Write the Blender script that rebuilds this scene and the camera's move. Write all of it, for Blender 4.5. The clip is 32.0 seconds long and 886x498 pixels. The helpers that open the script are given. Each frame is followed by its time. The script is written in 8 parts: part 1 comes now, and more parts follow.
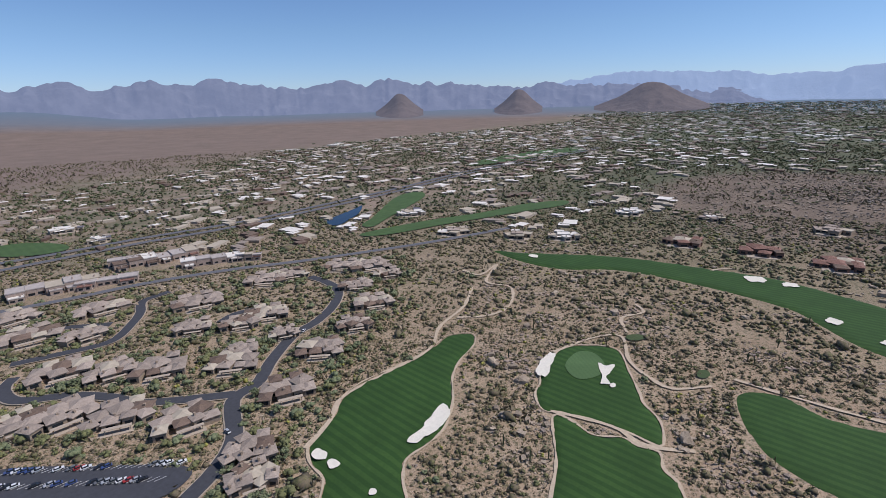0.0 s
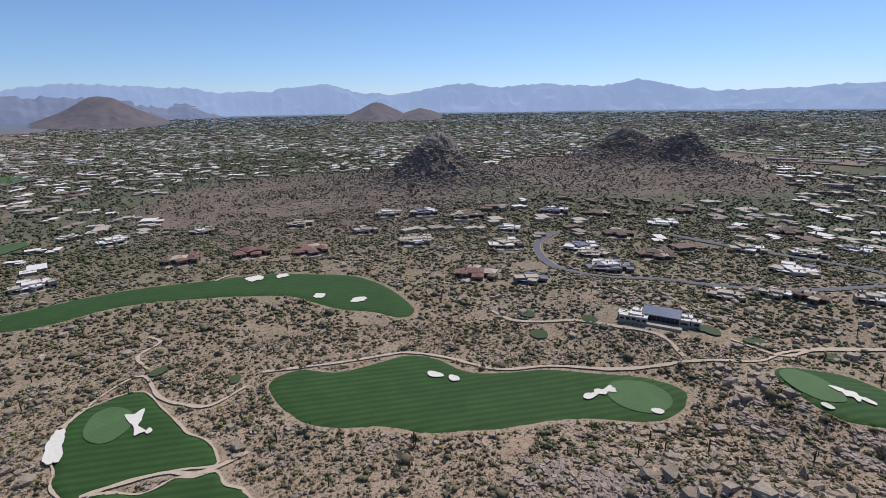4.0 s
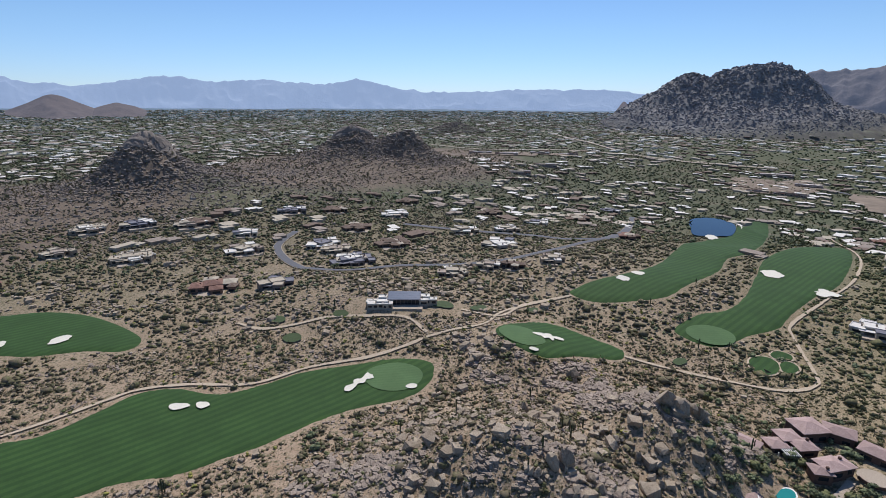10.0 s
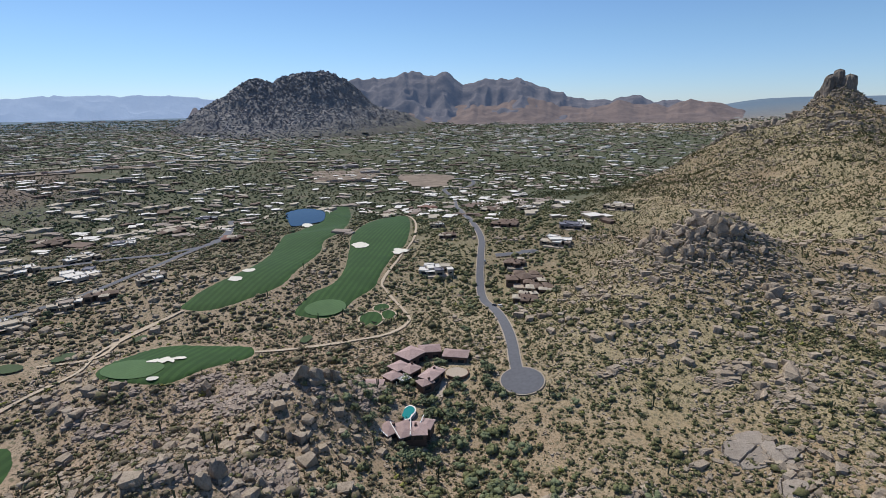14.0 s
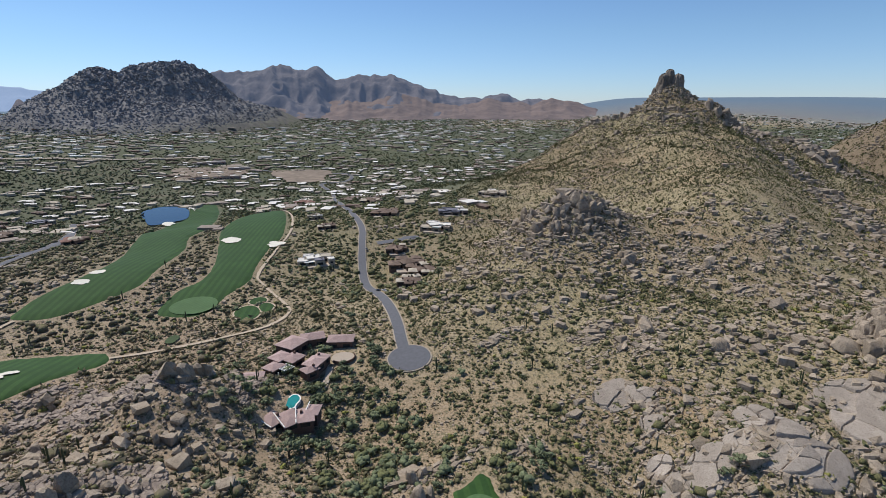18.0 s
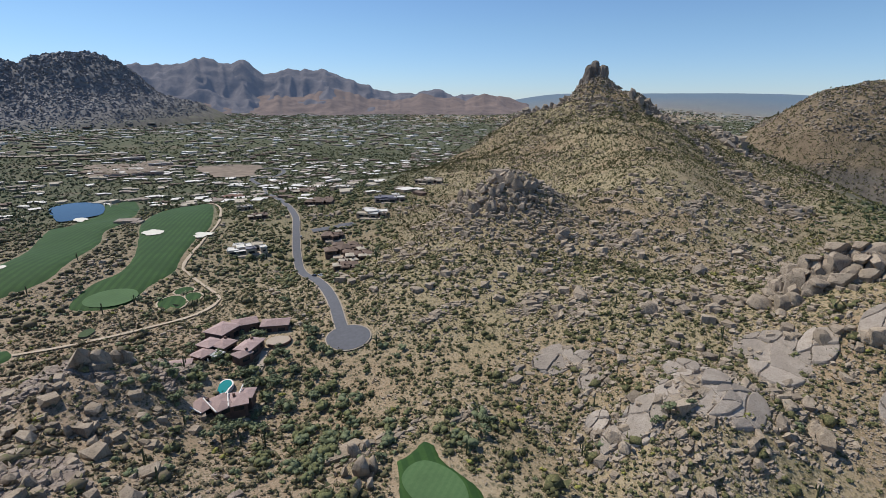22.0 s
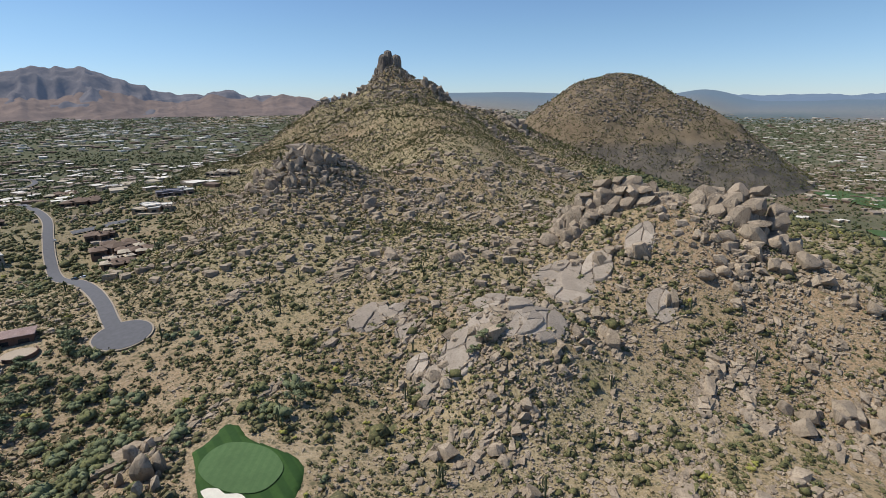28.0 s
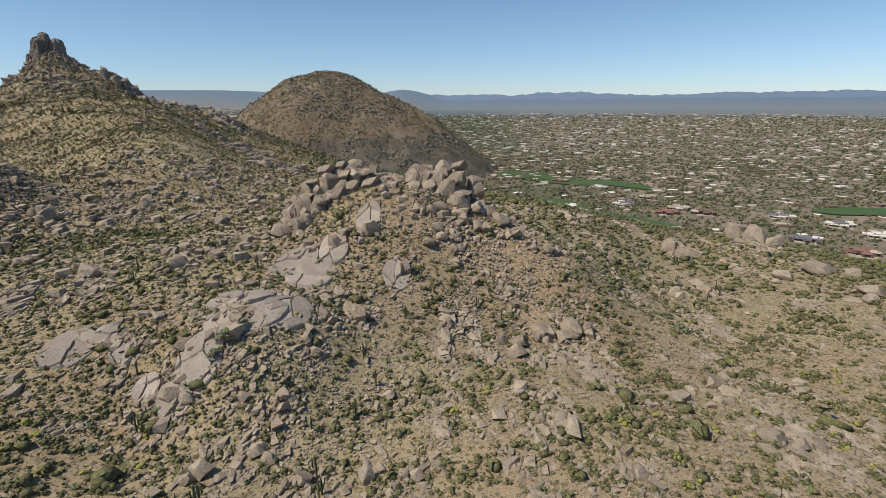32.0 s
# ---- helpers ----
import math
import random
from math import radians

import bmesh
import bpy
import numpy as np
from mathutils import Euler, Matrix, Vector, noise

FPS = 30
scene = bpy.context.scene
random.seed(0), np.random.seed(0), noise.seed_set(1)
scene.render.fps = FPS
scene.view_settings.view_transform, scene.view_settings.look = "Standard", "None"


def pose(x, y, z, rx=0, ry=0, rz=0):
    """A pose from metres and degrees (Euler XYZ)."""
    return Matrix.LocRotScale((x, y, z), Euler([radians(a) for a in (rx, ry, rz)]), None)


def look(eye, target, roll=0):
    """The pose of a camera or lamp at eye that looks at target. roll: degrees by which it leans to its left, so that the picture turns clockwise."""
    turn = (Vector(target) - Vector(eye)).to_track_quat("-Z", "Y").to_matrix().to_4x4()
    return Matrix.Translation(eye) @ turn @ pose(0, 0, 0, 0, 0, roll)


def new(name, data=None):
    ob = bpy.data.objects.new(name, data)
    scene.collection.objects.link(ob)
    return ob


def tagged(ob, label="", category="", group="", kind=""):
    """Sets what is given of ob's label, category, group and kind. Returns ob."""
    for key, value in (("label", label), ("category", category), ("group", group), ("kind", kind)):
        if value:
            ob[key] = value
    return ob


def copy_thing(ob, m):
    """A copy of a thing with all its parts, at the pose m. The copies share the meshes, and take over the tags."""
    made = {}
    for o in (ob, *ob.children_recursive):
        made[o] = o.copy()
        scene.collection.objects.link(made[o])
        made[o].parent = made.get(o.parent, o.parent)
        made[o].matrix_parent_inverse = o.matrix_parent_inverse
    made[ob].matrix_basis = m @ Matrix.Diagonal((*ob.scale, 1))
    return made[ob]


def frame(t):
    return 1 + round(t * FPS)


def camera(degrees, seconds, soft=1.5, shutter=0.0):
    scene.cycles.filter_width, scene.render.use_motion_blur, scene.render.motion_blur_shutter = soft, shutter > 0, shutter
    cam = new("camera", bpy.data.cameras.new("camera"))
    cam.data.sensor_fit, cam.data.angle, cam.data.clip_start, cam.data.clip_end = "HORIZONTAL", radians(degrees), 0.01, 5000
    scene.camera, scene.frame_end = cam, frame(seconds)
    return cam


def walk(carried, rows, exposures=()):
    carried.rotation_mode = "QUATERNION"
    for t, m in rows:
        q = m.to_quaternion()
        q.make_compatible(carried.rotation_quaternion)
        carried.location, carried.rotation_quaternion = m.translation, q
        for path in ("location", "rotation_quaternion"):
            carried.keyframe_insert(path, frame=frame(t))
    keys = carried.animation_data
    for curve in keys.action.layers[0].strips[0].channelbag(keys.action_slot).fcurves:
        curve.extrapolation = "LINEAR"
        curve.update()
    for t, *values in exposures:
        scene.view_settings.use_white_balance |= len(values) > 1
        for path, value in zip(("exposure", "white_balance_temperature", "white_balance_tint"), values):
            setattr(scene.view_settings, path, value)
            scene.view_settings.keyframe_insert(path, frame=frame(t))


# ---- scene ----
from mathutils.geometry import delaunay_2d_cdt

# The camera hovers over the golf course, turns from west to east and sinks.
# seconds, place, heading (degrees to the right of +y), pitch, lean
cam = camera(82.05, 32.0, soft=0.62)
PATH = [
    (0, -3.48, 1.45, 160.60, -113.31, -16.40, -1.59),
    (0.5, -2.72, 1.02, 161.33, -106.15, -16.32, -1.38),
    (1, -2.07, 0.21, 162.03, -95.80, -16.35, -1.23),
    (1.5, -1.67, -0.82, 162.64, -82.44, -16.34, -1.18),
    (2, -1.55, -1.47, 163.02, -80.84, -16.28, -0.92),
    (2.5, -1.54, -1.59, 163.22, -80.63, -16.19, -0.62),
    (4.5, 0.01, 0.81, 162.49, -47.14, -16.00, -1.34),
    (5, 0.29, 0.60, 163.07, -31.19, -16.02, -1.68),
    (5.5, 0.31, 0.12, 163.69, -3.85, -16.23, -1.87),
    (6, 0.20, -0.41, 164.09, 2.44, -16.21, -1.44),
    (6.5, -0.02, -0.79, 164.34, 6.13, -16.14, -1.27),
    (7, -0.33, -1.01, 164.39, 6.81, -16.04, -0.92),
    (7.5, -0.65, -0.96, 164.10, 3.52, -15.96, -0.63),
    (8, -1.03, -0.58, 163.65, 1.10, -15.94, -0.43),
    (8.5, -1.07, -0.11, 163.35, -5.52, -15.95, -0.10),
    (9, -1.19, -0.11, 163.15, -9.95, -15.99, -0.04),
    (9.5, -1.48, -0.37, 163.03, -19.02, -16.09, 0.36),
    (10, -1.11, -0.13, 162.97, -29.22, -16.29, 0.49),
    (10.5, -0.79, 0.32, 163.10, -34.19, -16.38, 0.41),
    (11, -0.59, 0.31, 162.89, -34.47, -16.30, 0.37),
    (11.5, -0.17, 0.24, 162.25, -29.91, -16.18, 0.18),
    (12, -0.10, 0.14, 161.15, -18.23, -15.99, 0.03),
    (12.5, -0.26, 0.14, 159.49, -4.54, -15.74, -0.40),
    (13, 0.00, -0.00, 158.00, 0.00, -15.75, -0.53),
    (13.5, 0.56, -0.35, 156.77, 7.60, -15.74, -0.71),
    (14, 0.39, -0.78, 155.47, 14.47, -15.72, -0.75),
    (14.5, 0.20, -0.95, 154.23, 17.25, -15.76, -0.64),
    (16.5, 0.67, -1.35, 149.05, 24.59, -15.97, -0.20),
    (17, 0.82, -1.57, 147.58, 24.98, -15.99, -0.09),
    (17.5, 0.89, -1.68, 146.23, 26.92, -16.05, -0.01),
    (18, 0.79, -1.86, 144.84, 28.16, -16.05, 0.02),
    (18.5, 0.86, -2.10, 143.24, 29.96, -16.07, 0.01),
    (19, 0.95, -2.26, 141.57, 30.54, -16.12, 0.05),
    (19.5, 1.48, -2.53, 140.07, 32.07, -16.17, 0.03),
    (20, 1.72, -2.58, 138.51, 33.83, -16.23, 0.00),
    (20.5, 1.67, -2.54, 137.04, 34.73, -16.28, 0.06),
    (21, 1.62, -2.37, 135.43, 34.33, -16.39, 0.08),
    (21.5, 1.56, -2.49, 133.85, 34.80, -16.40, 0.06),
    (22, 1.47, -2.61, 132.19, 35.28, -16.36, 0.12),
    (22.5, 1.42, -2.67, 130.57, 35.60, -16.37, 0.10),
    (23, 1.72, -2.75, 129.19, 36.41, -16.37, 0.10),
    (23.5, 2.05, -3.11, 127.77, 36.85, -16.39, 0.08),
    (24, 2.70, -3.78, 126.41, 37.06, -16.39, -0.08),
    (24.5, 3.68, -4.59, 124.82, 37.70, -16.41, -0.04),
    (26.5, 11.31, -1.88, 111.63, 31.83, -16.32, -0.08),
    (27, 11.81, -1.91, 109.80, 37.70, -16.26, -0.15),
    (27.5, 11.93, -1.89, 108.09, 47.52, -16.18, -0.38),
    (28, 11.83, -2.11, 106.55, 56.23, -16.12, -0.64),
    (28.5, 11.62, -2.23, 105.35, 61.62, -16.22, -0.72),
    (29, 11.39, -2.59, 103.84, 66.45, -16.28, -0.80),
    (29.5, 11.17, -2.78, 102.16, 72.25, -16.30, -0.84),
    (30, 10.96, -2.86, 100.46, 76.52, -16.29, -0.93),
    (30.5, 11.00, -3.04, 99.37, 77.89, -16.40, -0.95),
    (31, 11.10, -2.85, 98.97, 81.70, -16.39, -0.88),
    (31.5, 11.06, -2.34, 98.84, 85.19, -16.40, -0.75),
    (32, 11.05, -1.85, 98.97, 86.60, -16.43, -0.50),
]


def heading_pose(x, y, z, yaw, pitch, lean):
    a, b = radians(yaw), radians(pitch)
    way = Vector((math.sin(a) * math.cos(b), math.cos(a) * math.cos(b), math.sin(b)))
    eye = Vector((x, y, z))
    return look(eye, eye + way * 10, lean)


EXPOSURES = [(0, -0.30, 6300, 15), (9, -0.24, 6350, 12), (14, -0.23, 6450, 9), (19, -0.20, 6500, 9), (24.5, -0.16, 6600, 8), (28, -0.12, 6800, 8), (32, -0.16, 7050, 8)]
walk(cam, [(row[0], heading_pose(*row[1:])) for row in PATH], EXPOSURES)

# ---- sky and sun ----
SUN_AZ, SUN_EL = -24.0, 54.0
world = bpy.data.worlds.new("desert_sky")
scene.world = world
world.use_nodes = True
wn, wl = world.node_tree.nodes, world.node_tree.links
sky = wn.new("ShaderNodeTexSky")
sky.sky_type, sky.sun_disc = "NISHITA", False
sky.sun_elevation, sky.sun_rotation = radians(SUN_EL), radians(SUN_AZ)
sky.altitude, sky.air_density, sky.dust_density, sky.ozone_density = 700, 1.0, 0.0, 1.0
wn["Background"].inputs["Strength"].default_value = 0.106
tint = wn.new("ShaderNodeMix")
tint.data_type, tint.blend_type = "RGBA", "MULTIPLY"
tint.inputs["Factor"].default_value = 1.0
ray_dir = wn.new("ShaderNodeTexCoord")
split = wn.new("ShaderNodeSeparateXYZ")
wl.new(ray_dir.outputs["Generated"], split.inputs[0])
air = wn.new("ShaderNodeValToRGB")
for e, (p, c) in zip((air.color_ramp.elements[0], air.color_ramp.elements.new(0.12), air.color_ramp.elements[-1]), ((0.0, (0.66, 0.87, 1.36, 1)), (0.12, (0.75, 0.95, 1.22, 1)), (0.35, (0.80, 0.98, 1.20, 1)))):
    e.position, e.color = p, c
wl.new(split.outputs["Z"], air.inputs["Fac"])
wl.new(air.outputs["Color"], tint.inputs["B"])
wl.new(sky.outputs[0], tint.inputs["A"])
wl.new(tint.outputs["Result"], wn["Background"].inputs["Color"])
sun_data = bpy.data.lights.new("sun", "SUN")
sun_data.energy, sun_data.angle, sun_data.color = 4.9, radians(0.53), (1.0, 0.955, 0.89)
sun = new("sun", sun_data)
sa, se = radians(SUN_AZ), radians(SUN_EL)
sun.matrix_world = look((math.sin(sa) * math.cos(se) * 500, math.cos(sa) * math.cos(se) * 500, math.sin(se) * 500), (0, 0, 0))


# ---- materials ----
def material(name, rough=0.9, metal=0.0):
    m = bpy.data.materials.new(name)
    m.use_nodes = True
    b = m.node_tree.nodes["Principled BSDF"]
    b.inputs["Roughness"].default_value, b.inputs["Metallic"].default_value = rough, metal
    b.inputs["Specular IOR Level"].default_value = 0.25
    return m


class Nodes:
    """A short way to write node trees."""

    def __init__(self, m):
        self.t = m.node_tree
        self.b = self.t.nodes["Principled BSDF"]
        self.geo = self.t.nodes.new("ShaderNodeNewGeometry")
        self.pos = self.geo.outputs["Position"]

    def put(self, a, socket):
        if hasattr(a, "is_linked"):
            self.t.links.new(a, socket)
        else:
            socket.default_value = a

    def noise(self, scale, detail=4.0, rough=0.6, vec=None, dist=0.0):
        n = self.t.nodes.new("ShaderNodeTexNoise")
        n.inputs["Scale"].default_value, n.inputs["Detail"].default_value = scale, detail
        n.inputs["Roughness"].default_value, n.inputs["Distortion"].default_value = rough, dist
        self.t.links.new(vec or self.pos, n.inputs["Vector"])
        return n.outputs["Fac"]

    def cells(self, scale, out="Distance", vec=None, rnd=1.0):
        n = self.t.nodes.new("ShaderNodeTexVoronoi")
        n.inputs["Scale"].default_value, n.inputs["Randomness"].default_value = scale, rnd
        self.t.links.new(vec or self.pos, n.inputs["Vector"])
        return n.outputs[out]

    def ramp(self, fac, *stops):
        n = self.t.nodes.new("ShaderNodeValToRGB")
        el = n.color_ramp.elements
        while len(el) < len(stops):
            el.new(0.5)
        for e, (p, c) in zip(el, stops):
            e.position = p
            e.color = (c, c, c, 1) if isinstance(c, (int, float)) else (*c, 1)
        self.t.links.new(fac, n.inputs["Fac"])
        return n.outputs["Color"]

    def mix(self, fac, a, b, mode="MIX"):
        n = self.t.nodes.new("ShaderNodeMix")
        n.data_type, n.blend_type = "RGBA", mode
        self.put(fac, n.inputs["Factor"])
        for v, s in ((a, n.inputs["A"]), (b, n.inputs["B"])):
            self.put((*v, 1) if isinstance(v, tuple) and len(v) == 3 else v, s)
        return n.outputs["Result"]

    def math(self, op, a, b=0.0, clamp=False):
        n = self.t.nodes.new("ShaderNodeMath")
        n.operation, n.use_clamp = op, clamp
        self.put(a, n.inputs[0])
        self.put(b, n.inputs[1])
        return n.outputs[0]

    def rand(self):
        return self.t.nodes.new("ShaderNodeObjectInfo").outputs["Random"]

    def island(self):
        return self.geo.outputs["Random Per Island"]

    def scaled(self, sx, sy, sz, turn=0.0):
        n = self.t.nodes.new("ShaderNodeMapping")
        n.inputs["Scale"].default_value, n.inputs["Rotation"].default_value = (sx, sy, sz), (0, 0, radians(turn))
        self.t.links.new(self.pos, n.inputs["Vector"])
        return n.outputs["Vector"]

    def done(self, colour, bump=None, depth=0.1, strength=0.6, rough=None):
        self.put((*colour, 1) if isinstance(colour, tuple) else colour, self.b.inputs["Base Color"])
        if rough is not None:
            self.put(rough, self.b.inputs["Roughness"])
        if bump is not None:
            n = self.t.nodes.new("ShaderNodeBump")
            n.inputs["Distance"].default_value, n.inputs["Strength"].default_value = depth, strength
            self.t.links.new(bump, n.inputs["Height"])
            self.t.links.new(n.outputs["Normal"], self.b.inputs["Normal"])


def plain(name, colour, rough=0.8, metal=0.0, vary=0.25, scale=1.5, bump=0.02):
    m = material(name, rough, metal)
    n = Nodes(m)
    f = n.noise(scale, 5)
    g = n.noise(scale * 0.12, 3)
    dark = tuple(c * (1 - vary) for c in colour)
    light = tuple(min(1, c * (1 + vary)) for c in colour)
    col = n.mix(n.ramp(f, (0.3, 0.0), (0.7, 1.0)), dark, light)
    col = n.mix(n.ramp(g, (0.35, 0.25), (0.65, 0.0)), col, dark)
    n.done(col, f, bump, 0.5)
    return m


def ground_material(name, air=False):
    m = material(name, 0.95)
    n = Nodes(m)
    big = n.noise(0.006, 5, 0.6)
    mid = n.noise(0.05, 5, 0.65)
    fine = n.noise(0.9, 5, 0.7)
    grit = n.noise(4.0, 3, 0.7)
    sand = n.mix(n.ramp(mid, (0.35, 0.0), (0.65, 1.0)), (0.30, 0.244, 0.134), (0.395, 0.32, 0.186))
    sand = n.mix(n.ramp(big, (0.42, 0.0), (0.62, 0.8)), sand, (0.315, 0.21, 0.13))
    east = n.t.nodes.new("ShaderNodeSeparateXYZ")
    n.t.links.new(n.pos, east.inputs[0])
    golf = n.ramp(n.math("ADD", n.math("DIVIDE", east.outputs[0], 400.0), n.math("MULTIPLY", big, 0.3)), (0.10, 0.75), (0.55, 0.0))
    sand = n.mix(golf, sand, n.mix(n.ramp(mid, (0.35, 0.0), (0.65, 1.0)), (0.335, 0.232, 0.162), (0.43, 0.318, 0.232)))
    sand = n.mix(n.ramp(fine, (0.40, 0.75), (0.52, 0.0)), sand, (0.21, 0.165, 0.10))
    # low dry brush and gravel
    brush = n.cells(0.36)
    sand = n.mix(n.ramp(brush, (0.22, 0.85), (0.42, 0.0)), sand, (0.115, 0.105, 0.058))
    stones = n.cells(0.8, "Distance")
    keep = n.math("MULTIPLY", n.ramp(stones, (0.10, 1.0), (0.28, 0.0)), n.ramp(mid, (0.48, 0.0), (0.6, 0.8)))
    sand = n.mix(keep, sand, (0.36, 0.30, 0.25))
    tufts = n.cells(0.8, vec=n.scaled(1, 1, 1, 35))
    sand = n.mix(n.math("MULTIPLY", n.ramp(tufts, (0.20, 0.8), (0.36, 0.0)), n.ramp(n.noise(0.12, 3), (0.36, 0.0), (0.44, 1.0))), sand, (0.065, 0.058, 0.034))
    pebbles = n.cells(1.5, vec=n.scaled(1, 1, 1, 70))
    sand = n.mix(n.math("MULTIPLY", n.ramp(pebbles, (0.18, 0.85), (0.32, 0.0)), n.ramp(n.noise(0.09, 3), (0.40, 0.0), (0.48, 1.0))), sand, (0.47, 0.395, 0.305))
    # gravel and plants further out blend into a mottled green and tan
    sep = n.t.nodes.new("ShaderNodeSeparateXYZ")
    n.t.links.new(n.pos, sep.inputs[0])
    far = n.ramp(n.math("DIVIDE", n.math("SQRT", n.math("ADD", n.math("MULTIPLY", sep.outputs[0], sep.outputs[0]), n.math("MULTIPLY", sep.outputs[1], sep.outputs[1]))), 5000.0), (0.055, 0.0), (0.17, 1.0))
    tw = n.noise(0.02, 6, 0.7)
    veg = n.mix(n.ramp(tw, (0.36, 0.0), (0.50, 1.0)), (0.135, 0.122, 0.082), (0.068, 0.082, 0.043))
    # the slopes of the peak stay sandy, however far off
    side = n.math("SUBTRACT", n.math("MULTIPLY", n.math("SUBTRACT", sep.outputs[0], 140.0), 0.857), n.math("MULTIPLY", n.math("SUBTRACT", sep.outputs[1], 300.0), 0.514))
    side = n.ramp(n.math("DIVIDE", side, 200.0), (0.0, 0.0), (0.5, 1.0))
    hill = n.math("MULTIPLY", side, n.ramp(n.math("DIVIDE", sep.outputs[2], 100.0), (0.02, 0.0), (0.22, 1.0)))
    flat_far = n.math("MULTIPLY", far, n.math("SUBTRACT", 1.0, hill))
    south = n.ramp(n.math("DIVIDE", sep.outputs[1], -1000.0), (0.05, 0.0), (0.35, 1.0))
    veg = n.mix(south, veg, n.mix(n.ramp(tw, (0.40, 0.0), (0.56, 1.0)), (0.25, 0.19, 0.145), (0.135, 0.125, 0.082)))
    col = n.mix(n.math("MULTIPLY", flat_far, 0.9), sand, veg)
    bx, by = n.math("SUBTRACT", sep.outputs[0], 1464.0), n.math("SUBTRACT", sep.outputs[1], 342.0)
    bd = n.math("SQRT", n.math("ADD", n.math("MULTIPLY", bx, bx), n.math("MULTIPLY", by, by)))
    soil = n.mix(n.ramp(tw, (0.36, 0.0), (0.62, 1.0)), (0.15, 0.112, 0.074), (0.205, 0.155, 0.102))
    col = n.mix(n.ramp(n.math("DIVIDE", bd, 1000.0), (0.42, 0.9), (0.62, 0.0)), col, soil)
    # the bare red-brown plain south-west of the town
    edge = n.math("MAXIMUM", n.math("SUBTRACT", n.math("MULTIPLY", sep.outputs[0], -0.334), 1632.0), -1090.0)
    edge = n.math("SUBTRACT", edge, n.math("MULTIPLY", n.math("MAXIMUM", sep.outputs[0], 0.0), 4.0))
    deep = n.math("ADD", n.math("SUBTRACT", edge, sep.outputs[1]), n.math("MULTIPLY", n.math("SUBTRACT", n.noise(0.004, 4), 0.5), 500.0))
    plain_soil = n.mix(n.ramp(n.noise(0.01, 6, 0.7), (0.35, 0.0), (0.65, 1.0)), (0.165, 0.125, 0.10), (0.215, 0.16, 0.128))
    col = n.mix(n.ramp(n.math("DIVIDE", deep, 400.0), (0.0, 0.0), (0.6, 1.0)), col, plain_soil)
    nz = n.t.nodes.new("ShaderNodeSeparateXYZ")
    n.t.links.new(n.geo.outputs["True Normal"], nz.inputs[0])
    steep = n.ramp(nz.outputs[2], (0.86, 0.85), (0.985, 0.0))
    stone = n.mix(n.ramp(tw, (0.4, 0.0), (0.6, 1.0)), (0.09, 0.082, 0.073), (0.155, 0.135, 0.112))
    col = n.mix(n.math("MULTIPLY", steep, flat_far), col, stone)
    # brown rocky land below the western knobs
    wx, wy = n.math("DIVIDE", n.math("ADD", sep.outputs[0], 880.0), 330.0), n.math("DIVIDE", n.math("SUBTRACT", sep.outputs[1], 260.0), 290.0)
    vx, vy = n.math("DIVIDE", n.math("ADD", sep.outputs[0], 790.0), 360.0), n.math("DIVIDE", n.math("SUBTRACT", sep.outputs[1], 1050.0), 560.0)
    wd = n.math("MINIMUM", n.math("ADD", n.math("MULTIPLY", wx, wx), n.math("MULTIPLY", wy, wy)), n.math("ADD", n.math("MULTIPLY", vx, vx), n.math("MULTIPLY", vy, vy)))
    wd = n.math("ADD", wd, n.math("MULTIPLY", n.math("SUBTRACT", mid, 0.5), 0.6))
    brown = n.mix(n.ramp(tw, (0.38, 0.0), (0.6, 1.0)), (0.13, 0.098, 0.075), (0.21, 0.158, 0.12))
    col = n.mix(n.ramp(wd, (0.7, 0.9), (1.15, 0.0)), col, brown)
    # grey rubble of the great hill in the north, lightened to paint in haze
    hx, hy = n.math("ADD", sep.outputs[0], 60.0), n.math("SUBTRACT", sep.outputs[1], 3490.0)
    hd = n.math("SQRT", n.math("ADD", n.math("MULTIPLY", hx, hx), n.math("MULTIPLY", hy, hy)))
    rubble = n.mix(n.ramp(n.noise(0.05, 6, 0.75), (0.38, 0.0), (0.62, 1.0)), (0.15, 0.143, 0.143), (0.26, 0.246, 0.236))
    col = n.mix(n.ramp(n.math("DIVIDE", hd, 1000.0), (0.58, 0.95), (0.82, 0.0)), col, rubble)
    h = n.math("ADD", fine, n.math("MULTIPLY", grit, 0.35))
    n.done(col, h, 0.45, 0.8)
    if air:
        # last mile before the horizon: blue haze painted as emission, base colour darkened
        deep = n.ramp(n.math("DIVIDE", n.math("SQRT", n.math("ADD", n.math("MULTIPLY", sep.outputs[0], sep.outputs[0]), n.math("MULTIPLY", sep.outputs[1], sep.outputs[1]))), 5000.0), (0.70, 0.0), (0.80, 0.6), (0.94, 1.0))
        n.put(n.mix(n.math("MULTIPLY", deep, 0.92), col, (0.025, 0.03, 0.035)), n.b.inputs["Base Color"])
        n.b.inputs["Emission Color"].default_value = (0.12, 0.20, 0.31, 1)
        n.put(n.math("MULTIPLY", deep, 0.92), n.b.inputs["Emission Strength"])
    return m


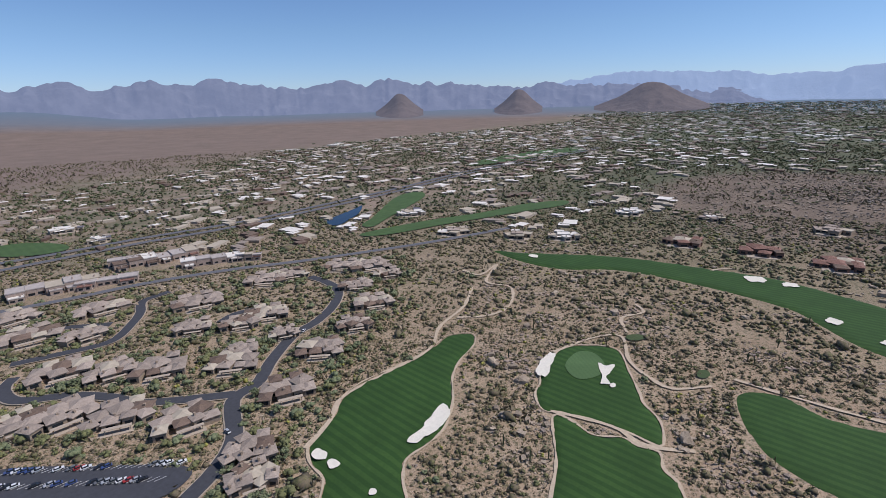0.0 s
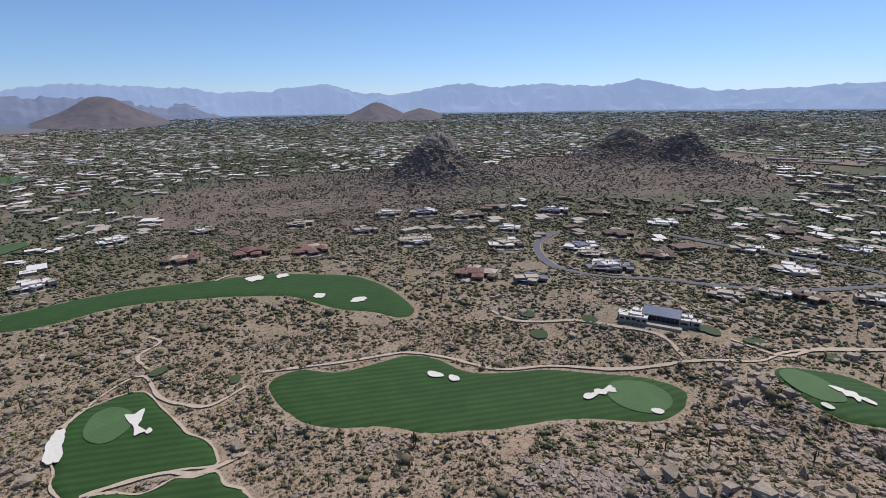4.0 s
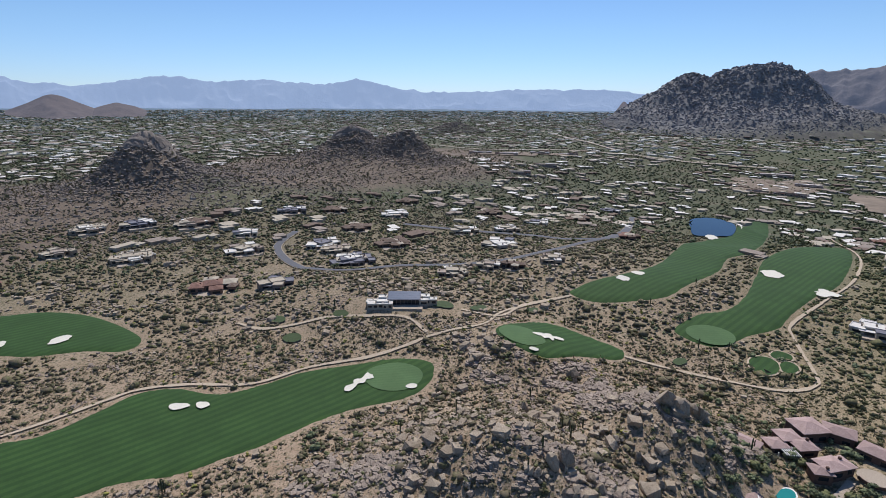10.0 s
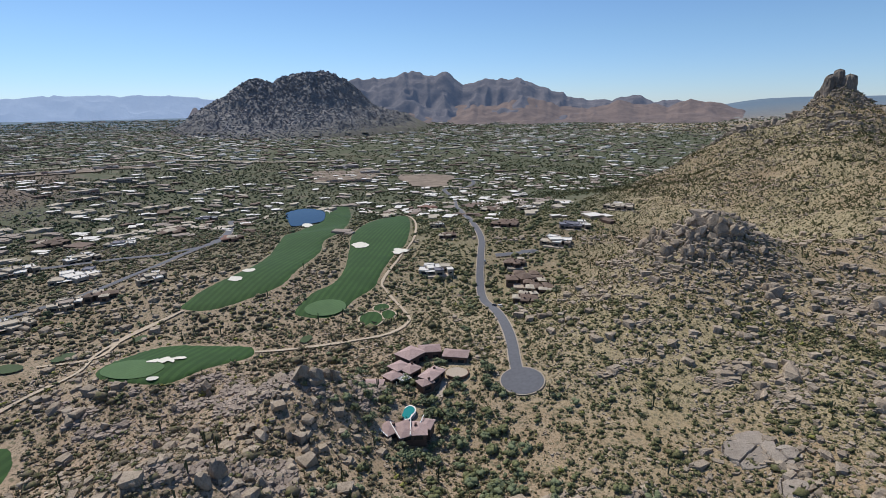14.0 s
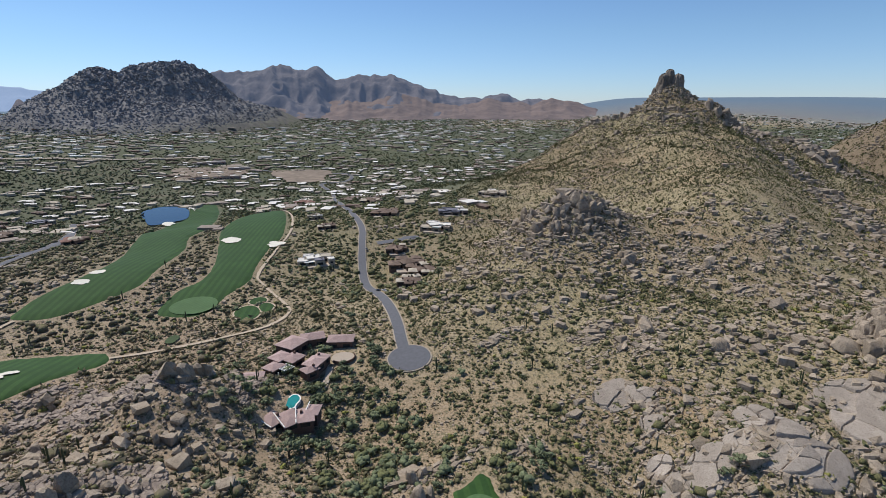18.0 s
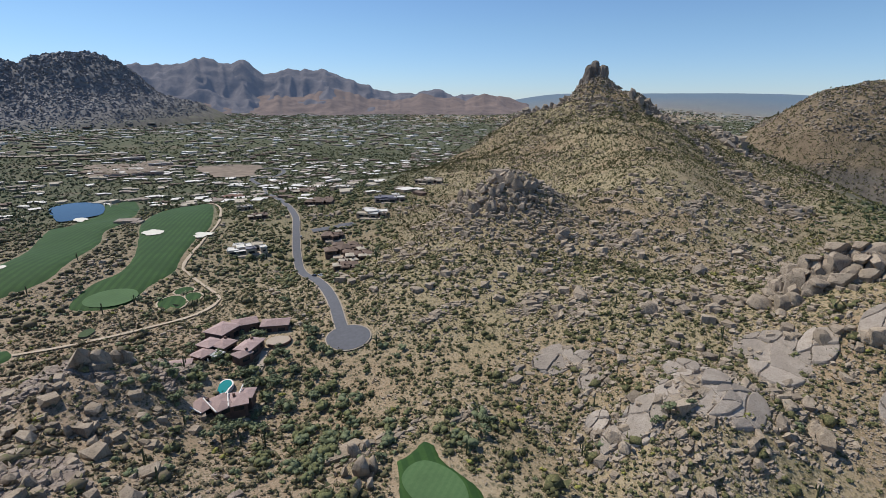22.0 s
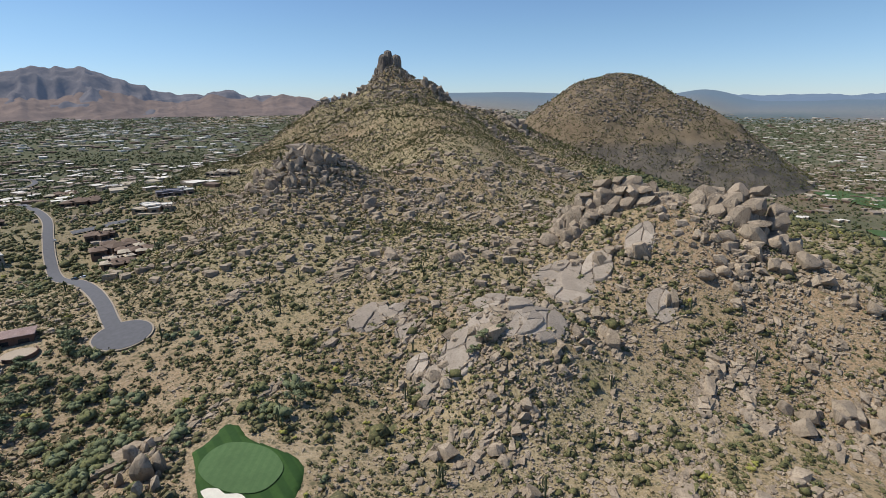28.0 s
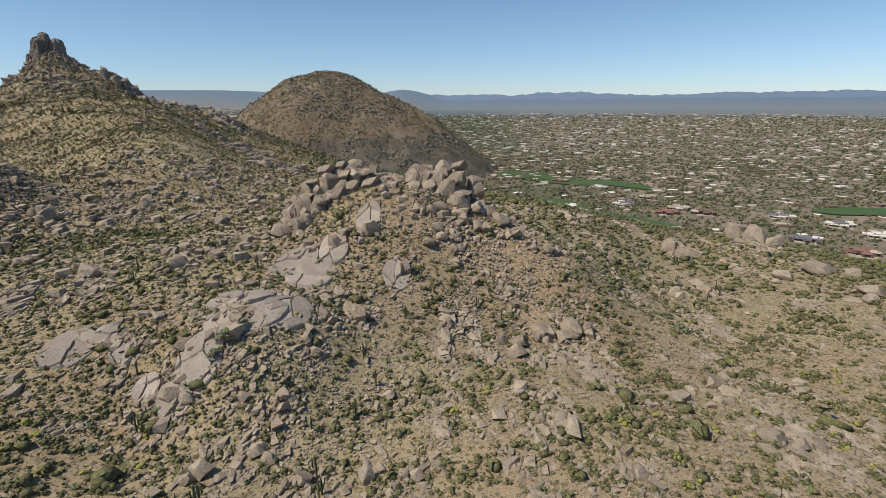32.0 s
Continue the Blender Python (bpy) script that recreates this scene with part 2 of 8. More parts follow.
def rock_material(name, a, b, c, cracked=0.0):
    m = material(name, 0.92)
    n = Nodes(m)
    big = n.noise(0.15, 5, 0.6)
    fine = n.noise(1.8, 6, 0.7)
    col = n.mix(n.ramp(big, (0.35, 0.0), (0.65, 1.0)), a, b)
    col = n.mix(n.ramp(fine, (0.32, 0.7), (0.5, 0.0)), col, c)
    streak = n.noise(0.9, 4, 0.6, n.scaled(1, 1, 0.12))
    col = n.mix(n.ramp(streak, (0.52, 0.0), (0.68, 0.55)), col, c)
    v = n.t.nodes.new("ShaderNodeTexVoronoi")
    v.feature = "DISTANCE_TO_EDGE"
    v.inputs["Scale"].default_value = 0.13
    bend = n.t.nodes.new("ShaderNodeTexNoise")
    bend.inputs["Scale"].default_value = 0.25
    n.t.links.new(n.pos, bend.inputs["Vector"])
    shift = n.t.nodes.new("ShaderNodeVectorMath")
    shift.operation = "MULTIPLY_ADD"
    shift.inputs[1].default_value = (9, 9, 9)
    n.t.links.new(bend.outputs["Color"], shift.inputs[0])
    n.t.links.new(n.scaled(1.5, 0.8, 1.7, 25), shift.inputs[2])
    n.t.links.new(shift.outputs[0], v.inputs["Vector"])
    open_crack = n.ramp(v.outputs["Distance"], (0.0, 1.0), (0.022, 0.0))
    crack = n.math("SUBTRACT", 1.0, n.math("MULTIPLY", open_crack, n.ramp(n.noise(0.11, 3), (0.44, 0.0), (0.56, 1.0))))
    crack = n.math("SUBTRACT", 1.0, n.math("MULTIPLY", n.math("SUBTRACT", 1.0, crack), cracked))
    dark = tuple(x * 0.3 for x in c)
    col = n.mix(n.math("SUBTRACT", 1.0, crack), col, dark)
    tone = n.ramp(n.math("FRACT", n.math("ADD", n.island(), n.rand())), (0.0, 0.78), (1.0, 1.15))
    col = n.mix(1.0, col, tone, "MULTIPLY")
    n.done(col, n.math("ADD", fine, n.math("MULTIPLY", crack, 0.8)), 0.45, 0.9)
    return m


def leaf_material(name, stops, rough=0.85, dry=None):
    m = material(name, rough)
    n = Nodes(m)
    pick = n.math("FRACT", n.math("ADD", n.math("MULTIPLY", n.noise(0.6, 2, 0.5), 5.0), n.math("MULTIPLY", n.island(), 0.22)))
    col = n.ramp(pick, *stops)
    if dry:
        # drier and browner away from the eastern slopes
        sep = n.t.nodes.new("ShaderNodeSeparateXYZ")
        n.t.links.new(n.pos, sep.inputs[0])
        part_dry = n.ramp(n.math("ADD", n.math("DIVIDE", sep.outputs[0], 500.0), 0.5), (0.5, 1.0), (0.75, 0.0))
        patch = n.ramp(n.noise(0.35, 3), (0.38, 0.0), (0.55, 0.8))
        col = n.mix(n.math("MULTIPLY", part_dry, patch), col, dry)
    col = n.mix(n.ramp(n.noise(1.5, 3), (0.35, 0.35), (0.6, 0.0)), col, (0.04, 0.045, 0.025))
    n.done(col)
    return m


def grass_material(name, dark, light, stripe, turn, width):
    m = material(name, 0.85)
    n = Nodes(m)
    w = n.t.nodes.new("ShaderNodeTexWave")
    w.inputs["Scale"].default_value, w.inputs["Distortion"].default_value = 0.314 / width, 0.8
    n.t.links.new(n.scaled(1, 1, 1, turn), w.inputs["Vector"])
    col = n.mix(n.ramp(w.outputs["Fac"], (0.35, 0.0), (0.65, stripe)), dark, light)
    col = n.mix(n.ramp(n.noise(0.06, 5), (0.4, 0.45), (0.62, 0.0)), col, tuple(c * 0.72 for c in dark))
    col = n.mix(n.ramp(n.noise(0.9, 4), (0.35, 0.25), (0.6, 0.0)), col, tuple(c * 0.6 for c in dark))
    n.done(col, n.noise(3.0, 3), 0.05, 0.6)
    return m


M_GROUND = ground_material("desert_ground")
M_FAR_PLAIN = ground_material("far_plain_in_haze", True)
M_FAIRWAY = grass_material("fairway_grass", (0.024, 0.064, 0.013), (0.040, 0.092, 0.019), 0.9, 20, 5)
# same grass for distant fairways, haze painted in as a paler green
M_HAZED_FAIRWAY = grass_material("far_fairway_grass", (0.062, 0.11, 0.038), (0.08, 0.135, 0.046), 0.5, 20, 9)
M_GREEN = grass_material("putting_green", (0.078, 0.142, 0.054), (0.096, 0.164, 0.064), 0.5, 55, 2.5)
M_TEE = grass_material("worn_tee_grass", (0.058, 0.085, 0.034), (0.075, 0.105, 0.042), 0.4, 35, 3)
M_SAND = plain("bunker_sand", (0.66, 0.62, 0.53), 0.95, vary=0.08, scale=0.8)
M_PATH = plain("cart_path", (0.46, 0.37, 0.27), 0.95, vary=0.15, scale=0.7)
M_DIRT = plain("bare_dirt", (0.235, 0.185, 0.14), 0.95, vary=0.3, scale=0.05)
M_ASPHALT = plain("asphalt", (0.125, 0.125, 0.135), 0.9, vary=0.12, scale=0.5)
M_DARK_ASPHALT = plain("dark_asphalt", (0.055, 0.057, 0.066), 0.85, vary=0.15, scale=0.5)
M_KERB = plain("kerb", (0.36, 0.30, 0.235), 0.9, vary=0.12)
M_ROCK = rock_material("granite", (0.32, 0.255, 0.185), (0.43, 0.35, 0.265), (0.16, 0.12, 0.085))
M_KNOLL_ROCK = rock_material("pinkish_granite", (0.28, 0.222, 0.178), (0.39, 0.315, 0.255), (0.14, 0.108, 0.085))
M_PALE_ROCK = rock_material("pale_granite", (0.34, 0.285, 0.232), (0.42, 0.355, 0.29), (0.23, 0.185, 0.145))
M_DARK_ROCK = rock_material("dark_granite", (0.19, 0.16, 0.135), (0.27, 0.225, 0.19), (0.11, 0.09, 0.075))
M_SHRUB = leaf_material("desert_shrub", [(0.0, (0.08, 0.068, 0.037)), (0.25, (0.14, 0.136, 0.058)), (0.5, (0.082, 0.088, 0.038)), (0.7, (0.168, 0.162, 0.067)), (0.88, (0.25, 0.22, 0.098)), (1.0, (0.06, 0.066, 0.028))], dry=(0.175, 0.135, 0.095))
M_STRAW = leaf_material("dry_grass", [(0.0, (0.27, 0.22, 0.115)), (0.5, (0.33, 0.27, 0.15)), (1.0, (0.22, 0.19, 0.10))])
M_YELLOW = leaf_material("flowering_shrub", [(0.0, (0.22, 0.225, 0.06)), (0.6, (0.31, 0.295, 0.075)), (1.0, (0.38, 0.34, 0.085))])
M_OLIVE = leaf_material("olive_tree_leaves", [(0.0, (0.12, 0.125, 0.06)), (0.5, (0.16, 0.165, 0.075)), (1.0, (0.20, 0.205, 0.08))])
M_TREE = leaf_material("tree_leaves", [(0.0, (0.115, 0.14, 0.07)), (0.5, (0.165, 0.19, 0.10)), (1.0, (0.225, 0.24, 0.135))])
M_FAR_TREE = leaf_material("far_tree_leaves", [(0.0, (0.045, 0.062, 0.03)), (0.5, (0.075, 0.098, 0.044)), (0.85, (0.11, 0.13, 0.06)), (1.0, (0.16, 0.155, 0.075))])
M_BARK = plain("bark", (0.13, 0.10, 0.07), 0.95)
M_CACTUS = plain("cactus_skin", (0.07, 0.085, 0.045), 0.85)


# ---- the lie of the land ----
def sstep(t):
    t = np.clip(t, 0, 1)
    return t * t * (3 - 2 * t)


def bump(x, y, cx, cy, rx, ry, turn=0.0):
    c, s = np.cos(np.radians(turn)), np.sin(np.radians(turn))
    u, v = (x - cx) * c + (y - cy) * s, (y - cy) * c - (x - cx) * s
    return np.exp(-((u / rx) ** 2 + (v / ry) ** 2))


def cone(x, y, cx, cy, r, power=1.0):
    d = np.hypot(x - cx, y - cy) / r
    return np.clip(1 - d, 0, 1) ** power


# centre, radii, turn, height of the near hills
HILLS = [
    (-65, 165, 42, 38, 0, 27.7),
    (-12, 226, 36, 30, 0, 25.0),
    (-100, 120, 60, 45, 0, 6.5),
    (-20, 150, 60, 40, 0, 12.5),
    (185, 78, 40, 34, 0, 17.5),
    (245, 150, 70, 45, 40, 8.6),
    (322, 46, 70, 55, 80, 45.0),
    (285, -50, 55, 40, 0, 20.0),
    (150, 40, 55, 50, 0, -12.9),
    (240, -125, 100, 85, 0, -19.0),
    (240, -30, 55, 50, 0, -14.9),
    (300, 322, 46, 40, 0, 40.0),
    (270, 285, 120, 100, 0, 24.4),
    (380, 200, 130, 90, 40, 3.2),
    (360, -155, 110, 90, 0, -14.0),
    (135, 190, 45, 40, 0, -1.8),
    (140, 100, 30, 30, 0, -8.7),
    (280, 215, 60, 45, 0, -4.5),
    (-230, 300, 90, 60, 0, 15.7),
    (290, 510, 100, 80, 0, 3.8),
    (-100, 450, 120, 80, 0, 12.2),
    (425, -220, 70, 60, 0, 7.7),
    (450, -70, 80, 70, 0, 6.5),
    (370, -160, 80, 70, 0, -5.0),
    (55, 185, 45, 45, 0, -8.4),
    (150, 385, 70, 60, 0, -12.1),
    (-90, 280, 50, 40, 0, 11.2),
]


def base_z(x, y):
    d = np.hypot(x, y)
    z = 4.0 - 92 * sstep((0.72 * x - 0.69 * y - 330) / 450) * (1 - sstep((y - 200) / 500)) * sstep((x + 50) / 300)
    z = z - 62 * sstep((y - 560) / 550) * (1 - 0.95 * sstep((y - 1250) / 1000)) * (1 - sstep((-x - 100) / 500)) 
    z = z + 88 * np.clip((d - 2600) / 2300, 0, 1) ** 1.5
    # the plain in the east climbs gently to the horizon
    z = z + 98 * np.clip((d - 2300) / 2650, 0, 1) ** 1.7 * sstep((0.78 * x - 0.62 * y) / 900)
    shelf = sstep(1.6 - np.hypot((x + 18) / 60, (y - 815) / 110))
    return z + shelf * (-14.0 - z)


def far_hills(x, y):
    # spired peak with its shoulders
    z = 26 * cone(x, y, 833, 663, 75) + 164 * np.exp(-np.sqrt((x - 833) ** 2 + (y - 663) ** 2 + 400) / 195) + 30 * bump(x, y, 838, 575, 40, 34) + 34 * bump(x, y, 715, 790, 75, 75) + 14 * bump(x, y, 755, 715, 60, 60)
    z = z + 16 * bump(x, y, 640, 520, 190, 120, 40) + 40 * bump(x, y, 510, 320, 190, 85, 33) + 24 * bump(x, y, 690, 470, 130, 100, 33) + 16 * bump(x, y, 900, 470, 60, 60)
    # round butte, longer towards the south
    dx, dy = x - 1464, y - 342
    r = np.hypot(dx, dy) / (378 + 40 * np.tanh((0.249 * dx - 0.969 * dy) / 160))
    z = z + 226 * np.clip(1 - r**1.5, 0, 1) + 11 * bump(x, y, 1464, 342, 80, 80)
    # rocky knobs in the west
    z = z + 58 * bump(x, y, -818, 487, 72, 66) + 36 * bump(x, y, -800, 500, 230, 210)
    z = z + 58 * bump(x, y, -808, 980, 75, 80) + 60 * bump(x, y, -670, 1020, 52, 65) + 36 * bump(x, y, -740, 980, 270, 220)
    z = z + 50 * bump(x, y, -1250, 2350, 120, 100)
    # great boulder hill in the north: a broad summit and a lower western shoulder
    r = np.hypot(x - 60, y - 3500)
    top = np.interp(r, (0, 120, 204, 260, 333, 405, 500, 595, 760), (331, 320, 288, 253, 192, 140, 100, 66, 0))
    r = np.hypot(x + 255, y - 3480)
    arm = np.interp(r, (0, 60, 95, 185, 275, 375, 540), (276, 271, 256, 205, 145, 98, 0))
    z = z + np.maximum(top, arm)
    return z


def height(x, y, hills=None):
    z = base_z(x, y) + far_hills(x, y)
    for cx, cy, rx, ry, turn, h in HILLS if hills is None else hills:
        z = z + h * bump(x, y, cx, cy, rx, ry, turn)
    return z


def grid_lines(reach, spans):
    """Grid lines as close as the spans ask, ever wider between and beyond them."""

    def gap(p):
        return min(step + 0.045 * max(0.0, lo - p, p - hi) for lo, hi, step in spans)

    lines = [0.0]
    while lines[-1] < reach:
        lines.append(lines[-1] + gap(lines[-1]))
    while lines[0] > -reach:
        lines.insert(0, lines[0] - gap(lines[0]))
    return np.array(lines)


def lattice(ix, iy, seed):
    h = (ix * 374761393 + iy * 668265263 + seed * 974711) & 0x7FFFFFFF
    h = ((h ^ (h >> 13)) * 1274126177) & 0x7FFFFFFF
    return ((h ^ (h >> 16)) & 0xFFFF) / 65535.0


def value_noise(x, y, seed=0):
    fx, fy = np.floor(x), np.floor(y)
    ix, iy = fx.astype(np.int64), fy.astype(np.int64)
    u, v = sstep(x - fx), sstep(y - fy)
    a, b = lattice(ix, iy, seed), lattice(ix + 1, iy, seed)
    c, d = lattice(ix, iy + 1, seed), lattice(ix + 1, iy + 1, seed)
    return (a * (1 - u) + b * u) * (1 - v) + (c * (1 - u) + d * u) * v - 0.5


def worley(x, y, seed=0, centre=False):
    """Nearest cell: its distance, the gap to the next one, and its own number."""
    ix, iy = np.floor(x).astype(np.int64), np.floor(y).astype(np.int64)
    d1, d2, own = np.full(np.shape(x), 9.0), np.full(np.shape(x), 9.0), np.zeros(np.shape(x))
    mx, my = np.zeros(np.shape(x)), np.zeros(np.shape(x))
    for i in (-1, 0, 1):
        for j in (-1, 0, 1):
            cx, cy = ix + i, iy + j
            qx, qy = cx + 0.1 + 0.8 * lattice(cx, cy, seed), cy + 0.1 + 0.8 * lattice(cx, cy, seed + 5)
            d = np.hypot(qx - x, qy - y)
            near = d < d1
            mx, my = np.where(near, qx, mx), np.where(near, qy, my)
            d2 = np.where(near, d1, np.minimum(d2, d))
            own = np.where(near, lattice(cx, cy, seed + 9), own)
            d1 = np.where(near, d, d1)
    return (d1, d2 - d1, own, mx, my) if centre else (d1, d2 - d1, own)


def rough(x, y):
    """How rocky the land is: hillsides break up, the flats stay smooth."""
    rise = np.clip((height(x, y) - base_z(x, y)) / 40, 0, 1.6)
    z = 0
    for n, (size, amp) in enumerate(((140, 9), (60, 5.5), (26, 3.0), (11, 1.5))):
        z = z + amp * value_noise(x / size + 31 * n, y / size + 17 * n, n)
    folds = np.abs(value_noise(x / 95, y / 95, 9)) + 0.5 * np.abs(value_noise(x / 41, y / 41, 11))
    far = np.clip((np.hypot(x, y) - 600) / 600, 0, 1)
    return z * rise * (0.45 + 0.75 * far) - 9 * folds * np.minimum(rise, 1) * far * np.clip(rise - 0.15, 0, 1)


def ridged(x, y, size, seed):
    """Sharp crests and gullies between -1 and 1."""
    return 1 - 4 * np.abs(value_noise(x / size + 0.4 * value_noise(x / size, y / size, seed + 40), y / size, seed))


def crags(x, y):
    """Gullies, ribs and rock steps of the high hills."""
    up = np.clip((height(x, y) - base_z(x, y)) / 70, 0, 1)
    great = up * (np.hypot(x + 60, y - 3490) < 900)
    z = great * (15 * ridged(x, y, 230, 121) + 9 * ridged(x, y, 95, 122) + 6 * ridged(x, y, 45, 123))
    _, _, own = worley(x / 42, y / 42, 124)
    z = z + great * 13 * (own - 0.5)
    peak = up * np.clip(1.3 - np.hypot(x - 833, y - 663) / 480, 0, 1)
    z = z + peak * (5 * ridged(x, y, 110, 125) + 3.5 * ridged(x, y, 46, 126) + 2.2 * ridged(x, y, 22, 127))
    butte = up * (np.hypot(x - 1464, y - 342) < 520)
    z = z + butte * (6 * ridged(x, y, 150, 128) + 3 * ridged(x, y, 60, 129))
    west = up * (x < -500) * (y < 1300)
    _, _, own = worley(x / 24, y / 24, 130)
    return z + west * (6 * ridged(x, y, 70, 131) + 7 * (own - 0.5))


GX = grid_lines(5200, ((-460, 540, 4.8), (-1050, -540, 9), (540, 1250, 8), (1250, 1900, 12)))
GY = grid_lines(5200, ((-380, 640, 4.8), (640, 1250, 8), (2750, 4250, 15)))
_X, _Y = np.meshgrid(GX, GY)
GZ = height(_X, _Y) + rough(_X, _Y) + crags(_X, _Y)


def land(x, y):
    """The height of the ground sheet itself, as its triangles lie."""
    x, y = np.asarray(x, float), np.asarray(y, float)
    i = np.clip(np.searchsorted(GX, x) - 1, 0, len(GX) - 2)
    j = np.clip(np.searchsorted(GY, y) - 1, 0, len(GY) - 2)
    u, v = (x - GX[i]) / (GX[i + 1] - GX[i]), (y - GY[j]) / (GY[j + 1] - GY[j])
    a, b, c, d = GZ[j, i], GZ[j, i + 1], GZ[j + 1, i], GZ[j + 1, i + 1]
    return np.where(u + v <= 1, a + u * (b - a) + v * (c - a), d + (1 - u) * (c - d) + (1 - v) * (b - d))


def mesh_from(name, verts, tris, mats, per_face=None, smooth=False):
    """A triangle mesh from arrays."""
    me = bpy.data.meshes.new(name)
    verts, tris = np.asarray(verts, np.float32), np.asarray(tris, np.int32)
    me.vertices.add(len(verts))
    me.vertices.foreach_set("co", verts.ravel())
    me.loops.add(tris.size)
    me.loops.foreach_set("vertex_index", tris.ravel())
    me.polygons.add(len(tris))
    me.polygons.foreach_set("loop_start", np.arange(0, tris.size, 3, dtype=np.int32))
    for m in mats:
        me.materials.append(m)
    if per_face is not None:
        me.polygons.foreach_set("material_index", np.asarray(per_face, np.int32))
    me.polygons.foreach_set("use_smooth", np.full(len(tris), smooth))
    me.update(calc_edges=True)
    return me


def build_ground():
    nx, ny = len(GX), len(GY)
    verts = np.stack([_X.ravel(), _Y.ravel(), GZ.ravel()], 1)
    k = (np.arange(ny - 1)[:, None] * nx + np.arange(nx - 1)).ravel()
    tris = np.concatenate([np.stack([k, k + 1, k + nx], 1), np.stack([k + 1, k + nx + 1, k + nx], 1)])
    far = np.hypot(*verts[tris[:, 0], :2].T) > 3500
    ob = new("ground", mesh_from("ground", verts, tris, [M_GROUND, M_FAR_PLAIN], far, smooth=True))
    return tagged(ob, "dry sandy desert ground with gravel and low brush", "ground", kind="structure")


ground = build_ground()

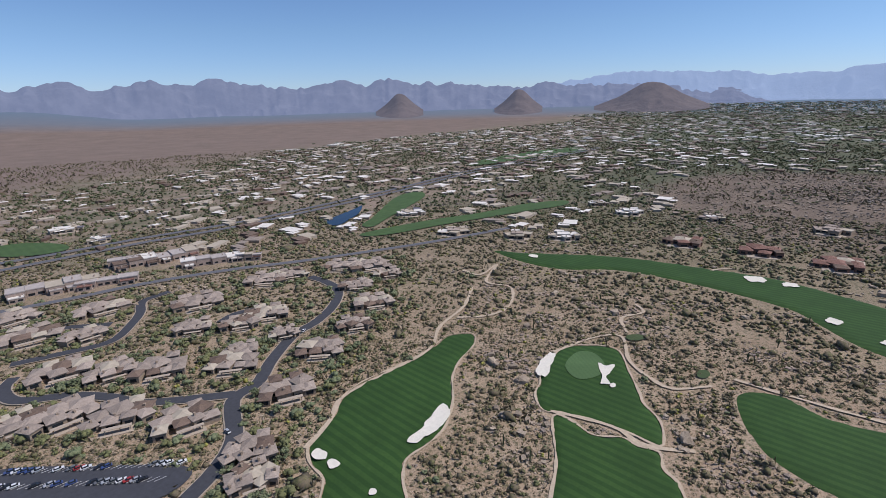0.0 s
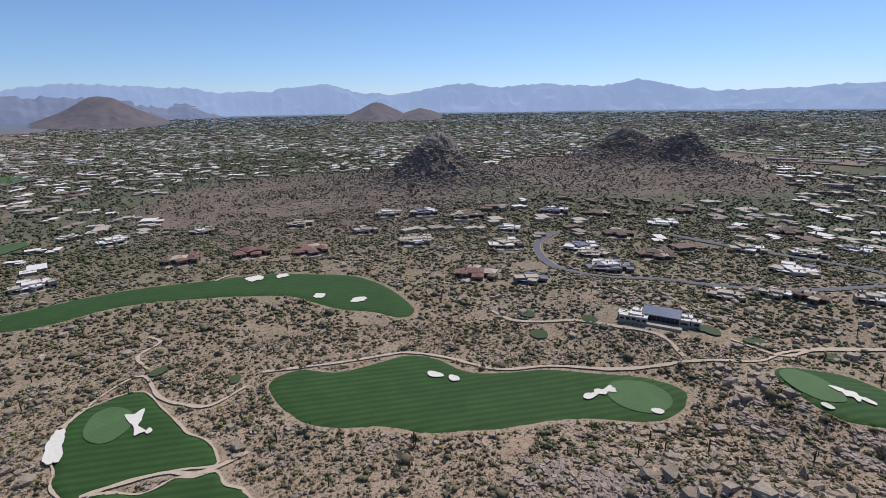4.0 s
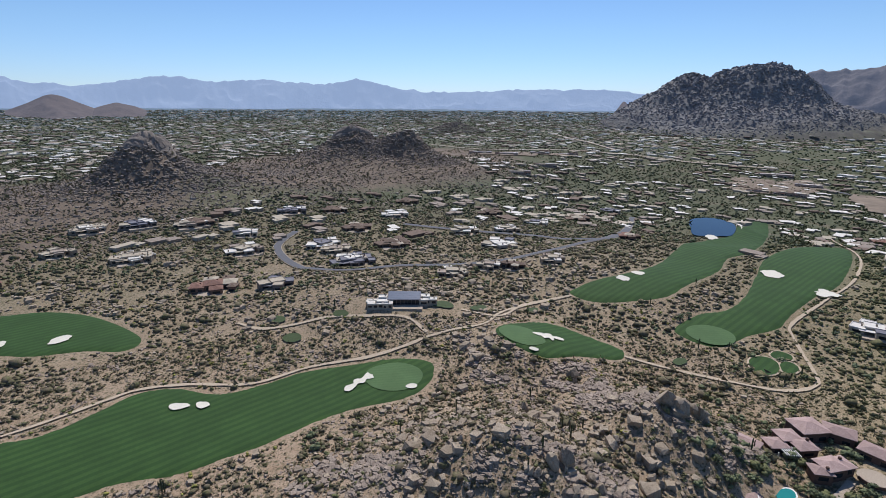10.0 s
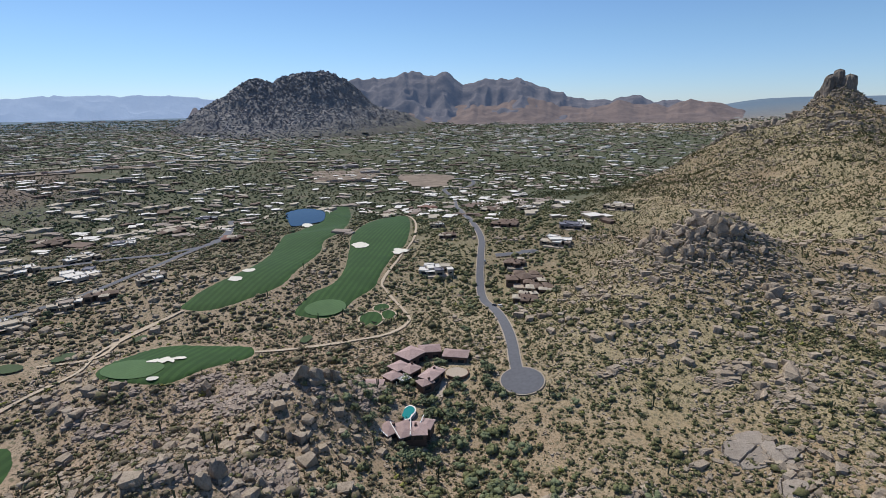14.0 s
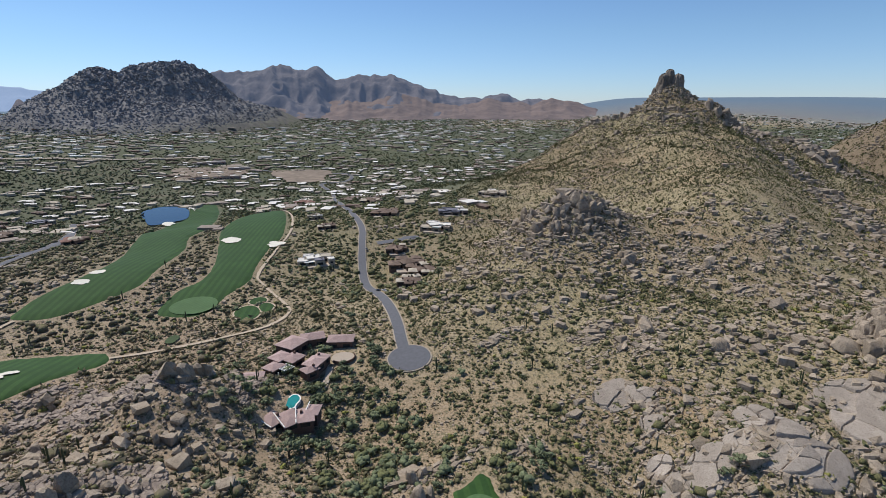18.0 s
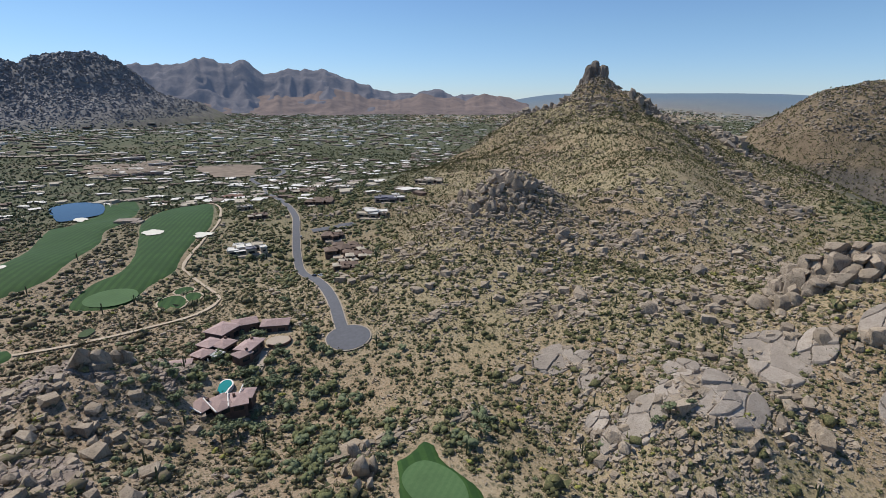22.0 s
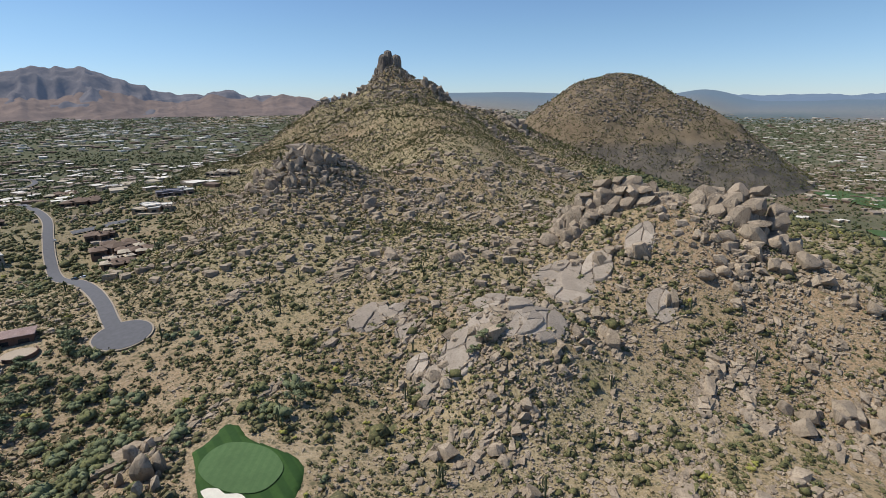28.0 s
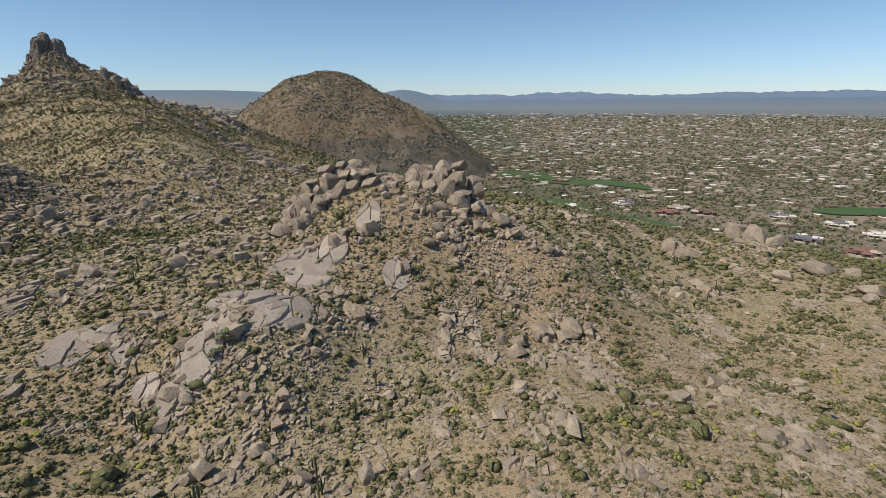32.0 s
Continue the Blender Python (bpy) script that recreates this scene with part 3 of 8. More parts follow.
# ---- plan of the golf course, ponds, roads and paths ----
AREAS = {
    'fairway_1': [(-306, -109), (-298, -123), (-282, -126), (-259, -131), (-239, -141), (-222, -148), (-207, -149), (-192, -144), (-178, -142), (-166, -141), (-156, -132), (-150, -121), (-132, -108), (-143, -79), (-163, -89), (-175, -93), (-189, -88), (-204, -86), (-226, -91), (-248, -100), (-268, -103), (-292, -102)],
    'fairway_2': [(-309, -44), (-317, -26), (-314, -13), (-289, -5), (-266, 2), (-258, 4), (-245, 12), (-230, 14), (-224, 12), (-229, 0), (-232, -10), (-234, -33), (-234, -44), (-247, -51), (-259, -51), (-272, -53), (-295, -50)],
    'fairway_3': [(-230, -38), (-230, -29), (-222, -17), (-225, -4), (-221, 3), (-220, 12), (-209, 14), (-203, 19), (-194, 22), (-180, 25), (-161, -25), (-175, -28), (-197, -30)],
    'fairway_4': [(-282, 49), (-291, 59), (-290, 73), (-276, 89), (-273, 115), (-272, 134), (-258, 149), (-231, 158), (-218, 177), (-207, 198), (-185, 219), (-166, 236), (-147, 242), (-138, 236), (-134, 223), (-137, 205), (-155, 183), (-164, 167), (-169, 152), (-174, 137), (-183, 121), (-191, 106), (-209, 89), (-220, 70), (-235, 56), (-259, 49)],
    'fairway_5': [(-503, -155), (-505, -120), (-518, -50), (-518, -4), (-505, 54), (-495, 99), (-467, 139), (-443, 166), (-408, 179), (-367, 181), (-333, 175), (-328, 159), (-350, 146), (-372, 125), (-402, 110), (-426, 95), (-458, 37), (-476, -26), (-463, -77), (-476, -120)],
    'fairway_6': [(-123, 295), (-115, 311), (-104, 326), (-89, 329), (-68, 323), (-48, 319), (-42, 310), (-45, 299), (-64, 283), (-78, 269), (-90, 268), (-110, 276), (-119, 283)],
    'fairway_7': [(-100, 398), (-90, 419), (-66, 457), (-50, 514), (-33, 675), (-11, 745), (15, 804), (45, 1105), (76, 1102), (56, 803), (34, 647), (11, 590), (4, 533), (-18, 457), (-31, 418), (-62, 391), (-83, 383), (-101, 390)],
    'fairway_8': [(34, 534), (47, 623), (90, 750), (142, 804), (131, 687), (102, 554), (78, 500), (57, 445), (46, 410), (27, 384), (11, 357), (-6, 356), (-19, 366), (-16, 381), (-5, 403), (13, 424), (25, 466)],
    'fairway_9': [(95, 136), (93, 140), (89, 138), (82, 136), (79, 136), (75, 128), (69, 117), (68, 108), (78, 94), (86, 96), (94, 103), (95, 112), (93, 122), (93, 129)],
    'fairway_10': [(970, -117), (971, -175), (879, -207), (835, -252), (778, -303), (743, -298), (751, -253), (787, -212), (869, -167)],
    'fairway_11': [(1357, -66), (1368, -155), (1233, -233), (1200, -330), (1124, -382), (1082, -369), (1137, -301), (1150, -206), (1258, -89)],
    'fairway_12': [(889, -573), (910, -644), (902, -706), (868, -737), (834, -709), (848, -648), (855, -588)],
    'fairway_13': [(-558, -352), (-606, -363), (-747, -402), (-806, -389), (-769, -359), (-678, -346), (-613, -340), (-557, -334)],
    'fairway_14': [(-520, -329), (-566, -306), (-623, -268), (-671, -228), (-749, -183), (-791, -131), (-757, -125), (-699, -170), (-638, -216), (-588, -253), (-533, -289), (-511, -315)],
    'fairway_15': [(-1222, -438), (-1399, -394), (-1589, -305), (-1636, -228), (-1505, -209), (-1403, -284), (-1261, -354), (-1161, -409)],
    'fairway_16': [(-331, -722), (-358, -702), (-367, -649), (-351, -622), (-322, -638), (-309, -679)],
    'green_2': [(-291, -19), (-280, -20), (-273, -25), (-270, -31), (-274, -37), (-283, -41), (-294, -40), (-303, -36), (-305, -29), (-300, -23)],
    'green_4': [(-141, 227), (-139, 218), (-143, 209), (-152, 204), (-162, 204), (-170, 209), (-173, 217), (-168, 226), (-159, 232), (-148, 232)],
    'green_6': [(-86, 284), (-88, 278), (-94, 274), (-104, 275), (-113, 280), (-119, 287), (-119, 296), (-112, 301), (-102, 299), (-92, 292)],
    'green_8': [(19, 371), (16, 363), (8, 357), (-1, 357), (-9, 362), (-12, 370), (-9, 378), (-1, 384), (9, 385), (17, 380)],
    'green_9': [(89, 106), (83, 103), (78, 104), (74, 110), (73, 118), (75, 126), (81, 130), (87, 129), (91, 122), (92, 114)],
    'bunker_1': [(-188, -98), (-196, -96), (-210, -96), (-217, -93), (-213, -88), (-204, -87), (-193, -91), (-186, -93)],
    'bunker_2': [(-164, -129), (-161, -128), (-159, -131), (-160, -134), (-162, -136), (-165, -135), (-165, -131)],
    'bunker_3': [(-160, -119), (-158, -119), (-156, -121), (-157, -123), (-159, -125), (-161, -124), (-161, -121)],
    'bunker_4': [(-152, -95), (-150, -95), (-149, -97), (-150, -98), (-152, -99), (-153, -97)],
    'bunker_5': [(-266, -53), (-272, -56), (-288, -55), (-295, -52), (-290, -49), (-272, -49)],
    'bunker_6': [(-290, -22), (-291, -14), (-283, -15), (-277, -17), (-270, -14), (-268, -19), (-278, -19)],
    'bunker_7': [(-270, -11), (-268, -11), (-267, -13), (-269, -14), (-271, -13), (-272, -12)],
    'bunker_8': [(-172, 192), (-174, 196), (-172, 200), (-174, 204), (-171, 208), (-171, 212), (-167, 215), (-164, 212), (-167, 209), (-166, 205), (-169, 202), (-168, 197), (-169, 193)],
    'bunker_9': [(-234, 141), (-234, 138), (-237, 135), (-241, 134), (-244, 136), (-242, 139), (-238, 141)],
    'bunker_10': [(-225, 147), (-224, 145), (-226, 142), (-230, 142), (-233, 144), (-232, 146), (-228, 148)],
    'bunker_11': [(-138, 215), (-138, 213), (-140, 211), (-143, 212), (-143, 215), (-140, 217)],
    'bunker_12': [(-483, 93), (-478, 89), (-478, 81), (-483, 76), (-489, 77), (-492, 84), (-489, 91)],
    'bunker_13': [(-476, 114), (-472, 110), (-473, 104), (-479, 102), (-483, 106), (-481, 112)],
    'bunker_14': [(-405, 127), (-401, 123), (-402, 118), (-407, 117), (-411, 120), (-410, 126)],
    'bunker_15': [(-376, 153), (-373, 149), (-374, 144), (-377, 140), (-381, 142), (-383, 147), (-381, 152)],
    'bunker_16': [(-96, 293), (-94, 297), (-91, 295), (-88, 299), (-85, 296), (-82, 299), (-78, 297), (-79, 293), (-82, 292), (-83, 288), (-86, 291), (-88, 288), (-91, 291), (-93, 289)],
    'bunker_17': [(-86, 272), (-87, 270), (-90, 270), (-92, 271), (-91, 273), (-88, 273)],
    'bunker_18': [(-61, 435), (-64, 430), (-69, 430), (-73, 434), (-71, 439), (-65, 439)],
    'bunker_19': [(-53, 457), (-55, 452), (-60, 451), (-63, 455), (-61, 461), (-56, 462)],
    'bunker_20': [(-2, 748), (-6, 738), (-13, 739), (-17, 750), (-14, 760), (-6, 759)],
    'bunker_21': [(37, 1068), (26, 838), (20, 835), (18, 852), (26, 1095), (34, 1095)],
    'bunker_22': [(56, 546), (52, 537), (45, 535), (40, 541), (40, 552), (47, 558), (53, 555)],
    'bunker_23': [(93, 507), (89, 500), (81, 498), (76, 504), (77, 512), (84, 518), (91, 515)],
    'bunker_24': [(74, 102), (71, 103), (69, 107), (68, 111), (70, 115), (73, 114), (73, 110), (75, 106)],
    'bunker_25': [(-491, -104), (-487, -106), (-488, -110), (-493, -114), (-497, -112), (-496, -107)],
    'bunker_26': [(912, -188), (899, -180), (899, -170), (912, -167), (925, -174), (926, -185)],
    'tee_1': [(44, 343), (41, 334), (35, 329), (29, 331), (26, 338), (26, 348), (31, 356), (38, 358), (43, 353)],
    'tee_2': [(52, 364), (50, 359), (45, 356), (41, 356), (38, 360), (39, 365), (42, 370), (47, 371), (51, 369)],
    'tee_3': [(54, 349), (51, 342), (48, 339), (44, 340), (43, 345), (43, 351), (46, 357), (50, 358), (53, 355)],
    'tee_4': [(-236, 226), (-235, 223), (-238, 219), (-243, 218), (-248, 220), (-249, 224), (-246, 228), (-241, 229)],
    'tee_5': [(-224, 261), (-224, 258), (-227, 256), (-232, 255), (-235, 257), (-236, 260), (-233, 262), (-228, 263)],
    'tee_6': [(-265, 240), (-264, 237), (-267, 234), (-272, 234), (-276, 235), (-278, 239), (-275, 242), (-269, 242)],
    'tee_7': [(-171, 311), (-170, 307), (-173, 302), (-176, 300), (-179, 302), (-180, 306), (-178, 311), (-174, 313)],
    'tee_8': [(-146, 327), (-145, 322), (-148, 317), (-152, 315), (-155, 317), (-155, 322), (-153, 328), (-149, 330)],
    'tee_9': [(-113, 350), (-113, 346), (-115, 343), (-119, 342), (-121, 344), (-121, 347), (-118, 351), (-115, 352)],
    'tee_10': [(-338, 2), (-334, 0), (-331, -4), (-331, -8), (-334, -10), (-338, -9), (-341, -4), (-341, 0)],
    'tee_11': [(-301, 38), (-298, 37), (-295, 34), (-296, 31), (-299, 31), (-303, 32), (-305, 34), (-305, 37)],
    'tee_12': [(-7, 325), (-8, 321), (-11, 317), (-13, 317), (-15, 319), (-14, 324), (-12, 327), (-9, 328)],
    'tee_13': [(-165, 310), (-165, 306), (-169, 303), (-174, 303), (-178, 307), (-178, 312), (-175, 315), (-169, 314)],
    'pond_1': [(-42, 855), (-13, 884), (16, 852), (15, 781), (-3, 762), (-29, 752), (-37, 783)],
    'pond_2': [(-567, -413), (-602, -416), (-641, -418), (-667, -419), (-623, -396), (-582, -386), (-550, -381), (-546, -394)],
}
LINES = {
    'lane_1': (6.6, [(104, 234), (108, 250), (115, 273), (121, 299), (127, 335), (132, 378), (145, 424), (161, 469), (182, 530), (199, 615), (224, 745), (312, 1093)]),
    'lane_2': (8, [(-120, -167), (-138, -170), (-158, -179), (-183, -204), (-202, -204), (-227, -215), (-261, -225), (-287, -224), (-319, -231), (-347, -247), (-361, -270), (-367, -291)]),
    'lane_3': (7, [(-188, -208), (-176, -227), (-163, -251), (-160, -276), (-152, -299), (-139, -320), (-143, -340), (-154, -350)]),
    'lane_4': (7, [(-163, -371), (-186, -354), (-209, -341), (-234, -354), (-252, -368), (-270, -388), (-294, -386)]),
    'lane_5': (7, [(-201, -396), (-212, -396), (-220, -383), (-229, -369)]),
    'lane_6': (7, [(-260, -292), (-275, -293), (-288, -285), (-298, -271)]),
    'lane_7': (8, [(-450, 436), (-437, 403), (-418, 376), (-380, 352), (-345, 338)]),
    'lane_8': (7, [(-345, 338), (-299, 350), (-269, 392), (-212, 423), (-169, 460), (-141, 556), (-113, 689), (-149, 1007)]),
    'lane_9': (8, [(-364, 544), (-290, 555), (-200, 575), (-150, 586), (-109, 667), (-150, 999)]),
    'highway_1': (10, [(-249, -620), (-321, -594), (-401, -564), (-504, -512), (-626, -473), (-796, -428), (-1080, -367), (-1425, -242), (-1609, -174)]),
    'highway_2': (10, [(-265, -654), (-335, -618), (-417, -584), (-522, -529), (-647, -489), (-822, -442), (-1116, -380), (-1467, -250), (-1644, -178)]),
    'lane_10': (8, [(-210, -483), (-256, -453), (-299, -429), (-356, -383), (-416, -319), (-510, -233), (-599, -166)]),
    'lane_11': (10, [(322, 1169), (335, 1270), (395, 1281), (439, 1348), (435, 1417), (346, 1439), (203, 1573)]),
    'lane_12': (8, [(202, 463), (216, 457), (175, 464)]),
    'cart_1': (3, [(-300, 50), (-292, 74), (-284, 99), (-279, 121), (-273, 138), (-254, 155), (-224, 173), (-207, 203), (-182, 228), (-167, 250), (-160, 263), (-149, 277), (-133, 295), (-134, 326), (-124, 357), (-98, 386)]),
    'cart_2': (3, [(-296, 223), (-272, 224), (-252, 238), (-237, 252), (-211, 264), (-185, 276), (-163, 268)]),
    'cart_3': (3, [(-45, 312), (-37, 306), (-13, 314), (16, 315), (26, 316), (48, 330), (60, 349)]),
    'cart_4': (3, [(-234, -40), (-234, -30), (-233, -16), (-230, -5), (-223, 3), (-223, 15), (-226, 27)]),
    'cart_5': (3, [(-298, -51), (-327, -30), (-335, -13), (-303, -6), (-286, 6), (-278, 18), (-288, 38), (-292, 56), (-286, 76), (-280, 94), (-278, 117)]),
    'cart_6': (3, [(-430, -162), (-423, -143), (-456, -137), (-408, -132), (-401, -108), (-365, -98), (-340, -106), (-327, -128)]),
    'cart_7': (3, [(-343, -10), (-366, -15), (-382, -1), (-396, -7)]),
    'cart_8': (3, [(-164, -141), (-187, -143), (-207, -149), (-241, -138), (-275, -127), (-309, -134), (-348, -131), (-391, -139)]),
    'cart_9': (3, [(-159, 310), (-132, 318), (-127, 348), (-108, 374), (-98, 386)]),
    'cart_10': (3, [(-42, 308), (-10, 310), (17, 312), (44, 316), (60, 332), (61, 353), (54, 399), (55, 424), (82, 490), (116, 579), (141, 729), (161, 1051)]),
    'cart_11': (3, [(-480, 39), (-504, 56), (-511, 72)]),
    'cart_12': (4, [(1173, -373), (1248, -356), (1264, -293)]),
}


def closed_curve(points, step):
    """A smooth closed outline through the given corners."""
    p = np.array(points, float)
    out = []
    for k in range(len(p)):
        a, b, c, d = p[k - 1], p[k], p[(k + 1) % len(p)], p[(k + 2) % len(p)]
        n = max(2, int(np.hypot(*(c - b)) / step))
        for t in np.arange(n) / n:
            out.append(0.5 * (2 * b + (c - a) * t + (2 * a - 5 * b + 4 * c - d) * t * t + (3 * b - a - 3 * c + d) * t**3))
    return np.array(out)


# paths that run together are laid once
LINES.pop("cart_3")
LINES["cart_5"] = (3, LINES["cart_5"][1][:-4])


def open_curve(points, step):
    p = np.array(points, float)
    p = np.vstack([2 * p[0] - p[1], p, 2 * p[-1] - p[-2]])
    out = []
    for k in range(1, len(p) - 2):
        a, b, c, d = p[k - 1 : k + 3]
        n = max(2, int(np.hypot(*(c - b)) / step))
        for t in np.arange(n) / n:
            out.append(0.5 * (2 * b + (c - a) * t + (2 * a - 5 * b + 4 * c - d) * t * t + (3 * b - a - 3 * c + d) * t**3))
    out.append(p[-2])
    return np.array(out)


def inside(poly, x, y):
    hit = np.zeros(np.shape(x), bool)
    px, py = poly[:, 0], poly[:, 1]
    qx, qy = np.roll(px, -1), np.roll(py, -1)
    for a, b, c, d in zip(px, py, qx, qy):
        if b != d:
            hit ^= ((b > y) != (d > y)) & (x < (c - a) * (y - b) / (d - b) + a)
    return hit


# A coarse map of what is built over, where nothing wild grows.
MASK_X0, MASK_Y0, MASK_STEP = -1000.0, -900.0, 2.5
MASK = np.zeros((960, 880), bool)
_mx = MASK_X0 + MASK_STEP * np.arange(MASK.shape[1])
_my = MASK_Y0 + MASK_STEP * np.arange(MASK.shape[0])
MASK_XX, MASK_YY = np.meshgrid(_mx, _my)


def block_poly(poly):
    x0, y0 = poly.min(0) - 5
    x1, y1 = poly.max(0) + 5
    j = slice(max(0, int((y0 - MASK_Y0) / MASK_STEP)), max(0, int((y1 - MASK_Y0) / MASK_STEP) + 1))
    i = slice(max(0, int((x0 - MASK_X0) / MASK_STEP)), max(0, int((x1 - MASK_X0) / MASK_STEP) + 1))
    MASK[j, i] |= inside(poly, MASK_XX[j, i], MASK_YY[j, i])


def block_line(line, half):
    for x, y in line:
        j0, i0 = int((y - half - MASK_Y0) / MASK_STEP), int((x - half - MASK_X0) / MASK_STEP)
        n = int(2 * half / MASK_STEP) + 2
        if j0 < 0 or i0 < 0:
            continue
        j, i = slice(j0, j0 + n), slice(i0, i0 + n)
        MASK[j, i] |= np.hypot(MASK_XX[j, i] - x, MASK_YY[j, i] - y) < half


def is_free(x, y):
    i = np.clip(((x - MASK_X0) / MASK_STEP).astype(int), 0, MASK.shape[1] - 1)
    j = np.clip(((y - MASK_Y0) / MASK_STEP).astype(int), 0, MASK.shape[0] - 1)
    out = (x < MASK_X0) | (y < MASK_Y0) | (x > _mx[-1]) | (y > _my[-1])
    return ~MASK[j, i] | out


def sheet(name, outline, lift, mat, label, category, step=None, kind="structure", rim=0.0, turned_down=False):
    """A patch laid over the ground inside an outline; rim lowers or raises its middle."""
    size = np.ptp(outline, axis=0).max()
    d = np.hypot(*outline.mean(0))
    step = step or max(1.6, min(5.0, size / 30), d / 130)
    edge = [Vector((float(x), float(y))) for x, y in outline]
    gx = np.arange(outline[:, 0].min(), outline[:, 0].max(), step)
    gy = np.arange(outline[:, 1].min(), outline[:, 1].max(), step)
    xx, yy = (v.ravel() for v in np.meshgrid(gx, gy))
    near = np.min(np.hypot(xx[:, None] - outline[None, :, 0], yy[:, None] - outline[None, :, 1]), 1)
    keep = inside(outline, xx, yy) & (near > step * 0.45)
    pts = edge + [Vector((float(x), float(y))) for x, y in zip(xx[keep], yy[keep])]
    n = len(edge)
    v, _, f, *_ = delaunay_2d_cdt(pts, [(k, (k + 1) % n) for k in range(n)], [], 1, 1e-4)
    co = np.array([(p.x, p.y) for p in v])
    gap = np.min(np.hypot(co[:, 0, None] - outline[None, :, 0], co[:, 1, None] - outline[None, :, 1]), 1)
    z = land(co[:, 0], co[:, 1]) + lift + d * 0.0012 + rim * np.clip(gap / 2.5, 0, 1)
    if turned_down:
        z = np.where(gap < 0.3, z - lift - d * 0.0012 - 0.15, z)
    tris = [t for t in f if len(t) == 3]
    ob = new(name, mesh_from(name, np.column_stack([co, z]), tris, [mat], smooth=True))
    flip = ob.data.polygons[0].normal.z < 0
    if flip:
        ob.data.flip_normals()
    return tagged(ob, label, category, kind=kind)


def ribbon(name, line, width, lift, mat, label, category, kind="structure", across=3, ragged=0.0):
    """A road or path laid along a line."""
    tang = np.gradient(line, axis=0)
    tang /= np.hypot(*tang.T)[:, None] + 1e-9
    side = np.column_stack([-tang[:, 1], tang[:, 0]])
    offs = np.linspace(-0.5, 0.5, across + 1) * width
    worn = 1 + ragged * (value_noise(line[:, 0] / 5, line[:, 1] / 5, 31) + 0.6 * value_noise(line[:, 0] / 14, line[:, 1] / 14, 32))
    p = line[:, None, :] + side[:, None, :] * offs[None, :, None] * worn[:, None, None]
    d = np.hypot(p[..., 0], p[..., 1])
    z = land(p[..., 0], p[..., 1]) + lift + d * 0.0012
    verts = np.concatenate([p, z[..., None]], 2).reshape(-1, 3)
    m = across + 1
    k = (np.arange(len(line) - 1)[:, None] * m + np.arange(across)).ravel()
    tris = np.concatenate([np.stack([k, k + m, k + 1], 1), np.stack([k + 1, k + m, k + m + 1], 1)])
    ob = new(name, mesh_from(name, verts, tris, [mat], smooth=True))
    if ob.data.polygons[0].normal.z < 0:
        ob.data.flip_normals()
    return tagged(ob, label, category, kind=kind)


OUTLINES = {n: closed_curve(p, 2.5 if n.startswith(("fair", "pond")) else 1.2) for n, p in AREAS.items()}
for n, o in OUTLINES.items():
    mid = o.mean(0)
    if n.startswith("bunker"):
        wave = 1 + 0.55 * value_noise(o[:, 0] / 4.5, o[:, 1] / 4.5, 71) + 0.3 * value_noise(o[:, 0] / 2.2, o[:, 1] / 2.2, 72)
        OUTLINES[n] = mid + (o - mid) * wave[:, None]
    elif n in ("tee_1", "tee_2", "tee_3"):
        OUTLINES[n] = mid + (o - mid) * 0.88
M_WATER = material("pond_water", 0.06)
M_WATER.node_tree.nodes["Principled BSDF"].inputs["Base Color"].default_value = (0.008, 0.018, 0.036, 1)
M_WATER.node_tree.nodes["Principled BSDF"].inputs["Specular IOR Level"].default_value = 0.16
for name, o in OUTLINES.items():
    k = name.split("_")[0]
    if k == "fairway":
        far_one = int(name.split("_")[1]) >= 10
        sheet(name, o, 0.45, M_HAZED_FAIRWAY if far_one else M_FAIRWAY, "mown dark green golf fairway with mowing stripes", "fairway", turned_down=not far_one)
        rim_line = np.vstack([o, o[:1]])
        if name in ("fairway_1", "fairway_2", "fairway_3"):
            ribbon("trim", rim_line, 1.1, 0.30, M_PATH, "pale worn edge of bare dirt along a fairway", "dirt edge", across=1, ragged=1.4)
        block_line(o, 2.5)
        block_poly(o)
    elif k == "green":
        sheet(name.replace("green", "putting_green"), o, 0.75, M_GREEN, "pale green close-mown putting green", "putting green")
    elif k == "bunker":
        sheet(name, o, 1.15, M_SAND, "white sand bunker with a scalloped edge", "bunker", rim=-0.12)
        block_poly(o)
    elif k == "tee":
        if name in ("tee_1", "tee_2", "tee_3"):
            ribbon("trim", np.vstack([o, o[:2]]), 2.2, 0.40, M_PATH, "worn dirt ring round a tee", "dirt edge", across=1)
        sheet(name, o, 0.55, M_FAIRWAY if name in ("tee_1", "tee_2", "tee_3") else M_TEE, "small round mown green tee", "tee")
        block_poly(o)
    elif k == "pond":
        ob = sheet(name, o, 0.5, M_WATER, "dark blue pond with still water", "pond")
        level = float(np.median([v.co.z for v in ob.data.vertices])) + 0.4
        for v in ob.data.vertices:
            v.co.z = level
        block_poly(o)
for name, (w, pts) in LINES.items():
    line = open_curve(pts, 4.0)
    k = name.split("_")[0]
    if k == "cart":
        ribbon(name.replace("cart", "path"), line, w * 0.8, 0.36, M_PATH, "pale tan dirt cart path across the desert", "path", ragged=0.7)
        block_line(line, w * 0.8)
    else:
        far = name.startswith("highway")
        ribbon("trim", line, w + 1.5, 0.25, M_KERB, "pale kerb and gravel verge beside the road", "kerb", across=2)
        road = M_DARK_ASPHALT if name in ("lane_2", "lane_3", "lane_4", "lane_5", "lane_6") else M_ASPHALT
        ribbon(name.replace("lane", "road").replace("highway", "road_4"), line, w, 0.45, road, "smooth grey asphalt road winding between houses", "road")
        block_line(line, w * 0.5 + 2)

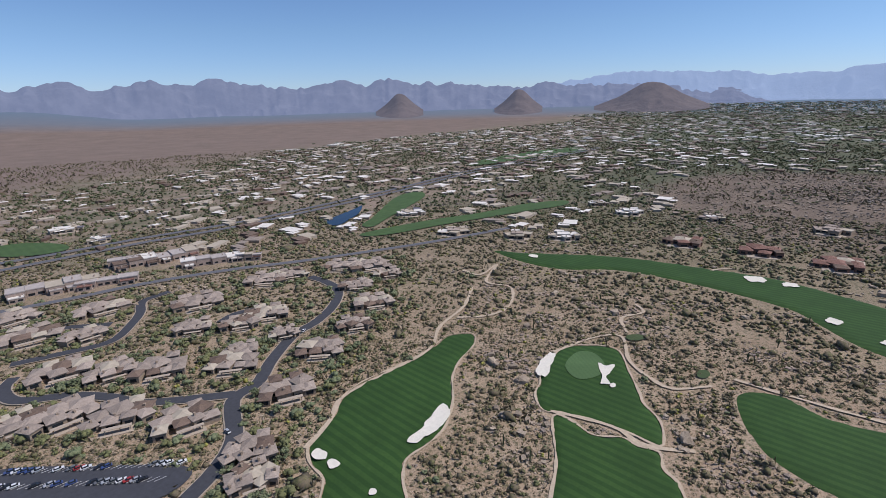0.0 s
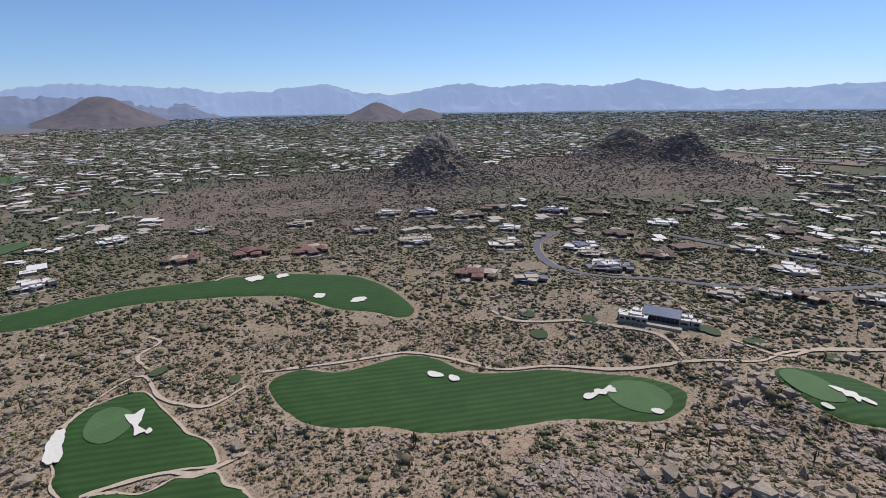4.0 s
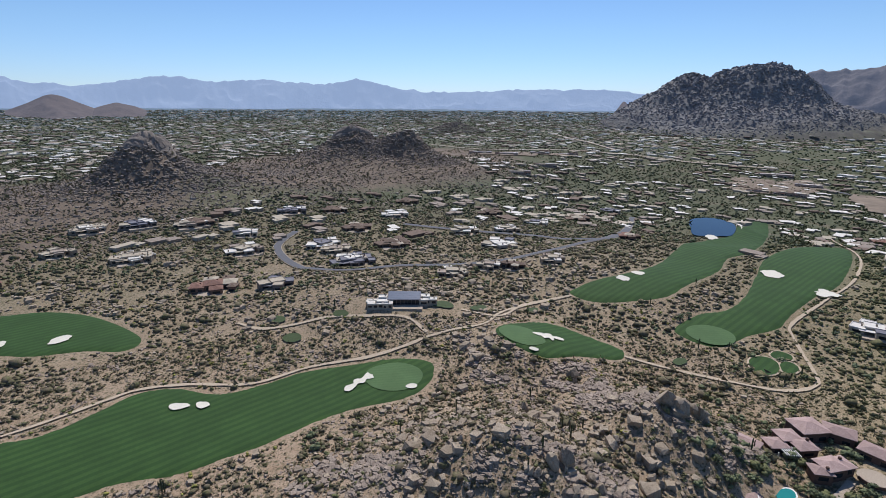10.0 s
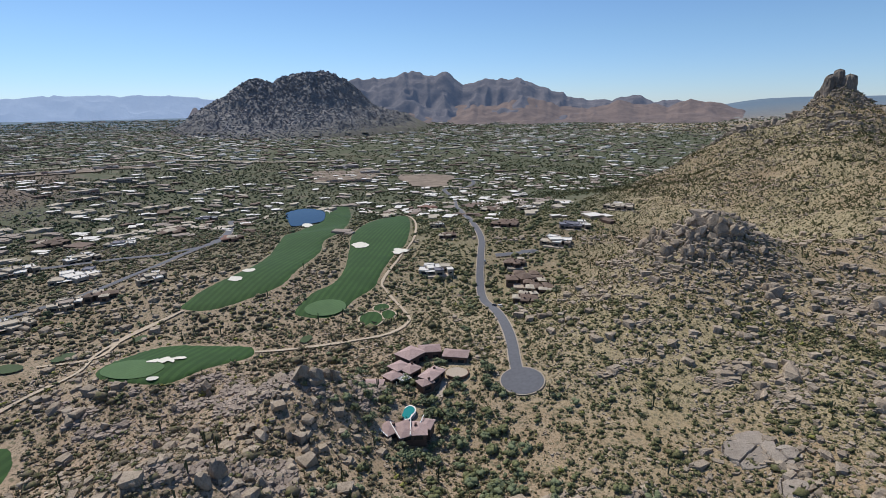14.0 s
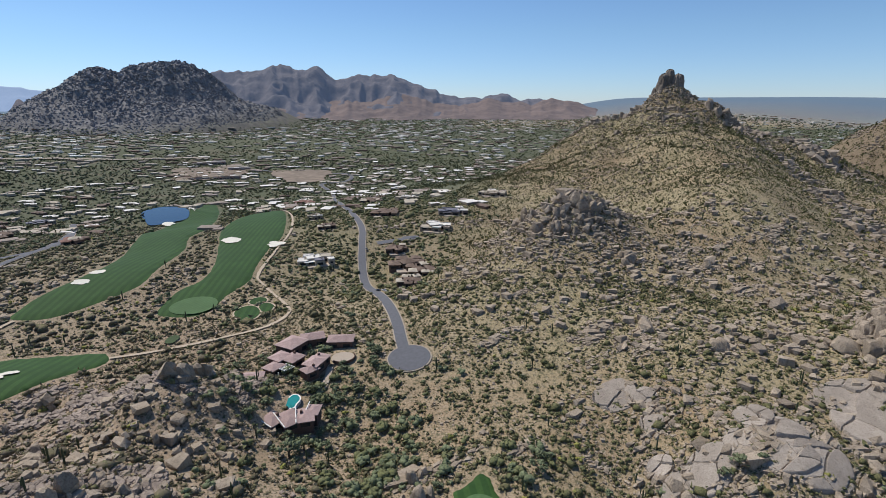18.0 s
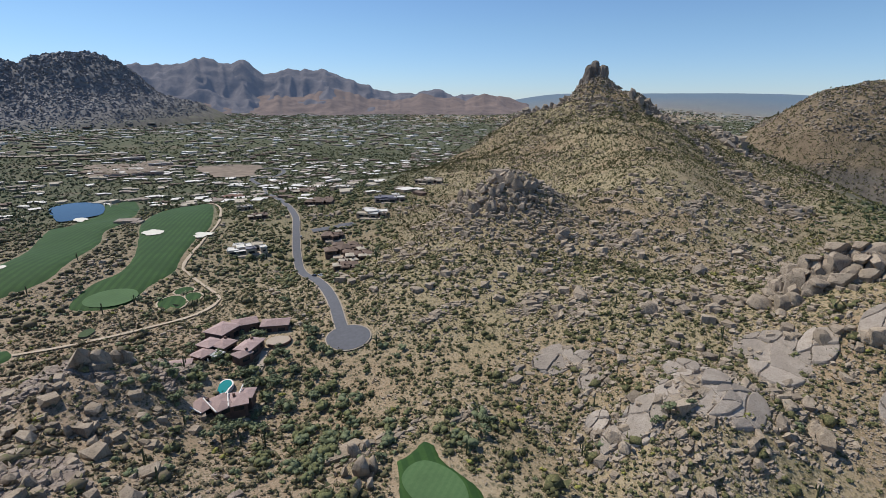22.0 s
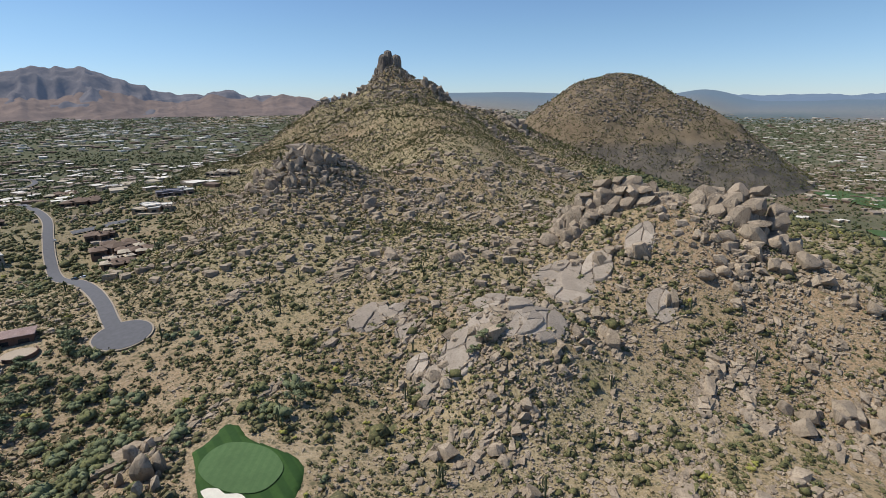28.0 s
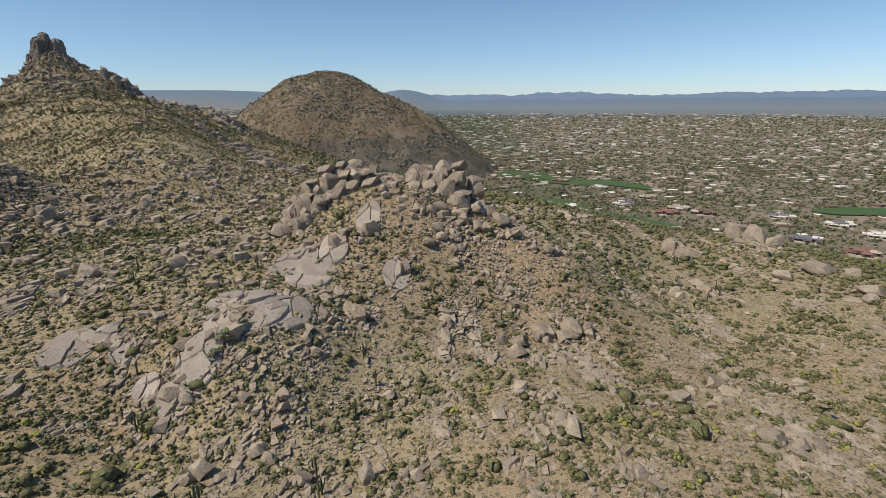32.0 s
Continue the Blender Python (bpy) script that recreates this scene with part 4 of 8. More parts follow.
# ---- distant ranges ----
# heading and height in degrees of arc along each crest, as seen from the hovering place
RIDGE_WEST = [(-175, 1.3), (-165, 1.6), (-153, 1.8), (-148.6, 2.1), (-145.6, 1.7), (-142, 2.2), (-135, 2.2), (-128, 1.55), (-126, 1.85), (-121, 1.75),
              (-118.4, 2.15), (-115.5, 1.6), (-108, 1.3), (-104, 1.1), (-98, 1.0), (-90, 0.7), (-84, 0.1), (-79, -1.2)]
RIDGE_NORTHWEST = [(-106, 0.5), (-100, 1.6), (-96.6, 1.9), (-91.8, 2.1), (-88, 2.0), (-85, 1.85), (-82, 1.45), (-76.6, 1.35), (-73.6, 1.9), (-70.8, 2.15),
                   (-67.7, 1.5), (-64.3, 1.15), (-60.5, 1.6), (-56.7, 2.05), (-53, 1.65), (-49.7, 1.95), (-47.5, 2.05), (-45, 1.6), (-41.7, 1.7),
                   (-38.5, 1.95), (-35, 1.45), (-32, 0.95), (-29.7, 0.9), (-23.8, 1.15), (-18, 1.35), (-13, 1.1), (-8, 1.0), (0, 0.6)]
RIDGE_NORTH = [(2, 1.5), (5.3, 2.75), (7.1, 3.05), (9, 3.15), (11.2, 3.5), (12.9, 3.05), (15.2, 3.3), (16.9, 2.45), (19.6, 3.05), (22.8, 2.9), (25, 2.2),
               (27, 1.5), (30, 0.45), (32, 0.5), (33.5, 0.8), (35.2, 0.75), (36.5, 0.1), (38, 0.3), (39.9, 0.4), (43.5, -0.4), (46, -0.8), (50, -1.2)]
RIDGE_EAST = [(44, 0.1), (52, 0.3), (58, 0.35), (64.4, 0.5), (67.3, 0.95), (69.2, 0.7), (75.6, 0.4), (80.5, 0.45), (82.4, 0.85), (85.7, 0.5), (91.2, 0.55), (93.6, 0.42), (97.2, 0.7),
              (98.7, 0.58), (101.2, 0.75), (103.5, 0.5), (106.7, 0.4), (112.9, 0.38), (119.8, 0.5), (125.5, 0.55), (140, 0.4), (160, 0.5), (185, 0.66)]
CONES = [(-117.5, 0.75, 2.6), (-104.7, 0.85, 2.6), (-91.5, 1.15, 5.4), (-65.7, 0.3, 3.4), (-61, -0.35, 2.4), (-10.5, 0.2, 0.9)]
FOOTHILLS = [(3, -1.2), (8, -0.5), (12, 0.3), (14, -0.1), (17.5, 0.45), (20, 0.35), (22.5, 0.95), (25.5, 0.5), (28, -0.1), (30, -0.4), (33, 0.5), (36, 0.2), (37.5, -0.4), (39.9, 0.65), (42, 0.25), (44, -0.3), (48, -1.2)]


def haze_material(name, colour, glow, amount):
    """Far rock seen through a lot of air: the haze is painted on as emission."""
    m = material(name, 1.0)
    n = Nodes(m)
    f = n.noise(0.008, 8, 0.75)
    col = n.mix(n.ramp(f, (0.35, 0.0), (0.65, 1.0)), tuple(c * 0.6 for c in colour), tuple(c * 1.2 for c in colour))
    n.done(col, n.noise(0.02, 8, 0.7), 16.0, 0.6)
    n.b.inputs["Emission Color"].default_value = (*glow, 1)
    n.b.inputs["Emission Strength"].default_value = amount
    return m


def far_range(name, crest, dist, deep, mat, label, seed, foot=12.0, spurs=0.5, grain_deg=0.1, jag=0.0, eye=158.0):
    """A mountain range along an arc: foot slopes rise by spurs and gullies to a jagged crest."""
    az = np.arange(crest[0][0], crest[-1][0], grain_deg)
    el = np.interp(az, [a for a, _ in crest], [e for _, e in crest])
    el = np.convolve(np.pad(el, 2, "edge"), np.ones(5) / 5, "valid")
    top = np.maximum(eye + dist * np.tan(np.radians(el)), foot + 2)
    rows = np.concatenate([np.linspace(0, 1, 56), [1.08, 1.25]])
    run = np.radians(az) * dist
    for size, amp in ((260, 0.9), (90, 0.7), (35, 0.5)):
        top = top + jag * amp * value_noise(run / size, run * 0 + seed, seed + 8)
    verts = []
    for r in rows:
        d = dist - deep + deep * r
        p = r**1.25 if r <= 1 else 1 - 2.2 * (r - 1)
        v = 0 * run + r * deep
        relief = 0.55 * ridged(run, v, 520, seed + 1) + 0.3 * ridged(run, v, 230, seed + 2) + 0.2 * ridged(run, v, 95, seed + 3) - 0.25
        z = foot + (top - foot) * (p + 0.55 * spurs * relief * math.sin(math.pi * min(r, 1.0)) ** 0.8)
        verts.append(np.stack([d * np.sin(np.radians(az)), d * np.cos(np.radians(az)), z - 40 * (r == 0)], 1))
    n = len(az)
    k = (np.arange(len(rows) - 1)[:, None] * n + np.arange(n - 1)).ravel()
    tris = np.concatenate([np.stack([k, k + 1, k + n], 1), np.stack([k + 1, k + n + 1, k + n], 1)])
    ob = new(name, mesh_from(name, np.concatenate(verts), tris, [mat], smooth=True))
    return tagged(ob, label, "mountain range", kind="structure")


# each range gets its blue haze from the emission of its material
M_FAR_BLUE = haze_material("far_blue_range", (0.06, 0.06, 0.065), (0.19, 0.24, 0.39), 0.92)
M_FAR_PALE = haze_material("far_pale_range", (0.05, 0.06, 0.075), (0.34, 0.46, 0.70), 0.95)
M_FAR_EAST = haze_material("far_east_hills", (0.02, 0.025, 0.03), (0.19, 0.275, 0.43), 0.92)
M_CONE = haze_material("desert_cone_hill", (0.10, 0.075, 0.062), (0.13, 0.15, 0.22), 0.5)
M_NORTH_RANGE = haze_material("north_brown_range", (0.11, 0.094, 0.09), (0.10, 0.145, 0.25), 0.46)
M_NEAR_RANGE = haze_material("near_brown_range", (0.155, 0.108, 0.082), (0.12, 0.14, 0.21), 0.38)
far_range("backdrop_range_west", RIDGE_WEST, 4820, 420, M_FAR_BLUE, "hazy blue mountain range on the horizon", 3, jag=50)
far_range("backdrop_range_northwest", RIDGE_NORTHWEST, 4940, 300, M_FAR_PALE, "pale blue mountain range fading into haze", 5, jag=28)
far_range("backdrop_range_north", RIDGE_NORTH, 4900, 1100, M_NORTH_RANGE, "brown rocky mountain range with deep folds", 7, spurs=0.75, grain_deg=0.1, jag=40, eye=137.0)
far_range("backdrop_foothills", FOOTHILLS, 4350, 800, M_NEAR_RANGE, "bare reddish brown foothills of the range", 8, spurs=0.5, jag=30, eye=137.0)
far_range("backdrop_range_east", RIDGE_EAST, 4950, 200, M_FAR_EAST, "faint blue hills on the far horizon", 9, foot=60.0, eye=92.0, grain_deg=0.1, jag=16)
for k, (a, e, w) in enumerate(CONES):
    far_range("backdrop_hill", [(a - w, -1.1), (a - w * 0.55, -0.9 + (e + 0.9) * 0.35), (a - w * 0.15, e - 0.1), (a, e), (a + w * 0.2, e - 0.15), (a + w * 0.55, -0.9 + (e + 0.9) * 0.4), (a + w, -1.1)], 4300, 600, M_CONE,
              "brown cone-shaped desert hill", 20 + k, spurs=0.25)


# ---- houses ----
def part(name, bm, mat, parent, label="", place=None):
    """One mesh object under a thing or a part."""
    me = bpy.data.meshes.new(name)
    bm.to_mesh(me)
    bm.free()
    for m in mat if isinstance(mat, (list, tuple)) else [mat]:
        me.materials.append(m)
    ob = new(name, me)
    ob.parent = parent
    if place is not None:
        ob.matrix_local = place
    if label:
        tagged(ob, label)
    return ob


def box(w, d, h, x=0.0, y=0.0, z=0.0, bevel=0.0, bm=None):
    """A block standing on z."""
    bm = bm or bmesh.new()
    r = bmesh.ops.create_cube(bm, size=1.0, matrix=Matrix.Translation((x, y, z + h / 2)) @ Matrix.Diagonal((w, d, h, 1)))
    if bevel:
        edges = list({e for v in r["verts"] for e in v.link_edges})
        bmesh.ops.bevel(bm, geom=edges, offset=bevel, segments=1, affect="EDGES")
    return bm


def hip_roof(w, d, rise, over=0.7):
    """A hipped roof with eaves, 0.25 m thick at its edge."""
    bm = bmesh.new()
    a, b = w / 2 + over, d / 2 + over
    ridge = max(0.2, a - b) if a > b else 0.0
    ridge_y = max(0.0, b - a)
    low = [bm.verts.new((sx * a, sy * b, 0)) for sx, sy in ((-1, -1), (1, -1), (1, 1), (-1, 1))]
    up = [bm.verts.new((sx * a, sy * b, 0.25)) for sx, sy in ((-1, -1), (1, -1), (1, 1), (-1, 1))]
    if ridge_y:
        t0, t1 = bm.verts.new((0, -ridge_y, rise)), bm.verts.new((0, ridge_y, rise))
        faces = [(up[0], up[1], t0), (up[1], up[2], t1, t0), (up[2], up[3], t1), (up[3], up[0], t0, t1)]
    else:
        t0, t1 = bm.verts.new((-ridge, 0, rise)), bm.verts.new((ridge, 0, rise))
        faces = [(up[0], up[1], t1, t0), (up[1], up[2], t1), (up[2], up[3], t0, t1), (up[3], up[0], t0)]
    for f in faces:
        bm.faces.new(f)
    bm.faces.new(low[::-1])
    for k in range(4):
        bm.faces.new((low[k], low[(k + 1) % 4], up[(k + 1) % 4], up[k]))
    return bm


def flat_roof(w, d):
    """A flat roof behind a parapet."""
    bm = box(w + 0.5, d + 0.5, 0.35)
    t = 0.35
    for sx in (-1, 1):
        box(t, d + 0.5, 0.45, sx * (w / 2 + 0.25 - t / 2), 0, 0.352, bm=bm)
    for sy in (-1, 1):
        box(w + 0.5 - 2 * t - 0.01, t, 0.45, 0, sy * (d / 2 + 0.25 - t / 2), 0.352, bm=bm)
    return bm


def tile_material(name, a, b):
    m = material(name, 0.85)
    n = Nodes(m)
    col = n.mix(n.ramp(n.noise(1.8, 4), (0.35, 0.0), (0.65, 1.0)), a, b)
    col = n.mix(n.ramp(n.noise(0.25, 3), (0.4, 0.3), (0.6, 0.0)), col, tuple(c * 0.6 for c in a))
    col = n.mix(1.0, col, n.ramp(n.rand(), (0.0, 0.82), (1.0, 1.12)), "MULTIPLY")
    rows = n.t.nodes.new("ShaderNodeTexWave")
    rows.inputs["Scale"].default_value, rows.inputs["Distortion"].default_value = 1.0, 0.3
    n.t.links.new(n.scaled(1, 1, 1, 30), rows.inputs["Vector"])
    n.done(col, rows.outputs["Fac"], 0.06, 0.6)
    return m


M_ROOF = {
    "b": tile_material("brown_tile_roof", (0.15, 0.105, 0.08), (0.205, 0.145, 0.11)),
    "r": tile_material("red_tile_roof", (0.20, 0.105, 0.08), (0.26, 0.15, 0.115)),
    "v": tile_material("tan_tile_roof", (0.30, 0.24, 0.195), (0.40, 0.33, 0.275)),
    "t": plain("tan_flat_roof", (0.42, 0.36, 0.28), 0.9, vary=0.15, scale=0.4),
    "w": plain("white_flat_roof", (0.66, 0.62, 0.56), 0.9, vary=0.1, scale=0.4),
    "p": plain("slate_grey_roof", (0.17, 0.165, 0.19), 0.8, vary=0.15, scale=0.4),
    "z": plain("pale_plaza_roof", (0.40, 0.355, 0.325), 0.9, vary=0.15, scale=0.3),
    "e": tile_material("dusty_pink_roof", (0.36, 0.25, 0.225), (0.45, 0.33, 0.30)),
}
M_WALL = {
    "b": plain("brown_stucco", (0.15, 0.10, 0.075), 0.9), "r": plain("red_brown_stucco", (0.20, 0.12, 0.09), 0.9),
    "v": plain("tan_stucco", (0.30, 0.235, 0.175), 0.9), "t": plain("sand_stucco", (0.29, 0.23, 0.17), 0.9),
    "w": plain("light_stucco", (0.40, 0.34, 0.27), 0.9), "p": plain("grey_brown_stucco", (0.18, 0.15, 0.135), 0.9),
    "z": plain("plaza_stucco", (0.38, 0.30, 0.25), 0.9), "e": plain("dark_red_stucco", (0.14, 0.085, 0.065), 0.9),
}
M_WHITE = plain("white_trim", (0.72, 0.69, 0.63), 0.8, vary=0.06)
M_GLASS = material("window_glass", 0.08)
M_GLASS.node_tree.nodes["Principled BSDF"].inputs["Base Color"].default_value = (0.02, 0.025, 0.03, 1)
M_WOOD = plain("stained_door_wood", (0.12, 0.07, 0.04), 0.7)
M_PATIO = plain("patio_paving", (0.40, 0.33, 0.26), 0.9, vary=0.15)
M_POOL = material("pool_water", 0.05)
M_POOL.node_tree.nodes["Principled BSDF"].inputs["Base Color"].default_value = (0.025, 0.22, 0.21, 1)
M_SOLAR = material("solar_panel_glass", 0.15)
M_SOLAR.node_tree.nodes["Principled BSDF"].inputs["Base Color"].default_value = (0.17, 0.19, 0.235, 1)

LABELS = {
    "b": "brown stucco desert house with dark tile roofs", "r": "red-brown stucco house with low tile roofs", "v": "tan village house with hipped tile roofs",
    "t": "sand-coloured desert house with flat parapet roofs", "w": "modern desert house with white flat roofs", "p": "grey-brown modern house with slate-grey flat roofs",
    "z": "long plaza building with pale flat roofs", "e": "estate wing with a dusty pink roof"}


def wing(parent, rng, style, x, y, w, d, h, turn, roof, front=True, top_style=None):
    """One wing of a house: walls, roof, windows and now and then a chimney."""
    at = pose(x, y, 0, 0, 0, turn)
    wall = part("wall", box(w, d, h + 3.0, z=-3.0), M_WALL[style], parent, place=at)
    top = pose(0, 0, h + 0.01)
    if roof == "hip":
        rise = min(w, d) * 0.17 + 0.4
        lid = part("roof", hip_roof(w, d, rise), M_ROOF[top_style or style], parent, place=at @ top)
    else:
        lid = part("roof", flat_roof(w, d), M_ROOF[top_style or style], parent, place=at @ top)
    n = max(1, int(w / 5))
    for k in range(n):
        u = (k + 0.5) / n * w - w / 2
        ww = w / n * rng.uniform(0.45, 0.72)
        hh = rng.uniform(1.5, 2.3)
        for sy in (-1, 1) if front else (-1,):
            pane = part("window", box(ww, 0.12, hh), M_GLASS, wall, place=pose(u, sy * (d / 2 + 0.02), rng.uniform(0.5, 0.9)))
    if rng.random() < 0.5:
        part("chimney", box(1.1, 1.1, 1.9, bevel=0.08), M_WALL[style], lid, place=pose(rng.uniform(-0.3, 0.3) * w, rng.uniform(-0.2, 0.2) * d, 0.3 if roof == "flat" else 0.6))
    return wall


def foundation(x, y, r):
    a = np.linspace(0, 6.28, 12, endpoint=False)
    return float(np.mean(land(x + r * np.cos(a), y + r * np.sin(a)))) + 0.3


def build_house(x, y, turn, width, style, seed):
    rng = random.Random(seed)
    root = new("plaza_building" if style == "z" else "house")
    root.matrix_world = pose(x, y, foundation(x, y, width * 0.35), 0, 0, turn + rng.uniform(-14, 14))
    tagged(root, LABELS[style], "building" if style == "z" else "house", "houses of the " + ("village" if style == "v" else "desert estates"))
    roof = "hip" if style in "brv" else "flat"
    s = width
    if style == "z":
        n = max(3, int(s / 13))
        for k in range(n):
            u = (k + 0.5) / n * s - s / 2
            wing(root, rng, style, u, rng.uniform(-2, 2), s / n * 0.98, s * rng.uniform(0.22, 0.32), 4.4 + 2.6 * rng.random() + 0.07 * k, 0, "flat", True, rng.choice("zzwbt"))
            if rng.random() < 0.7:
                wing(root, rng, style, u, -s * 0.19, s / n * rng.uniform(0.5, 0.85), s * 0.1, 3.4 + 0.09 * k, 0, "flat", True, rng.choice("zwrb"))
    elif style == "v":
        for k, (u, v, a, b) in enumerate(((-0.28, 0.08, 0.32, 0.30), (0.02, 0.12, 0.30, 0.34), (0.30, 0.06, 0.30, 0.28), (-0.08, -0.16, 0.24, 0.26), (0.36, -0.20, 0.20, 0.26), (-0.38, -0.18, 0.20, 0.24), (0.16, -0.20, 0.18, 0.18), (-0.16, 0.32, 0.22, 0.20), (0.22, 0.33, 0.20, 0.20))):
            wing(root, rng, style, u * s + rng.uniform(-1, 1), v * s + rng.uniform(-1, 1), a * s, b * s, rng.uniform(2.7, 4.2) + 0.09 * k, rng.choice((0, 0, 90, 12, -16, 30)), "hip", True, rng.choice("vvvvvbt"))
        part("patio", box(0.5 * s, 0.2 * s, 3.2, z=-3.1), M_PATIO, root, "paved patio", place=pose(0, -0.38 * s, 0))
        for u in (-0.15, 0.05, 0.2):
            part("post", box(0.35, 0.35, 2.6), M_PATIO, root, place=pose(u * s, -0.4 * s, 0.1))
        part("pergola", box(0.42 * s, 0.08 * s, 0.22, bevel=0.04), M_PATIO, root, "tan painted pergola", place=pose(0.02 * s, -0.4 * s, 2.7))
    else:
        s = s * 0.9
        layout = [(0, 0, 0.36, 0.34), (-0.29, -0.08, 0.27, 0.34), (0.30, 0.05, 0.28, 0.32), (0.10, -0.27, 0.24, 0.24), (-0.12, 0.28, 0.26, 0.24)]
        if rng.random() < 0.7:
            layout.append((0.27, 0.33, 0.22, 0.24))
        if rng.random() < 0.7:
            layout.append((0.40, -0.22, 0.16, 0.22))
        mixed = {"b": "bbbbt", "r": "rrrbt", "t": "ttwvt", "w": "wwwtp", "p": "pppwt"}[style]
        for k, (u, v, a, b) in enumerate(layout):
            wing(root, rng, style, u * s + rng.uniform(-1, 1), v * s + rng.uniform(-1, 1), a * s, b * s, rng.uniform(3.0, 4.4) + 0.13 * k + (1.1 if k == 0 else 0), rng.choice((0, 0, 0, 9, -14, 26)), roof, True, rng.choice(mixed))
        part("patio", box(0.62 * s, 0.3 * s, 3.2, z=-3.12), M_PATIO, root, "paved terrace", place=pose(0.05 * s, -0.34 * s, 0, 0, 0, rng.uniform(-8, 8)))
        part("door", box(1.4, 0.14, 2.4, bevel=0.03), M_WOOD, root, "stained wooden door", place=pose(0.12 * s, -0.325 * s, 0.1))
        if style in "wtp":
            part("canopy", box(0.3 * s, 0.14 * s, 0.3, bevel=0.05), M_WHITE if style == "w" else M_ROOF[style], root, "thin flat canopy over the terrace", place=pose(-0.15 * s, -0.24 * s, 3.0))
    block_line(np.array([[x, y]]), width * 0.46)
    return root


HOUSES = {
    'north': [(106, 443, -13, 37, 'w'), (178, 399, -24, 41, 'b'), (176, 364, -26, 28, 'b'), (155, 345, -24, 25, 'b'), (184, 436, -23, 27, 'b'), (245, 473, -27, 40, 't'), (292, 521, -29, 42, 'p'), (147, 549, -15, 25, 'b'), (150, 611, -14, 21, 't'), (302, 675, -24, 37, 't'), (464, 1082, -23, 46, 'w'), (260, 708, -20, 38, 'b'), (227, 573, -22, 42, 'b'), (397, 591, -34, 46, 't'), (226, 997, -13, 46, 'r')],
    'northwest': [(-136, 454, 17, 30, 't'), (-213, 505, 23, 46, 'w'), (-237, 584, 22, 36, 't'), (-224, 659, 19, 39, 'w'), (-281, 550, 27, 42, 't'), (-405, 579, 35, 46, 'w'), (-441, 668, 33, 46, 'b'), (-323, 455, 35, 44, 'b'), (-319, 383, 40, 46, 'p'), (-359, 403, 42, 37, 't'), (-485, 545, 42, 41, 'b'), (-401, 492, 39, 46, 'b'), (-210, 390, 28, 31, 't'), (-187, 420, 24, 27, 't'), (-164, 427, 21, 26, 'b'), (-198, 1028, 11, 46, 'p'), (-97, 637, 9, 33, 'r'), (-306, 685, 24, 46, 'b'), (-195, 771, 14, 46, 'b')],
    'west': [(-552, 164, 74, 36, 'r'), (-643, 300, 65, 46, 't'), (-614, 339, 61, 46, 'p'), (-567, 377, 56, 46, 't'), (-375, 264, 55, 46, 'r'), (-324, 287, 48, 36, 'p'), (-522, 501, 46, 46, 'p'), (-384, 411, 43, 45, 'w'), (-320, 377, 40, 45, 'p'), (-441, 349, 52, 45, 't'), (-488, 393, 51, 35, 'w'), (-510, 272, 62, 46, 't'), (-587, 241, 68, 36, 't'), (-320, 457, 35, 38, 'b')],
    'southwest': [(-727, -33, 93, 46, 'w'), (-715, 66, 85, 36, 't'), (-774, -80, 96, 31, 't'), (-591, 30, 87, 46, 'r'), (-575, 99, 80, 46, 'r'), (-546, 156, 74, 46, 'r'), (-675, 184, 75, 46, 't'), (-645, 299, 65, 40, 'w'), (-568, 385, 56, 46, 'b'), (-512, 273, 62, 46, 't'), (-639, -323, 117, 46, 'w'), (-566, -145, 104, 40, 't'), (-577, -95, 99, 40, 'w'), (-559, -224, 112, 46, 't')],
    'village': [(-249, -193, 128, 31, 'v'), (-288, -193, 124, 26, 'v'), (-330, -202, 122, 33, 'v'), (-402, -279, 125, 35, 'v'), (-412, -253, 122, 40, 'v'), (-395, -224, 120, 26, 'v'), (-201, -182, 133, 31, 'v'), (-214, -234, 138, 31, 'v'), (-192, -272, 145, 32, 'v'), (-179, -297, 149, 29, 'v'), (-168, -327, 153, 35, 'v'), (-282, -340, 141, 41, 'v'), (-283, -269, 134, 35, 'v'), (-261, -274, 137, 27, 'v'), (-245, -404, 149, 38, 'v')],
    'village_b': [(-207, -366, 151, 29, 'v'), (-192, -404, 155, 41, 'v'), (-204, -452, 156, 40, 'v'), (-345, -324, 134, 38, 'v'), (-363, -310, 131, 30, 'v'), (-137, -278, 155, 34, 'v'), (-149, -248, 150, 32, 'v'), (-159, -213, 144, 30, 'v'), (-123, -291, 158, 27, 'v'), (-152, -163, 138, 24, 'v'), (-137, -149, 138, 22, 'v'), (-359, -236, 124, 30, 'v'), (-259, -231, 132, 21, 'v'), (-244, -301, 142, 27, 'v'), (-229, -241, 137, 20, 'v')],
    'plaza': [(-359, -483, 144, 80, 'z'), (-373, -420, 139, 57, 'z'), (-264, -494, 152, 69, 'z'), (-291, -462, 148, 50, 'z'), (-343, -501, 146, 41, 'z'), (-394, -389, 135, 25, 'z'), (-415, -728, 151, 46, 'w'), (-393, -624, 148, 33, 'w')],
    'east': [(926, -273, -107, 46, 'w'), (860, -324, -111, 46, 'r'), (862, -383, -114, 46, 'b'), (997, -336, -109, 40, 't'), (1198, -204, -100, 43, 'r'), (833, -494, -121, 45, 'w'), (698, -449, -123, 46, 'p'), (780, -548, -125, 46, 'w'), (635, -477, -127, 46, 'r'), (719, -559, -128, 46, 'w'), (1109, -271, -104, 43, 'w'), (896, -356, -112, 43, 't')],
}

for place, rows in HOUSES.items():
    for k, row in enumerate(rows):
        build_house(*row, seed=len(place) * 100 + k)


